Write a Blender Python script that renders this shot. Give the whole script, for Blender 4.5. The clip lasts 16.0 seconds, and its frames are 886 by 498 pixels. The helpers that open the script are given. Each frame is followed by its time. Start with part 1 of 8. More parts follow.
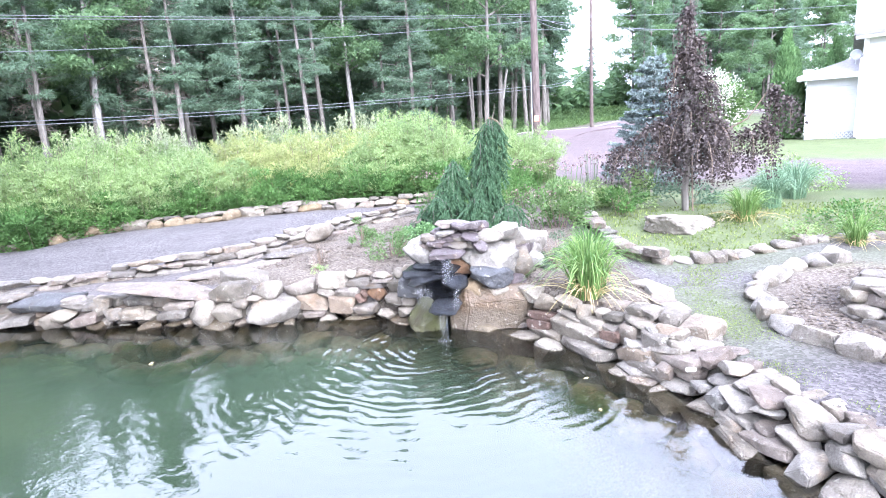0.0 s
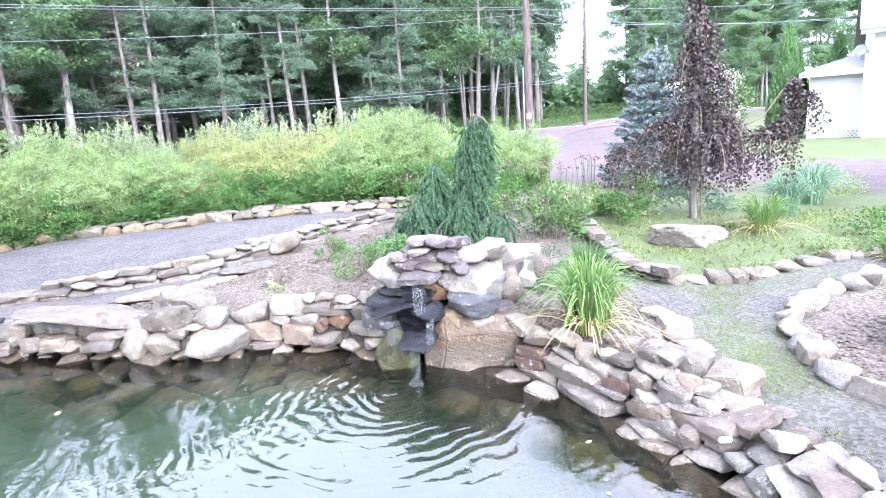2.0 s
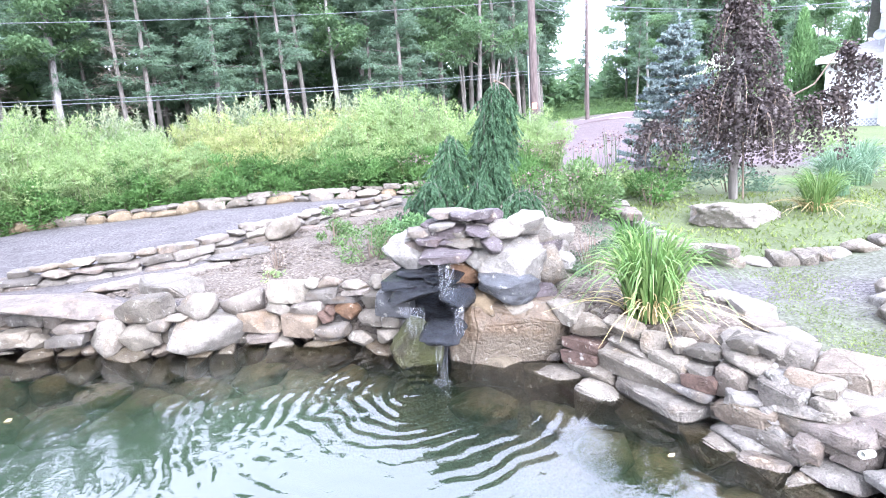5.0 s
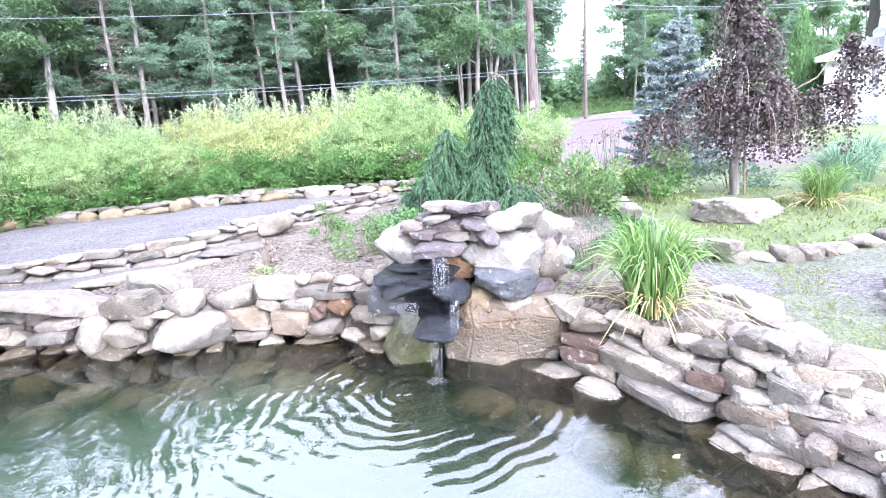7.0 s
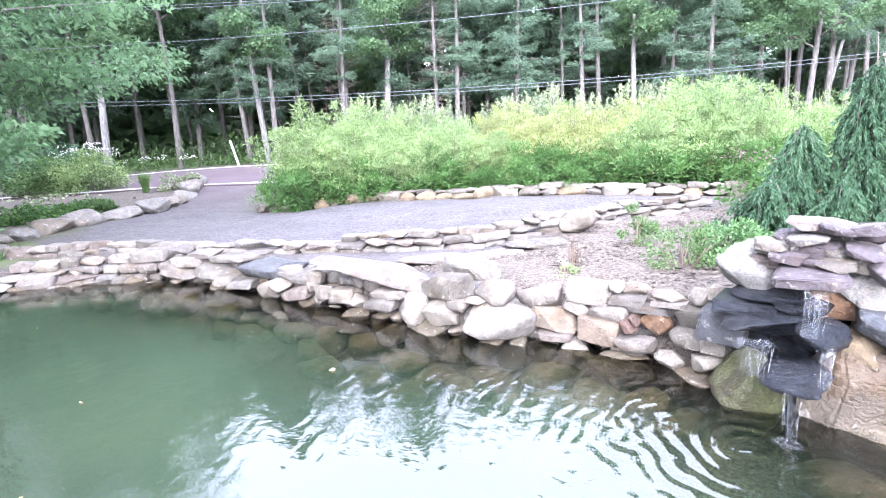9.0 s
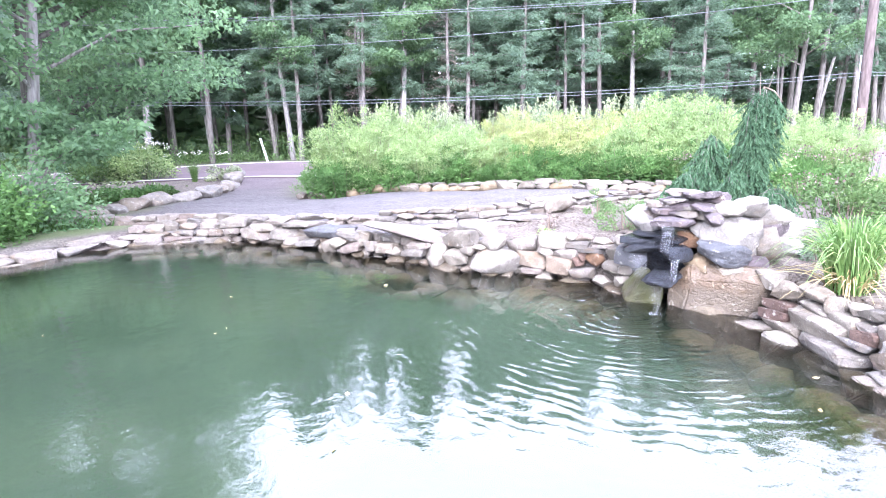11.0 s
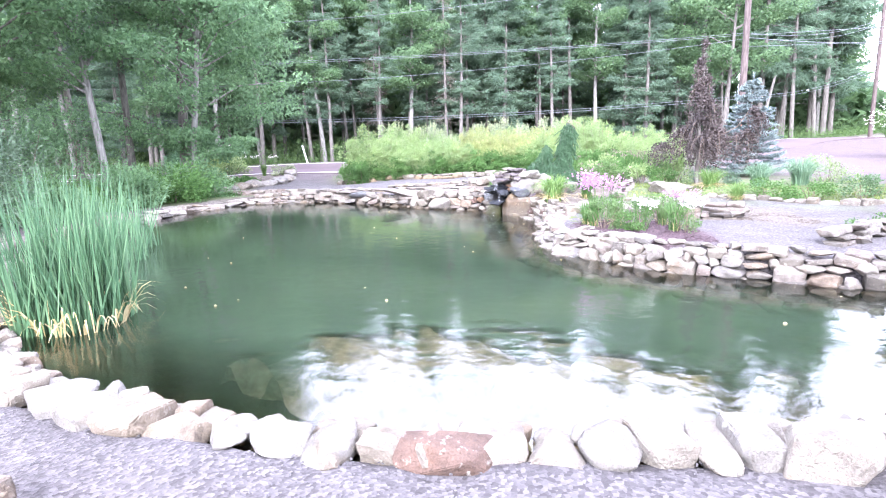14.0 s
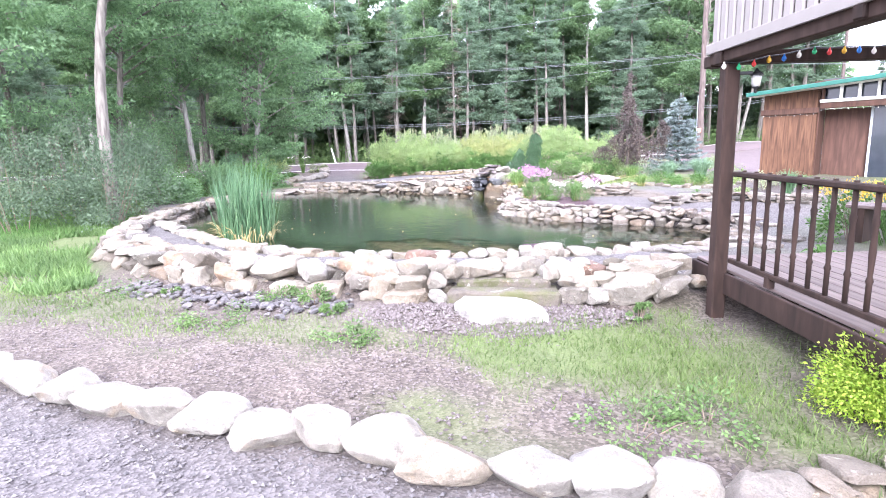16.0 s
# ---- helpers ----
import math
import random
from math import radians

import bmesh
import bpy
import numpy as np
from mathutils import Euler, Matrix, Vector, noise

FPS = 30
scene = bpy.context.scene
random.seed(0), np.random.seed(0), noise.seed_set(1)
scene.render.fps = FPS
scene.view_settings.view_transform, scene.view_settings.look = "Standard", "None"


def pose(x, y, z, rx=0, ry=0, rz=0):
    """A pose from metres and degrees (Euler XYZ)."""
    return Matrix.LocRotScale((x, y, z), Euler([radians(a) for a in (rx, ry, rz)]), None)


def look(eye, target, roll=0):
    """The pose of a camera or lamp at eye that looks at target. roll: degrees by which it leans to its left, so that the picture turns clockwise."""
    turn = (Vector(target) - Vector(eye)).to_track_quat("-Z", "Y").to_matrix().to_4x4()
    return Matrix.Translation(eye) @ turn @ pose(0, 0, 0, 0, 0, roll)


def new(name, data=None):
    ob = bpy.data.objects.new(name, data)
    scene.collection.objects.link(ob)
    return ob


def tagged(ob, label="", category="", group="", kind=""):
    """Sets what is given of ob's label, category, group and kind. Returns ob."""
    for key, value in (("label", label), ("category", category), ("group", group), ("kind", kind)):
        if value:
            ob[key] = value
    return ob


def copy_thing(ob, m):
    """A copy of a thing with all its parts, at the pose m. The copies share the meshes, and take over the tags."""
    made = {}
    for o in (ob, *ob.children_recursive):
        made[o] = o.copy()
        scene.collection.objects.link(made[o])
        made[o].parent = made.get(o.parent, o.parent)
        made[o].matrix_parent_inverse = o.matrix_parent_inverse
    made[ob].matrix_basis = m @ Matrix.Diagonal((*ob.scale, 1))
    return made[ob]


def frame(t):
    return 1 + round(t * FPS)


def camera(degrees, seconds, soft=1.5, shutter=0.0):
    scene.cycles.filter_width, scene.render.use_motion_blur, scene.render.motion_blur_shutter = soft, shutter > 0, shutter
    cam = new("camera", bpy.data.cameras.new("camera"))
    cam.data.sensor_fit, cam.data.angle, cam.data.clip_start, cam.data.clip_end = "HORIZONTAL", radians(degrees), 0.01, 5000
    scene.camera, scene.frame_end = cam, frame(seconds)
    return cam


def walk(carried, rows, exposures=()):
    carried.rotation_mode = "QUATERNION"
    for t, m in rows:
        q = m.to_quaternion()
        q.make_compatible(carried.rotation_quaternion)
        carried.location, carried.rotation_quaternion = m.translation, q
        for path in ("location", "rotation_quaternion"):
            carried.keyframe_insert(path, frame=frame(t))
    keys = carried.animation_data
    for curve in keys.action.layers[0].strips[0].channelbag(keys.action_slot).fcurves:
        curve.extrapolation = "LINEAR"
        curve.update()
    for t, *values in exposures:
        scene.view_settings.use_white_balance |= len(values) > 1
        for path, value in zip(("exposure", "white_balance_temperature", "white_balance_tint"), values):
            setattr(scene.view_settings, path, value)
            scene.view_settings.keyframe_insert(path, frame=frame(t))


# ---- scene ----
cam = camera(77.0, 16.0, 1.0)
PATH = [
    (0, (-0.497, 0.197, 1.96), (-0.77, 2.132, 1.534), -3.8),
    (0.5, (-0.275, 0.452, 1.945), (-0.542, 2.387, 1.516), -3.8),
    (1, (-0.197, 0.727, 1.95), (-0.452, 2.663, 1.518), -3.9),
    (1.5, (-0.268, 0.968, 1.95), (-0.519, 2.904, 1.516), -3.8),
    (2, (-0.443, 1.135, 1.951), (-0.692, 3.071, 1.516), -3.7),
    (2.5, (-0.638, 1.174, 1.956), (-0.888, 3.109, 1.519), -3.8),
    (3, (-0.712, 1.27, 1.943), (-0.957, 3.206, 1.508), -3.7),
    (3.5, (-0.711, 1.463, 1.924), (-0.953, 3.4, 1.489), -3.8),
    (4, (-0.72, 1.642, 1.715), (-0.961, 3.579, 1.279), -3.8),
    (6.5, (-0.798, 1.839, 1.59), (-1.035, 3.775, 1.15), -3.9),
    (7, (-0.754, 1.902, 1.557), (-0.987, 3.84, 1.119), -3.8),
    (7.5, (-0.773, 2.025, 1.543), (-1.007, 3.961, 1.102), -3.9),
    (8, (-0.883, 2.107, 1.557), (-1.289, 4.017, 1.123), -3.7),
    (8.5, (-1.036, 2.128, 1.581), (-1.95, 3.857, 1.164), -3.2),
    (9, (-1.165, 2.084, 1.581), (-2.284, 3.692, 1.174), -2.7),
    (9.2, (-1.181, 2.055, 1.589), (-2.306, 3.657, 1.178), -2.3),
    (11.3, (0.388, -0.241, 1.541), (-0.75, 1.357, 1.151), -1.3),
    (11.5, (0.697, -0.576, 1.537), (-0.449, 1.017, 1.148), -1.5),
    (12, (1.517, -1.565, 1.521), (0.367, 0.026, 1.139), -1.5),
    (12.5, (2.503, -2.634, 1.492), (1.344, -1.048, 1.116), -1.4),
    (13, (3.566, -3.769, 1.479), (2.397, -2.19, 1.107), -1.4),
    (13.5, (4.434, -4.695, 1.566), (3.26, -3.12, 1.191), -1.6),
    (14, (5.278, -5.414, 1.622), (4.093, -3.846, 1.248), -1.6),
    (14.5, (6.326, -6.365, 1.605), (5.131, -4.804, 1.234), -1.5),
    (15, (7.267, -7.507, 1.629), (6.06, -5.957, 1.254), -1.6),
    (15.5, (8.121, -8.554, 1.684), (6.904, -7.011, 1.311), -1.6),
    (16, (8.942, -9.419, 1.711), (7.712, -7.885, 1.342), -1.7),
]
walk(cam, [(t, look(eye, target, roll)) for t, eye, target, roll in PATH], ((0, 3.03, 5650, 15), (4, 3.03, 5650, 15), (9, 3.27, 5650, 18), (12.5, 3.33, 5600, 22), (14, 3.23, 5750, 19), (15, 2.97, 5850, 16), (16, 3.02, 6000, 18)))

# ---- light: a bright overcast sky ----
world = bpy.data.worlds.new("overcast_sky")
scene.world = world
world.use_nodes = True
wn, wl = world.node_tree.nodes, world.node_tree.links
wn.clear()
sky = wn.new("ShaderNodeTexSky")
sky.sky_type = "NISHITA"
sky.sun_disc = False
sky.sun_elevation, sky.sun_rotation = radians(33), radians(210)
sky.air_density, sky.dust_density, sky.ozone_density = 1.0, 0.8, 2.0
wash = wn.new("ShaderNodeHueSaturation")
wash.inputs["Saturation"].default_value = 0.28
back = wn.new("ShaderNodeBackground")
back.inputs["Strength"].default_value = 0.055
wout = wn.new("ShaderNodeOutputWorld")
wl.new(sky.outputs[0], wash.inputs["Color"])
# clouds: brighter overhead than at the horizon
wtc, wsep, wgrad = wn.new("ShaderNodeTexCoord"), wn.new("ShaderNodeSeparateXYZ"), wn.new("ShaderNodeMapRange")
wl.new(wtc.outputs["Generated"], wsep.inputs[0])
wl.new(wsep.outputs["Z"], wgrad.inputs["Value"])
wgrad.inputs["From Min"].default_value, wgrad.inputs["From Max"].default_value = 0.0, 1.0
wgrad.inputs["To Min"].default_value, wgrad.inputs["To Max"].default_value = 0.85, 1.2
cloud = wn.new("ShaderNodeVectorMath")
cloud.operation = "SCALE"
cloud.inputs[0].default_value = (17.0, 17.2, 19.8)
wl.new(wgrad.outputs[0], cloud.inputs["Scale"])
veil = wn.new("ShaderNodeMix")
veil.data_type, veil.inputs[0].default_value = "RGBA", 0.75
wl.new(wash.outputs[0], veil.inputs[6])
wl.new(cloud.outputs[0], veil.inputs[7])
wl.new(veil.outputs[2], back.inputs["Color"])
wl.new(back.outputs[0], wout.inputs["Surface"])
sun_data = bpy.data.lights.new("sun", "SUN")
sun_data.energy, sun_data.angle, sun_data.color = 1.5, radians(40), (1.0, 0.98, 0.95)
sun = new("sun", sun_data)
sun.matrix_world = pose(0, 0, 40, 57, 0, 30)

# ---- materials ----


def nodes_of(name):
    m = bpy.data.materials.new(name)
    m.use_nodes = True
    nt = m.node_tree
    return m, nt.nodes, nt.links, nt.nodes["Principled BSDF"]


def ramp_of(n, stops):
    r = n.new("ShaderNodeValToRGB")
    el = r.color_ramp.elements
    while len(el) < len(stops):
        el.new(0.5)
    for e, (p, c) in zip(el, stops):
        e.position, e.color = p, (*c, 1)
    return r


def noise_of(n, l, scale, detail=5, rough=0.6, coord="Object"):
    t = n.new("ShaderNodeTexCoord")
    x = n.new("ShaderNodeTexNoise")
    x.inputs["Scale"].default_value, x.inputs["Detail"].default_value = scale, detail
    x.inputs["Roughness"].default_value = rough
    l.new(t.outputs[coord], x.inputs["Vector"])
    return x


def mixc(n, l, fac, a, b, kind="MIX"):
    m = n.new("ShaderNodeMix")
    m.data_type, m.blend_type = "RGBA", kind
    for k, v in ((0, fac), (6, a), (7, b)):
        if isinstance(v, bpy.types.NodeSocket):
            l.new(v, m.inputs[k])
        elif k == 0:
            m.inputs[k].default_value = v
        else:
            m.inputs[k].default_value = (*v, 1)
    return m.outputs[2]


def bump_of(n, l, height, strength, dist, into):
    b = n.new("ShaderNodeBump")
    b.inputs["Strength"].default_value, b.inputs["Distance"].default_value = strength, dist
    l.new(height, b.inputs["Height"])
    l.new(b.outputs[0], into)
    return b


def mat_stone(name, tones, wet=0.75, coarse=6.0, moss=0.0, rust=0.56, tint=(1.0, 0.82, 0.62)):
    """Weathered rock: a tone for each stone, blotches, grain, seams and pale lichen."""
    m, n, l, p = nodes_of(name)
    info = n.new("ShaderNodeObjectInfo")
    r = ramp_of(n, tones)
    l.new(info.outputs["Random"], r.inputs[0])
    coarse *= 3.2
    geo = n.new("ShaderNodeNewGeometry")
    off = n.new("ShaderNodeVectorMath")
    off.operation = "ADD"
    l.new(geo.outputs["Position"], off.inputs[0])
    rv = n.new("ShaderNodeMath")
    rv.operation = "MULTIPLY"
    rv.inputs[1].default_value = 37.0
    l.new(info.outputs["Random"], rv.inputs[0])
    l.new(rv.outputs[0], off.inputs[1])

    def nz(scale, detail):
        x = n.new("ShaderNodeTexNoise")
        x.inputs["Scale"].default_value, x.inputs["Detail"].default_value, x.inputs["Roughness"].default_value = scale, detail, 0.65
        l.new(off.outputs[0], x.inputs["Vector"])
        return x
    blot, grain, big = nz(coarse * 0.35, 4), nz(coarse * 5, 6), nz(coarse * 0.8, 3)
    rb = ramp_of(n, ((0.3, (0.5, 0.47, 0.44)), (0.45, (0.85, 0.82, 0.78)), (0.55, (1.05, 1.03, 1.0)), (0.7, (1.3, 1.27, 1.22))))
    l.new(blot.outputs[0], rb.inputs[0])
    c = mixc(n, l, 0.85, r.outputs[0], rb.outputs[0], "MULTIPLY")
    rg = ramp_of(n, ((0.32, (0.62, 0.61, 0.6)), (0.5, (0.96, 0.96, 0.96)), (0.66, (1.18, 1.18, 1.18))))
    l.new(grain.outputs[0], rg.inputs[0])
    c = mixc(n, l, 0.7, c, rg.outputs[0], "MULTIPLY")
    rl = ramp_of(n, ((0.6, (0, 0, 0)), (0.72, (0.6, 0.6, 0.6))))
    l.new(big.outputs[0], rl.inputs[0])
    if wet > 0.4:
        c = mixc(n, l, rl.outputs[0], c, (0.5, 0.48, 0.42))
    stain = nz(coarse * 0.2, 3)
    rs = ramp_of(n, ((rust, (0, 0, 0)), (rust + 0.14, (0.7, 0.7, 0.7))))
    l.new(stain.outputs[0], rs.inputs[0])
    c = mixc(n, l, rs.outputs[0], c, mixc(n, l, 1.0, c, tint, "MULTIPLY"))
    if moss:
        rm = ramp_of(n, ((0.5 - moss * 0.25, (0, 0, 0)), (0.62, (0.85, 0.85, 0.85))))
        l.new(blot.outputs[0], rm.inputs[0])
        c = mixc(n, l, rm.outputs[0], c, (0.06, 0.066, 0.018))
    l.new(c, p.inputs["Base Color"])
    p.inputs["Roughness"].default_value = wet
    add = n.new("ShaderNodeMath")
    add.operation = "MULTIPLY_ADD"
    add.inputs[1].default_value = 0.4
    l.new(grain.outputs[0], add.inputs[0])
    l.new(big.outputs[0], add.inputs[2])
    crack = n.new("ShaderNodeTexVoronoi")
    crack.feature = "DISTANCE_TO_EDGE"
    crack.inputs["Scale"].default_value = coarse * 0.3
    wv = n.new("ShaderNodeVectorMath")
    wv.operation = "MULTIPLY_ADD"
    wv.inputs[1].default_value = (0.5, 0.5, 0.5)
    l.new(big.outputs["Color"], wv.inputs[0])
    l.new(off.outputs[0], wv.inputs[2])
    l.new(wv.outputs[0], crack.inputs["Vector"])
    rc = ramp_of(n, ((0.0, (0.3, 0.3, 0.3)), (0.05, (0.42, 0.42, 0.42)), (0.4, (0.5, 0.5, 0.5))))
    l.new(crack.outputs["Distance"], rc.inputs[0])
    sumh = n.new("ShaderNodeMath")
    l.new(add.outputs[0], sumh.inputs[0])
    l.new(rc.outputs[0], sumh.inputs[1])
    bump_of(n, l, sumh.outputs[0], 1.0, 0.03, p.inputs["Normal"])
    return m


GREYS = ((0.0, (0.09, 0.079, 0.063)), (0.25, (0.165, 0.144, 0.116)), (0.5, (0.225, 0.2, 0.162)), (0.7, (0.15, 0.135, 0.118)), (0.86, (0.18, 0.14, 0.102)), (1.0, (0.27, 0.246, 0.205)))
M_STONE = mat_stone("fieldstone", GREYS)
M_FLAT = mat_stone("flat_ledge_stone", ((0.0, (0.11, 0.098, 0.086)), (0.3, (0.21, 0.19, 0.163)), (0.55, (0.155, 0.124, 0.104)), (0.78, (0.275, 0.25, 0.217)), (1.0, (0.14, 0.132, 0.124))), 0.7, 8)
M_PALE = mat_stone("pale_boulder", ((0, (0.15, 0.135, 0.115)), (0.3, (0.25, 0.23, 0.2)), (0.5, (0.19, 0.155, 0.115)), (0.75, (0.28, 0.26, 0.228)), (1, (0.2, 0.168, 0.13))))
M_TAN = mat_stone("tan_boulder", ((0, (0.204, 0.151, 0.0903)), (0.5, (0.194, 0.156, 0.103)), (1, (0.185, 0.138, 0.0828))))
M_RUSTY = mat_stone("rust_stained_boulder", ((0, (0.22, 0.2, 0.17)), (1, (0.25, 0.228, 0.195))), 0.8, 7.0, 0.0, 0.42, (0.8, 0.48, 0.27))
M_ORANGE = mat_stone("rusty_stone", ((0, (0.175, 0.101, 0.0495)), (1, (0.165, 0.092, 0.0495))))
M_RED = mat_stone("reddish_stone", ((0, (0.0972, 0.0596, 0.0454)), (1, (0.117, 0.0734, 0.0537))))
M_WET = mat_stone("wet_dark_stone", ((0, (0.0155, 0.0181, 0.0241)), (1, (0.031, 0.0327, 0.0396))), 0.22, 8)
M_PURPLE = mat_stone("purplish_slab", ((0, (0.0946, 0.0757, 0.0791)), (1, (0.125, 0.105, 0.107))), 0.6, 8)
M_BLUE = mat_stone("blue_grey_stone", ((0, (0.0688, 0.0734, 0.0828)), (1, (0.092, 0.092, 0.098))), 0.5, 8)
M_MOSSY = mat_stone("wet_mossy_boulder", ((0, (0.04, 0.032, 0.02)), (1, (0.055, 0.043, 0.027))), 0.35, 5, 0.7)
M_BOULDER = mat_stone("brown_veined_boulder", ((0, (0.1, 0.08, 0.057)), (1, (0.12, 0.097, 0.07))), 0.5, 3, 0.0, 0.5, (0.75, 0.55, 0.36))
M_SUNK = mat_stone("algae_covered_stone", ((0, (0.17, 0.13, 0.07)), (0.5, (0.25, 0.2, 0.115)), (1, (0.2, 0.18, 0.1))), 0.6, 5, 0.2)
M_SLATE = mat_stone("dark_slate_cobble", ((0, (0.07, 0.066, 0.073)), (0.6, (0.115, 0.106, 0.113)), (1, (0.155, 0.144, 0.145))), 0.6, 8)
M_CONCRETE = mat_stone("old_concrete", ((0, (0.13, 0.112, 0.095)), (1, (0.15, 0.132, 0.112))), 0.85, 7, 0.08)
M_LIGHT = mat_stone("light_grey_stone", ((0, (0.18, 0.168, 0.15)), (0.3, (0.23, 0.218, 0.198)), (0.55, (0.2, 0.175, 0.14)), (0.8, (0.24, 0.228, 0.21)), (1, (0.2, 0.17, 0.13))))


def mat_leaf(name, tones, trans=0.3, rough=0.55):
    """Leaves: a tone for each leaf, some light passing through."""
    m, n, l, p = nodes_of(name)
    g = n.new("ShaderNodeNewGeometry")
    r = ramp_of(n, tones)
    l.new(g.outputs["Random Per Island"], r.inputs[0])
    x = noise_of(n, l, 0.9, 2)
    rr = ramp_of(n, ((0.3, (0.7, 0.72, 0.7)), (0.7, (1.25, 1.22, 1.1))))
    l.new(x.outputs[0], rr.inputs[0])
    c = mixc(n, l, 1.0, r.outputs[0], rr.outputs[0], "MULTIPLY")
    l.new(c, p.inputs["Base Color"])
    p.inputs["Roughness"].default_value = rough
    p.inputs["Specular IOR Level"].default_value = 0.25
    t = n.new("ShaderNodeBsdfTranslucent")
    l.new(c, t.inputs[0])
    mx = n.new("ShaderNodeMixShader")
    mx.inputs[0].default_value = trans
    l.new(p.outputs[0], mx.inputs[1])
    l.new(t.outputs[0], mx.inputs[2])
    l.new(mx.outputs[0], n["Material Output"].inputs[0])
    return m


def greens(a, b, c):
    def fresh(q):
        return (q[0] * 0.93, q[1], q[2] * 0.92) if q[1] > max(q[0], q[2]) else q
    return ((0.0, fresh(a)), (0.5, fresh(b)), (1.0, fresh(c)))


M_PINE = mat_leaf("pine_needles", greens((0.14, 0.2, 0.155), (0.165, 0.23, 0.175), (0.195, 0.265, 0.2)), 0.5)
M_HEMLOCK = mat_leaf("hemlock_needles", greens((0.125, 0.185, 0.14), (0.155, 0.215, 0.165), (0.185, 0.25, 0.19)), 0.5)
M_BROAD = mat_leaf("broad_leaves", greens((0.11, 0.18, 0.1), (0.145, 0.22, 0.12), (0.185, 0.265, 0.15)), 0.5)
M_NEAR = mat_leaf("maple_leaves", greens((0.13, 0.21, 0.12), (0.175, 0.27, 0.155), (0.225, 0.335, 0.195)), 0.55)
M_GREYLEAF = mat_leaf("grey_green_leaves", greens((0.08, 0.115, 0.08), (0.11, 0.15, 0.108), (0.145, 0.19, 0.138)))
M_LIME = mat_leaf("yellow_green_leaves", greens((0.18, 0.25, 0.1), (0.27, 0.345, 0.155), (0.37, 0.43, 0.24)), 0.4)
M_GOLDEN = mat_leaf("yellowing_feathery_leaves", greens((0.22, 0.25, 0.1), (0.33, 0.35, 0.15), (0.43, 0.42, 0.22)), 0.4)
M_MID = mat_leaf("fresh_green_leaves", greens((0.06, 0.125, 0.036), (0.1, 0.185, 0.06), (0.15, 0.25, 0.09)), 0.4)
M_WEED = mat_leaf("dull_weed_leaves", greens((0.08, 0.13, 0.05), (0.12, 0.19, 0.075), (0.18, 0.25, 0.11)), 0.35)
M_PLUME = mat_leaf("pale_seed_plumes", greens((0.25, 0.265, 0.18), (0.32, 0.335, 0.23), (0.4, 0.41, 0.29)))
M_WEEP = mat_leaf("weeping_spruce_needles", greens((0.04, 0.085, 0.048), (0.07, 0.128, 0.075), (0.112, 0.182, 0.108)), 0.25)
M_BLUESPRUCE = mat_leaf("blue_spruce_needles", greens((0.13, 0.17, 0.178), (0.2, 0.25, 0.262), (0.33, 0.385, 0.395)), 0.15)
M_BEECH = mat_leaf("purple_beech_leaves", greens((0.045, 0.034, 0.034), (0.08, 0.063, 0.063), (0.14, 0.118, 0.116)), 0.2, 0.6)
M_THUJA = mat_leaf("thuja_scales", greens((0.1, 0.18, 0.08), (0.15, 0.25, 0.11), (0.21, 0.32, 0.155)), 0.2)
M_WHITEF = mat_leaf("white_blossom", greens((0.6, 0.6, 0.55), (0.75, 0.74, 0.7), (0.8, 0.8, 0.78)), 0.3)
M_PINKF = mat_leaf("magenta_phlox_petals", greens((0.42, 0.16, 0.4), (0.52, 0.24, 0.5), (0.6, 0.34, 0.58)), 0.3)
M_CONEF = mat_leaf("coneflower_petals", greens((0.06, 0.03, 0.03), (0.26, 0.18, 0.18), (0.36, 0.28, 0.27)), 0.3)
M_YELLOWF = mat_leaf("yellow_petals", greens((0.6, 0.36, 0.03), (0.7, 0.45, 0.05), (0.75, 0.55, 0.1)), 0.3)
M_BLADE = mat_leaf("daylily_blades", greens((0.095, 0.165, 0.05), (0.15, 0.24, 0.08), (0.25, 0.32, 0.13)), 0.35, 0.4)
M_DRYBLADE = mat_leaf("dry_straw_blades", greens((0.36, 0.29, 0.14), (0.45, 0.37, 0.2), (0.5, 0.42, 0.25)), 0.3)
M_CATTAIL = mat_leaf("cattail_blades", greens((0.065, 0.13, 0.075), (0.105, 0.185, 0.11), (0.155, 0.24, 0.145)), 0.3, 0.4)
M_FESCUE = mat_leaf("blue_grass_blades", greens((0.13, 0.21, 0.15), (0.19, 0.28, 0.2), (0.27, 0.36, 0.26)), 0.3)
M_GRASS = mat_leaf("lawn_blades", greens((0.075, 0.112, 0.038), (0.115, 0.158, 0.058), (0.175, 0.215, 0.095)), 0.35)
M_MOSS = mat_leaf("creeping_sedum", greens((0.115, 0.15, 0.048), (0.175, 0.21, 0.072), (0.25, 0.275, 0.11)), 0.3)
M_YSHRUB = mat_leaf("golden_shrub_leaves", greens((0.16, 0.25, 0.03), (0.27, 0.37, 0.05), (0.42, 0.48, 0.1)), 0.4)
M_DEAD = mat_leaf("dead_twigs", greens((0.16, 0.13, 0.11), (0.22, 0.18, 0.16), (0.28, 0.24, 0.21)), 0.0)


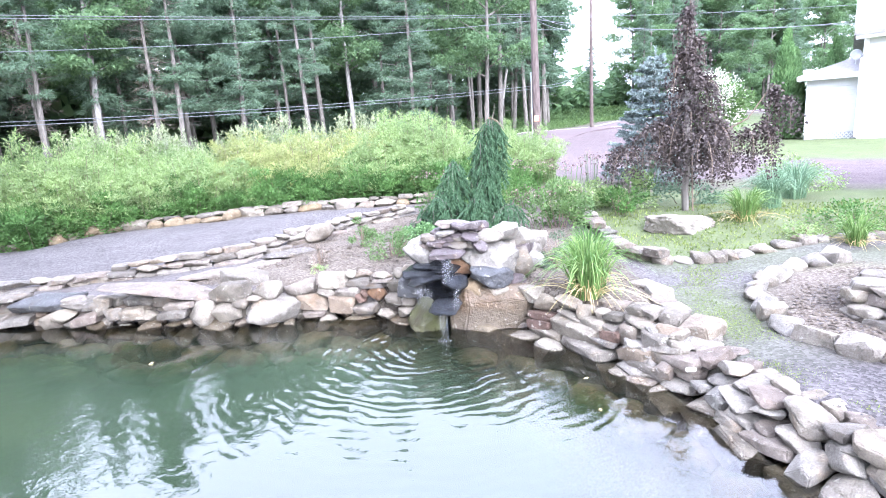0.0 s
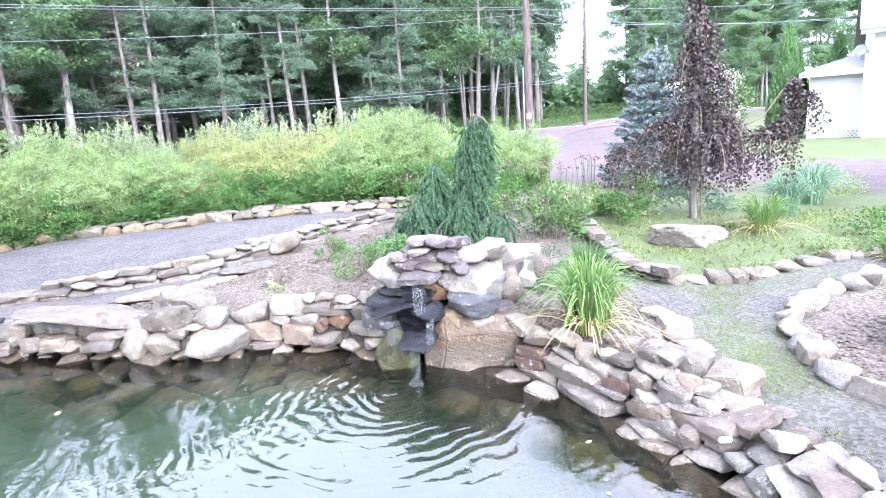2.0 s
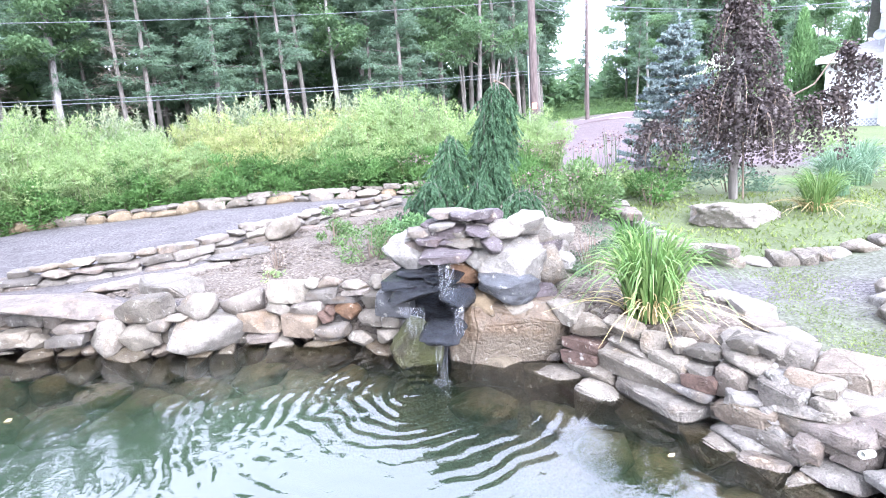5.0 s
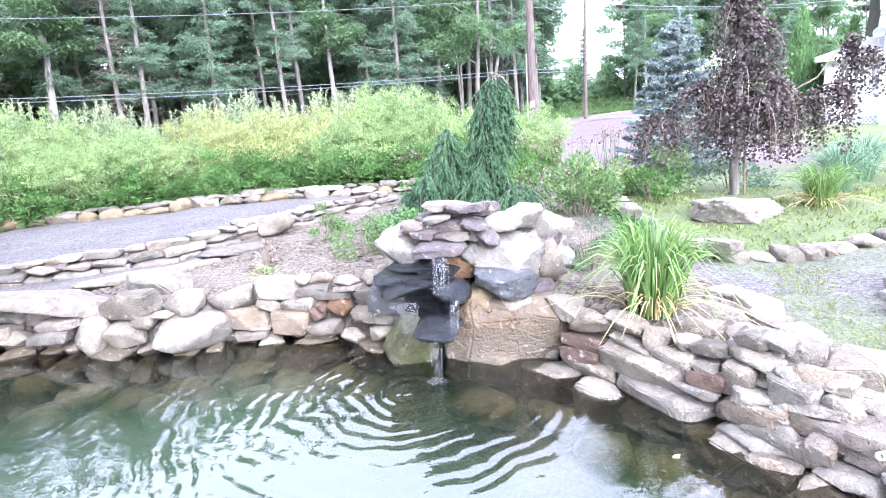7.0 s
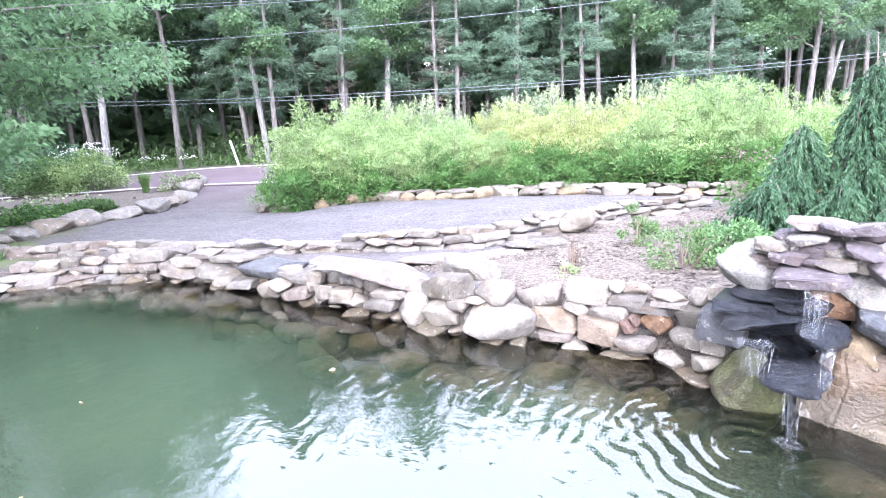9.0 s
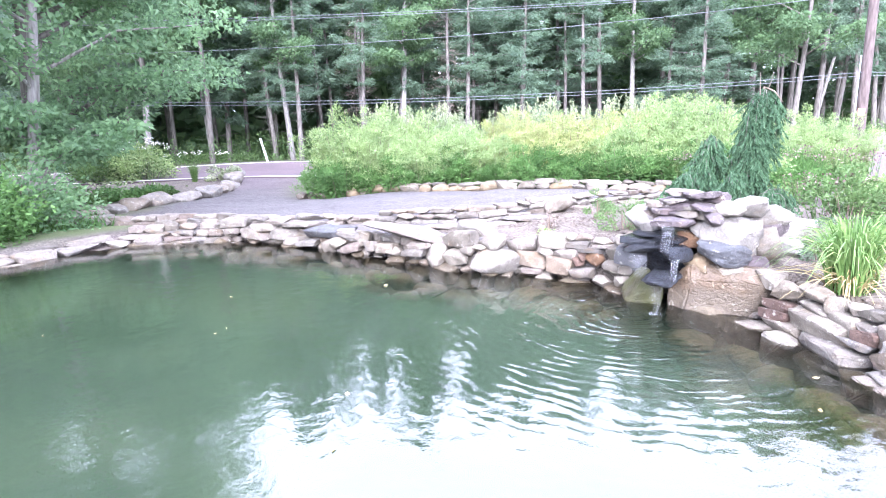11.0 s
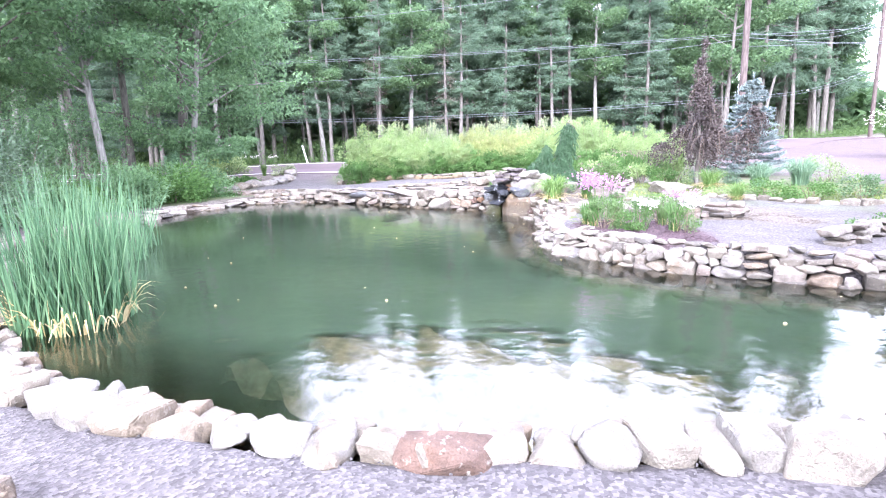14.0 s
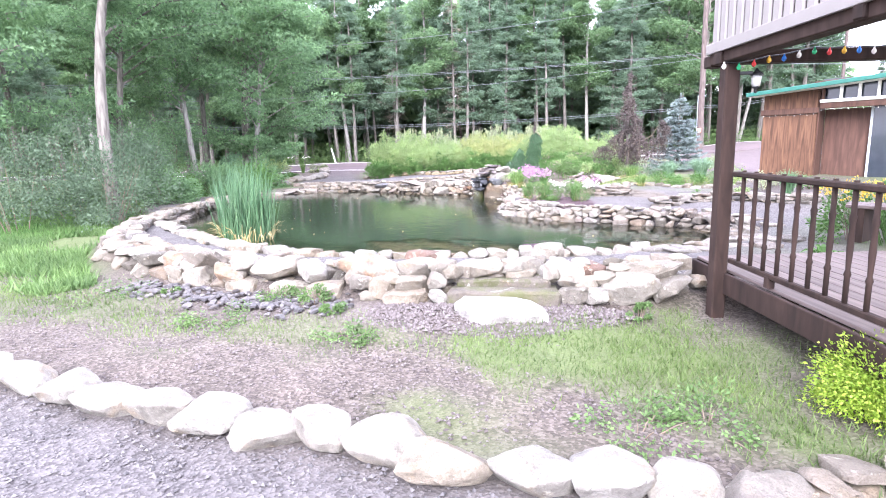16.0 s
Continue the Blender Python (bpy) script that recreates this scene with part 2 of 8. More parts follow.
def mat_bark(name, a, b):
    m, n, l, p = nodes_of(name)
    t = n.new("ShaderNodeTexCoord")
    mp = n.new("ShaderNodeMapping")
    mp.inputs["Scale"].default_value = (7, 7, 1.2)
    x = n.new("ShaderNodeTexNoise")
    x.inputs["Scale"].default_value, x.inputs["Detail"].default_value = 2.2, 6
    l.new(t.outputs["Object"], mp.inputs[0])
    l.new(mp.outputs[0], x.inputs["Vector"])
    r = ramp_of(n, ((0.35, a), (0.65, b)))
    l.new(x.outputs[0], r.inputs[0])
    l.new(r.outputs[0], p.inputs["Base Color"])
    p.inputs["Roughness"].default_value = 0.9
    bump_of(n, l, x.outputs[0], 0.6, 0.03, p.inputs["Normal"])
    return m


M_BARK = mat_bark("grey_brown_bark", (0.084, 0.074, 0.064), (0.185, 0.168, 0.146))
M_BIRCH = mat_bark("pale_bark", (0.13, 0.12, 0.108), (0.29, 0.275, 0.25))
M_POLE = mat_bark("weathered_pole_wood", (0.065, 0.048, 0.043), (0.13, 0.1, 0.09))
M_TWIG = mat_bark("twig_bark", (0.12, 0.09, 0.07), (0.2, 0.15, 0.11))


def mat_wood(name, a, b, scale=(1, 14, 14), rough=0.7, bump=0.3):
    """Planed boards: long grain, knots and a tone for each board."""
    m, n, l, p = nodes_of(name)
    t = n.new("ShaderNodeTexCoord")
    mp = n.new("ShaderNodeMapping")
    mp.inputs["Scale"].default_value = scale
    l.new(t.outputs["Object"], mp.inputs[0])
    x = n.new("ShaderNodeTexNoise")
    x.inputs["Scale"].default_value, x.inputs["Detail"].default_value, x.inputs["Distortion"].default_value = 2.0, 6, 0.6
    l.new(mp.outputs[0], x.inputs["Vector"])
    r = ramp_of(n, ((0.32, a), (0.68, b)))
    l.new(x.outputs[0], r.inputs[0])
    info = n.new("ShaderNodeObjectInfo")
    rr = ramp_of(n, ((0, (0.82, 0.82, 0.82)), (1, (1.15, 1.15, 1.15))))
    l.new(info.outputs["Random"], rr.inputs[0])
    c = mixc(n, l, 1.0, r.outputs[0], rr.outputs[0], "MULTIPLY")
    l.new(c, p.inputs["Base Color"])
    p.inputs["Roughness"].default_value = rough
    p.inputs["Specular IOR Level"].default_value = 0.25
    bump_of(n, l, x.outputs[0], bump, 0.01, p.inputs["Normal"])
    return m


M_DECKBOARD = mat_wood("weathered_deck_boards", (0.085, 0.064, 0.058), (0.135, 0.105, 0.096))
M_DARKWOOD = mat_wood("dark_stained_wood", (0.016, 0.009, 0.007), (0.036, 0.021, 0.016), (5, 5, 1.2), 0.85)
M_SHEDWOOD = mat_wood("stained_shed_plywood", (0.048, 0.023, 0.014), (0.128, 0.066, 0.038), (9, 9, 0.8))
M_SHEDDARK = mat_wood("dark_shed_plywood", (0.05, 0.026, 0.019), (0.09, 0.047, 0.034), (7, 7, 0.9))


def mat_plain(name, colour, rough=0.6, metal=0.0, vary=0.12, scale=5.0):
    m, n, l, p = nodes_of(name)
    x = noise_of(n, l, scale, 5)
    r = ramp_of(n, ((0.3, tuple(c * (1 - vary) for c in colour)), (0.7, tuple(min(0.9, c * (1 + vary)) for c in colour))))
    l.new(x.outputs[0], r.inputs[0])
    l.new(r.outputs[0], p.inputs["Base Color"])
    p.inputs["Roughness"].default_value, p.inputs["Metallic"].default_value = rough, metal
    bump_of(n, l, x.outputs[0], 0.1, 0.004, p.inputs["Normal"])
    return m


M_WHITE = mat_plain("white_paint", (0.78, 0.77, 0.74), 0.5, 0, 0.05)
M_SIDING = mat_plain("cream_vinyl_siding", (0.225, 0.203, 0.193), 0.45, 0, 0.06)
M_GREENMETAL = mat_plain("green_roof_metal", (0.01, 0.095, 0.07), 0.4, 0.0, 0.15)
M_SHINGLE = mat_plain("grey_shingles", (0.2, 0.195, 0.195), 0.9, 0, 0.2, 14)
M_BLACK = mat_plain("black_metal", (0.02, 0.02, 0.022), 0.4)
M_DARKGLASS = mat_plain("dark_interior", (0.03, 0.035, 0.045), 0.08)
M_GREYMETAL = mat_plain("grey_painted_metal", (0.4, 0.42, 0.44), 0.45)
M_WIRE = mat_plain("cable_sheath", (0.13, 0.14, 0.15), 0.5)
M_PVC = mat_plain("white_pvc", (0.7, 0.69, 0.64), 0.4)
M_FROST = mat_plain("frosted_lantern_glass", (0.75, 0.74, 0.7), 0.3)
M_ROADPAINT = mat_plain("road_paint", (0.72, 0.7, 0.66), 0.7)
M_HOUSE = mat_plain("white_house_siding", (0.58, 0.58, 0.57), 0.55, 0, 0.04)
M_LATTICE = mat_plain("grey_lattice", (0.3, 0.31, 0.34), 0.7)
BULBS = [mat_plain("bulb_" + k, c, 0.2) for k, c in (("red", (0.6, 0.05, 0.05)), ("green", (0.03, 0.4, 0.16)), ("yellow", (0.7, 0.4, 0.04)), ("blue", (0.03, 0.16, 0.5)), ("white", (0.75, 0.72, 0.66)))]

# ---- builders ----
RNG = random.Random(7)
NP = np.random.default_rng(11)


def empty(name, x=0.0, y=0.0, z=0.0):
    ob = new(name)
    ob.empty_display_size = 0.1
    ob.location = (x, y, z)
    return ob


def part(name, shape, material, parent=None, label="", m=None):
    """Link a bmesh or a mesh as one object, under a thing or a part."""
    if isinstance(shape, bmesh.types.BMesh):
        me = bpy.data.meshes.new(name)
        shape.to_mesh(me)
        shape.free()
    else:
        me = shape
    if material and not me.materials:
        me.materials.append(material)
    ob = new(name, me)
    if parent:
        ob.parent = parent
    if m is not None:
        ob.matrix_basis = m
    if label:
        ob["label"] = label
    return ob


def soft_part(name, shape, material, parent, label=""):
    """A part whose pieces are too small to pick apart."""
    ob = part(name, shape, material, parent, label)
    ob["kind"] = "stuff"
    return ob


def box(sx, sy, sz, bevel=0.01, at=(0, 0, 0), bm=None):
    """A bevelled box centred on at."""
    b = bmesh.new()
    bmesh.ops.create_cube(b, size=1)
    bmesh.ops.scale(b, vec=(sx, sy, sz), verts=b.verts)
    if bevel:
        bmesh.ops.bevel(b, geom=b.edges[:], offset=min(bevel, 0.4 * min(sx, sy, sz)), segments=1, affect="EDGES")
    bmesh.ops.translate(b, vec=at, verts=b.verts)
    return b


def lathe(profile, sides=12):
    """A turned shape from (radius, height) pairs."""
    b = bmesh.new()
    rings = []
    for r, z in profile:
        rings.append([b.verts.new((r * math.cos(k * math.tau / sides), r * math.sin(k * math.tau / sides), z)) for k in range(sides)])
    for a, c in zip(rings, rings[1:]):
        for k in range(sides):
            f = b.faces.new((a[k], a[(k + 1) % sides], c[(k + 1) % sides], c[k]))
            f.smooth = True
    b.faces.new(rings[0][::-1])
    b.faces.new(rings[-1])
    return b


def tube(points, radii, sides=7, bm=None):
    """A tapered limb along points."""
    b = bm or bmesh.new()
    rings = []
    for i, (p, r) in enumerate(zip(points, radii)):
        p = Vector(p)
        d = (Vector(points[min(i + 1, len(points) - 1)]) - Vector(points[max(i - 1, 0)])).normalized()
        u = d.cross((0.3, 0.9, 0.1)).normalized()
        v = d.cross(u)
        rings.append([b.verts.new(p + r * (math.cos(k * math.tau / sides) * u + math.sin(k * math.tau / sides) * v)) for k in range(sides)])
    for a, c in zip(rings, rings[1:]):
        for k in range(sides):
            f = b.faces.new((a[k], a[(k + 1) % sides], c[(k + 1) % sides], c[k]))
            f.smooth = True
    return b


def quads_mesh(name, verts, material, per=4, smooth=False):
    """One mesh of loose faces from an array of n x per x 3 corners."""
    v = np.asarray(verts, dtype=np.float32).reshape(-1, per, 3)
    n = len(v)
    me = bpy.data.meshes.new(name)
    me.vertices.add(n * per)
    me.vertices.foreach_set("co", v.reshape(-1))
    me.loops.add(n * per)
    me.loops.foreach_set("vertex_index", np.arange(n * per, dtype=np.int32))
    me.polygons.add(n)
    me.polygons.foreach_set("loop_start", np.arange(0, n * per, per, dtype=np.int32))
    me.polygons.foreach_set("loop_total", np.full(n, per, dtype=np.int32))
    me.materials.append(material)
    me.update(calc_edges=True)
    return me


def unit(a):
    return a / np.maximum(np.linalg.norm(a, axis=-1, keepdims=True), 1e-9)


def leaves(pos, along, length, width, spread=0.6, rng=NP):
    """Diamond leaves at pos that point along, scattered by spread."""
    n = len(pos)
    d = unit(unit(np.asarray(along)) + spread * rng.normal(size=(n, 3)))
    s = unit(np.cross(d, rng.normal(size=(n, 3))))
    L = (length * rng.uniform(0.65, 1.3, (n, 1)))
    W = (width * rng.uniform(0.7, 1.3, (n, 1)))
    up = np.cross(s, d) * W * 0.25
    return np.stack((pos, pos + d * L * 0.45 + s * W * 0.5 + up, pos + d * L, pos + d * L * 0.45 - s * W * 0.5 + up), 1)


def blades(base, tip, bend, width, steps=4, rng=NP):
    """Grass-like blades that arch from base to tip: a strip of quads each."""
    n = len(base)
    side = unit(np.cross(tip - base, rng.normal(size=(n, 3)) * 0.4 + np.array((0, 0, 1.0))))
    out = []
    prev = None
    for k in range(steps + 1):
        t = k / steps
        p = base * (1 - t) ** 2 + 2 * t * (1 - t) * bend + tip * t * t
        w = width * (1 - 0.85 * t ** 1.6) * (0.6 + 0.4 * min(1, 4 * t + 0.2))
        a, c = p - side * w[:, None] * 0.5, p + side * w[:, None] * 0.5
        if prev is not None:
            out.append(np.stack((prev[0], prev[1], c, a), 1))
        prev = (a, c)
    return np.concatenate(out)


def make_stone(seed, kind, level=2):
    """A stone in a box of unit size: a worn hull with soft arrises, or a rounded cobble cut by a few planes."""
    rng = random.Random(seed)
    b = bmesh.new()
    shift = Vector((seed * 3.1, seed * 1.7, 0))
    if kind in ("round", "boulder", "crag"):
        bmesh.ops.create_icosphere(b, subdivisions=level + (kind == "crag"), radius=1)
        cuts = [(Vector((rng.gauss(0, 1), rng.gauss(0, 1), rng.gauss(0, 0.8))).normalized(), rng.uniform(0.55, 0.84)) for _ in range({"round": 16, "boulder": 10, "crag": 12}[kind])]
        for v in b.verts:
            c = Vector([math.copysign(abs(a) ** 0.74, a) for a in v.co])
            c *= 1 + 0.18 * noise.noise(c * 0.9 + shift) + 0.1 * noise.noise(c * 2.6 + shift)
            for nrm, d in cuts:
                k = c.dot(nrm) - d
                if k > 0:
                    c = c - nrm * k * (0.9 if kind == "boulder" else 1.0)
            rough = 0.02 if kind != "crag" else 0.045
            if kind == "crag":
                c = c * (1 + 0.1 * abs(noise.noise(c * 1.9 + shift)) - 0.05 * abs(noise.noise(c * 3.7 - shift)))
            v.co = c * (1 + 0.03 * noise.noise(c * 4.5 + shift) + rough * noise.noise(c * 9 + shift) + 0.4 * rough * noise.noise(c * 19 + shift))
    else:
        for _ in range(22 if kind == "block" else 26):
            c = Vector((rng.gauss(0, 1), rng.gauss(0, 1), rng.gauss(0, 1))).normalized()
            c = Vector([math.copysign(abs(a) ** 0.42, a) for a in c]) * rng.uniform(0.82, 1.0)
            b.verts.new(c)
        hull = bmesh.ops.convex_hull(b, input=b.verts[:])
        bmesh.ops.delete(b, geom=[g for g in hull["geom_interior"] if isinstance(g, bmesh.types.BMVert)], context="VERTS")
        bmesh.ops.dissolve_limit(b, angle_limit=0.3, verts=b.verts[:], edges=b.edges[:])
        bmesh.ops.bevel(b, geom=b.edges[:], offset=0.06, segments=2 if level > 2 else 1, affect="EDGES", clamp_overlap=True)
        bmesh.ops.triangulate(b, faces=b.faces[:])
        bmesh.ops.subdivide_edges(b, edges=[e for e in b.edges if e.calc_length() > (0.5 if level < 3 else 0.3)], cuts=1 if level < 3 else 2, use_grid_fill=False)
        bmesh.ops.triangulate(b, faces=b.faces[:])
        for v in b.verts:
            v.co *= 1 + 0.07 * noise.noise(v.co * 1.6 + shift) + 0.045 * noise.noise(v.co * 4.2 + shift)
    lo = [min(v.co[i] for v in b.verts) for i in range(3)]
    hi = [max(v.co[i] for v in b.verts) for i in range(3)]
    for v in b.verts:
        v.co = [(v.co[i] - lo[i]) / (hi[i] - lo[i]) - 0.5 for i in range(3)]
    for f in b.faces:
        f.smooth = True
    for e in b.edges:
        e.smooth = e.calc_face_angle(0) < {"boulder": 0.9, "crag": 0.7}.get(kind, 0.5)
    me = bpy.data.meshes.new("stone")
    b.to_mesh(me)
    b.free()
    return me


def stone_set(seed, kind, material, count, level=2):
    out = []
    for k in range(count):
        me = make_stone(seed + k, kind, level)
        me.materials.append(material)
        out.append(me)
    return out


ROUND = stone_set(10, "round", M_STONE, 10, 3)
FLAT = stone_set(40, "flat", M_FLAT, 12, 3)
BLOCK = stone_set(70, "block", M_STONE, 8, 3)
PALE = stone_set(100, "round", M_PALE, 8, 3)
LIGHT = stone_set(180, "crag", M_LIGHT, 5, 2) + stone_set(193, "round", M_LIGHT, 4, 3)
SUNK = stone_set(120, "round", M_SUNK, 4)
SLATE = stone_set(140, "flat", M_SLATE, 5, 1)
WETROW = stone_set(127, "round", mat_stone("damp_brown_stone", ((0, (0.09, 0.07, 0.045)), (0.5, (0.15, 0.12, 0.08)), (1, (0.12, 0.1, 0.07))), 0.45, 6), 5, 3)
HERO = {}


def hero(material, kind, seed):
    key = (material.name, kind, seed)
    if key not in HERO:
        HERO[key] = stone_set(200 + seed * 7, kind, material, 1, 3)[0]
    return HERO[key]


def put_stone(parent, me, x, y, z, sx, sy, sz, rx=0.0, ry=0.0, rz=0.0, name="stone"):
    ob = new(name, me)
    ob.parent = parent
    ob.matrix_basis = pose(x, y, z, rx, ry, rz) @ Matrix.Diagonal((sx, sy, sz, 1))
    return ob


def along(pts, closed=False):
    """Cumulative lengths of a line on the plan, and a function from length to (x, y, tangent)."""
    p = [Vector(q[:2]) for q in pts]
    if closed:
        p.append(p[0])
    s = [0.0]
    for a, c in zip(p, p[1:]):
        s.append(s[-1] + (c - a).length)

    def spot(d):
        d = min(max(d, 0.0), s[-1] - 1e-6)
        k = max(i for i in range(len(s) - 1) if s[i] <= d)
        t = (d - s[k]) / max(s[k + 1] - s[k], 1e-9)
        q = p[k].lerp(p[k + 1], t)
        tan = (p[k + 1] - p[k]).normalized()
        if t < 0.3 and k > 0:
            tan = (tan + (p[k] - p[k - 1]).normalized() * (0.5 - t)).normalized()
        if t > 0.7 and k + 2 < len(p):
            tan = (tan + (p[k + 2] - p[k + 1]).normalized() * (t - 0.5)).normalized()
        return q.x, q.y, tan
    return s[-1], spot


def course(parent, pts, z, height, length, depth, sets, offset=0.0, rng=RNG, start=0.0, stop=None, tilt=4, squeeze=1.04, wander=0.03, name="stone"):
    """One course of stones laid along a line; offset moves it to the line's left."""
    total, spot = along(pts)
    stop = total if stop is None else stop
    d = start
    while d < stop:
        L = rng.uniform(*length)
        h = rng.uniform(*height)
        dp = rng.uniform(*depth)
        x, y, tan = spot(d + L / 2)
        nx, ny = -tan.y, tan.x
        o = offset + rng.uniform(-wander, wander)
        zz = z(x, y) if callable(z) else z
        me = rng.choice(rng.choice(sets))
        flip = rng.choice((0, 180))
        put_stone(parent, me, x + nx * o, y + ny * o, zz + h * 0.46, L * squeeze, dp, h * 1.06, rng.uniform(-tilt, tilt), rng.uniform(-tilt, tilt), math.degrees(math.atan2(tan.y, tan.x)) + rng.uniform(-7, 7) + flip, name)
        d += L * rng.uniform(0.92, 1.0)


def inside(poly, X, Y):
    """Distance to the outline of a polygon: positive inside. Works on arrays."""
    X, Y = np.asarray(X, dtype=float), np.asarray(Y, dtype=float)
    hit = np.zeros(X.shape, bool)
    best = np.full(X.shape, 1e9)
    for (ax, ay), (cx, cy) in zip(poly, poly[1:] + poly[:1]):
        cross = ((ay > Y) != (cy > Y)) & (X < (cx - ax) * (Y - ay) / ((cy - ay) if cy != ay else 1e-9) + ax)
        hit ^= cross
        dx, dy = cx - ax, cy - ay
        t = np.clip(((X - ax) * dx + (Y - ay) * dy) / (dx * dx + dy * dy + 1e-12), 0, 1)
        best = np.minimum(best, np.hypot(X - ax - t * dx, Y - ay - t * dy))
    return np.where(hit, best, -best)


def near_line(pts, X, Y):
    """Distance to an open line on the plan."""
    best = np.full(np.shape(X), 1e9)
    for (ax, ay), (cx, cy) in zip(pts, pts[1:]):
        dx, dy = cx - ax, cy - ay
        t = np.clip(((X - ax) * dx + (Y - ay) * dy) / (dx * dx + dy * dy + 1e-12), 0, 1)
        best = np.minimum(best, np.hypot(X - ax - t * dx, Y - ay - t * dy))
    return best


def soft(d, width):
    t = np.clip(d / width * 0.5 + 0.5, 0, 1)
    return t * t * (3 - 2 * t)

# ---- the plan ----
POND = [(-1.6, 5.55), (-2.0, 5.7), (-2.7, 5.75), (-3.1, 5.55), (-3.5, 5.5), (-4.2, 5.55), (-5.0, 5.6), (-5.7, 5.57), (-6.5, 5.6), (-7.5, 5.5), (-8.3, 5.1),
        (-8.9, 4.4), (-9.0, 3.6), (-8.9, 2.7), (-8.5, 1.6), (-7.6, 0.2), (-7.0, -0.7), (-6.0, -1.7), (-5.0, -2.5), (-3.9, -3.3), (-2.8, -3.62), (-0.95, -3.97)]
POND += [(0.69, -4.2), (1.65, -3.97), (2.68, -3.65), (3.4, -3.3), (4.3, -2.68), (5.02, -2.18), (5.6, -1.75), (6.4, -0.9), (6.8, -0.3), (6.98, 0.2), (7.02, 0.6), (6.95, 1.0),
         (6.7, 1.45), (6.0, 1.75), (5.3, 1.72), (4.5, 1.6), (3.6, 1.5), (2.6, 1.65), (1.9, 1.95), (1.3, 2.5), (0.8, 3.4), (0.6, 4.05), (0.3, 4.4), (-0.05, 4.8), (-0.5, 5.25), (-0.9, 5.45)]
OUTER_WALL = [(7.75, -3.3), (7.45, -3.55), (7.1, -3.9), (6.6, -4.2), (6.2, -4.2), (5.35, -4.85), (4.9, -5.05), (4.17, -5.1), (3.4, -5.22), (2.7, -5.4), (1.7, -5.65), (0.7, -5.78), (-0.5, -5.7), (-1.7, -5.55), (-2.7, -5.1), (-4.2, -4.2), (-5.8, -2.75), (-7.0, -1.2), (-7.9, 0.0)]
LOWER = OUTER_WALL[:-2] + [(-9, -2.5), (-14, -4), (-30, -8), (-30, -60), (30, -60), (30, -1), (9, -1), (8.2, -2.3)]
MOUND = [(-4.6, 6.3), (-3.9, 6.05), (-3.0, 5.9), (-1.6, 5.8), (-0.6, 5.6), (0.2, 4.75), (0.85, 4.2), (1.0, 4.6), (0.75, 5.3), (0.75, 6.4), (0.35, 8.0), (0.0, 9.2), (-0.6, 10.5), (-2.0, 11.0), (-2.9, 10.3), (-3.3, 9.2), (-3.7, 8.3), (-4.2, 7.2)]
ISLAND = [(0.25, 9.6), (0.55, 8.8), (0.7, 7.9), (0.85, 7.05), (1.1, 6.75), (1.5, 6.7), (2.3, 6.9), (3.7, 7.3), (4.6, 7.0), (5.4, 6.75), (6.3, 7.4), (6.5, 9.5), (5.0, 11.2), (2.5, 12.0), (0.5, 11.2)]
BEDB = [(-11.0, 9.4), (-9.7, 9.6), (-9.0, 10.2), (-8.2, 10.5), (-7.2, 11.0), (-6.0, 11.2), (-5.0, 11.45), (-4.0, 11.65), (-3.2, 12.0), (-2.4, 12.2), (-0.9, 12.6), (0.2, 14.0), (-1.0, 17.0), (-4.5, 17.0), (-8, 14.5), (-11, 11.5)]
PENBED = [(1.7, 2.75), (1.95, 2.35), (2.6, 1.95), (3.4, 1.85), (3.9, 2.2), (3.6, 2.9), (3.0, 3.6), (2.4, 3.8), (2.0, 3.7), (1.75, 3.3)]
RBED = [(1.6, 5.45), (1.5, 4.7), (1.55, 4.35), (1.75, 4.0), (2.2, 3.95), (3.2, 4.3), (4.0, 4.4), (4.7, 4.1), (4.9, 4.6), (4.3, 5.4), (3.5, 6.0), (2.8, 6.4), (2.2, 6.15)]
LAWN = [(6.1, -5.7), (6.7, -4.75), (7.45, -3.95), (8.15, -4.5), (9.15, -5.75), (9.0, -6.3), (8.2, -5.8), (6.9, -5.9)]
MIDGRASS = [(-7, -5.5), (-2, -6.6), (1.0, -6.4), (3.3, -6.15), (4.6, -5.9), (6.1, -5.5), (6.9, -5.9), (5.0, -6.6), (2.8, -7.4), (0, -8.4), (-5, -9), (-12, -9), (-12, -4)]
BANKG = [(-14, -1.5), (-9, -1.8), (-6, -3.0), (-3, -5.3), (-1.2, -6.1), (0.4, -6.5), (0.9, -7.0), (-1.5, -7.8), (-6, -9.5), (-14, -10)]
NEARLOT = [(3.2, -8.9), (3.9, -8.35), (5.2, -7.95), (6.3, -7.6), (7.2, -7.3), (8.2, -6.95), (9.6, -6.9), (20, -9), (20, -40), (-20, -40), (-20, -10)]
DRIVEBED = [(-11.9, 5.2), (-12.35, 6.3), (-12.7, 7.4), (-13.1, 8.3), (-14.1, 9.5), (-15.6, 10.8), (-17.4, 12.1), (-20.0, 11.2), (-22.5, 9.5), (-20.0, 7.6), (-15.5, 5.6)]
DRIVE_LEFT = [(-9.5, 5.8), (-7.4, 6.4), (-5.2, 7.2), (-4.0, 8.0), (-3.5, 9.0), (-3.0, 10.3), (-2.6, 11.8), (-4.0, 11.5), (-7.2, 10.9), (-9.2, 10.0), (-11.3, 9.6), (-16.0, 13.0), (-18.5, 12.5), (-17, 10.2), (-13.3, 8.3), (-11.9, 6.3), (-11.0, 5.0)]
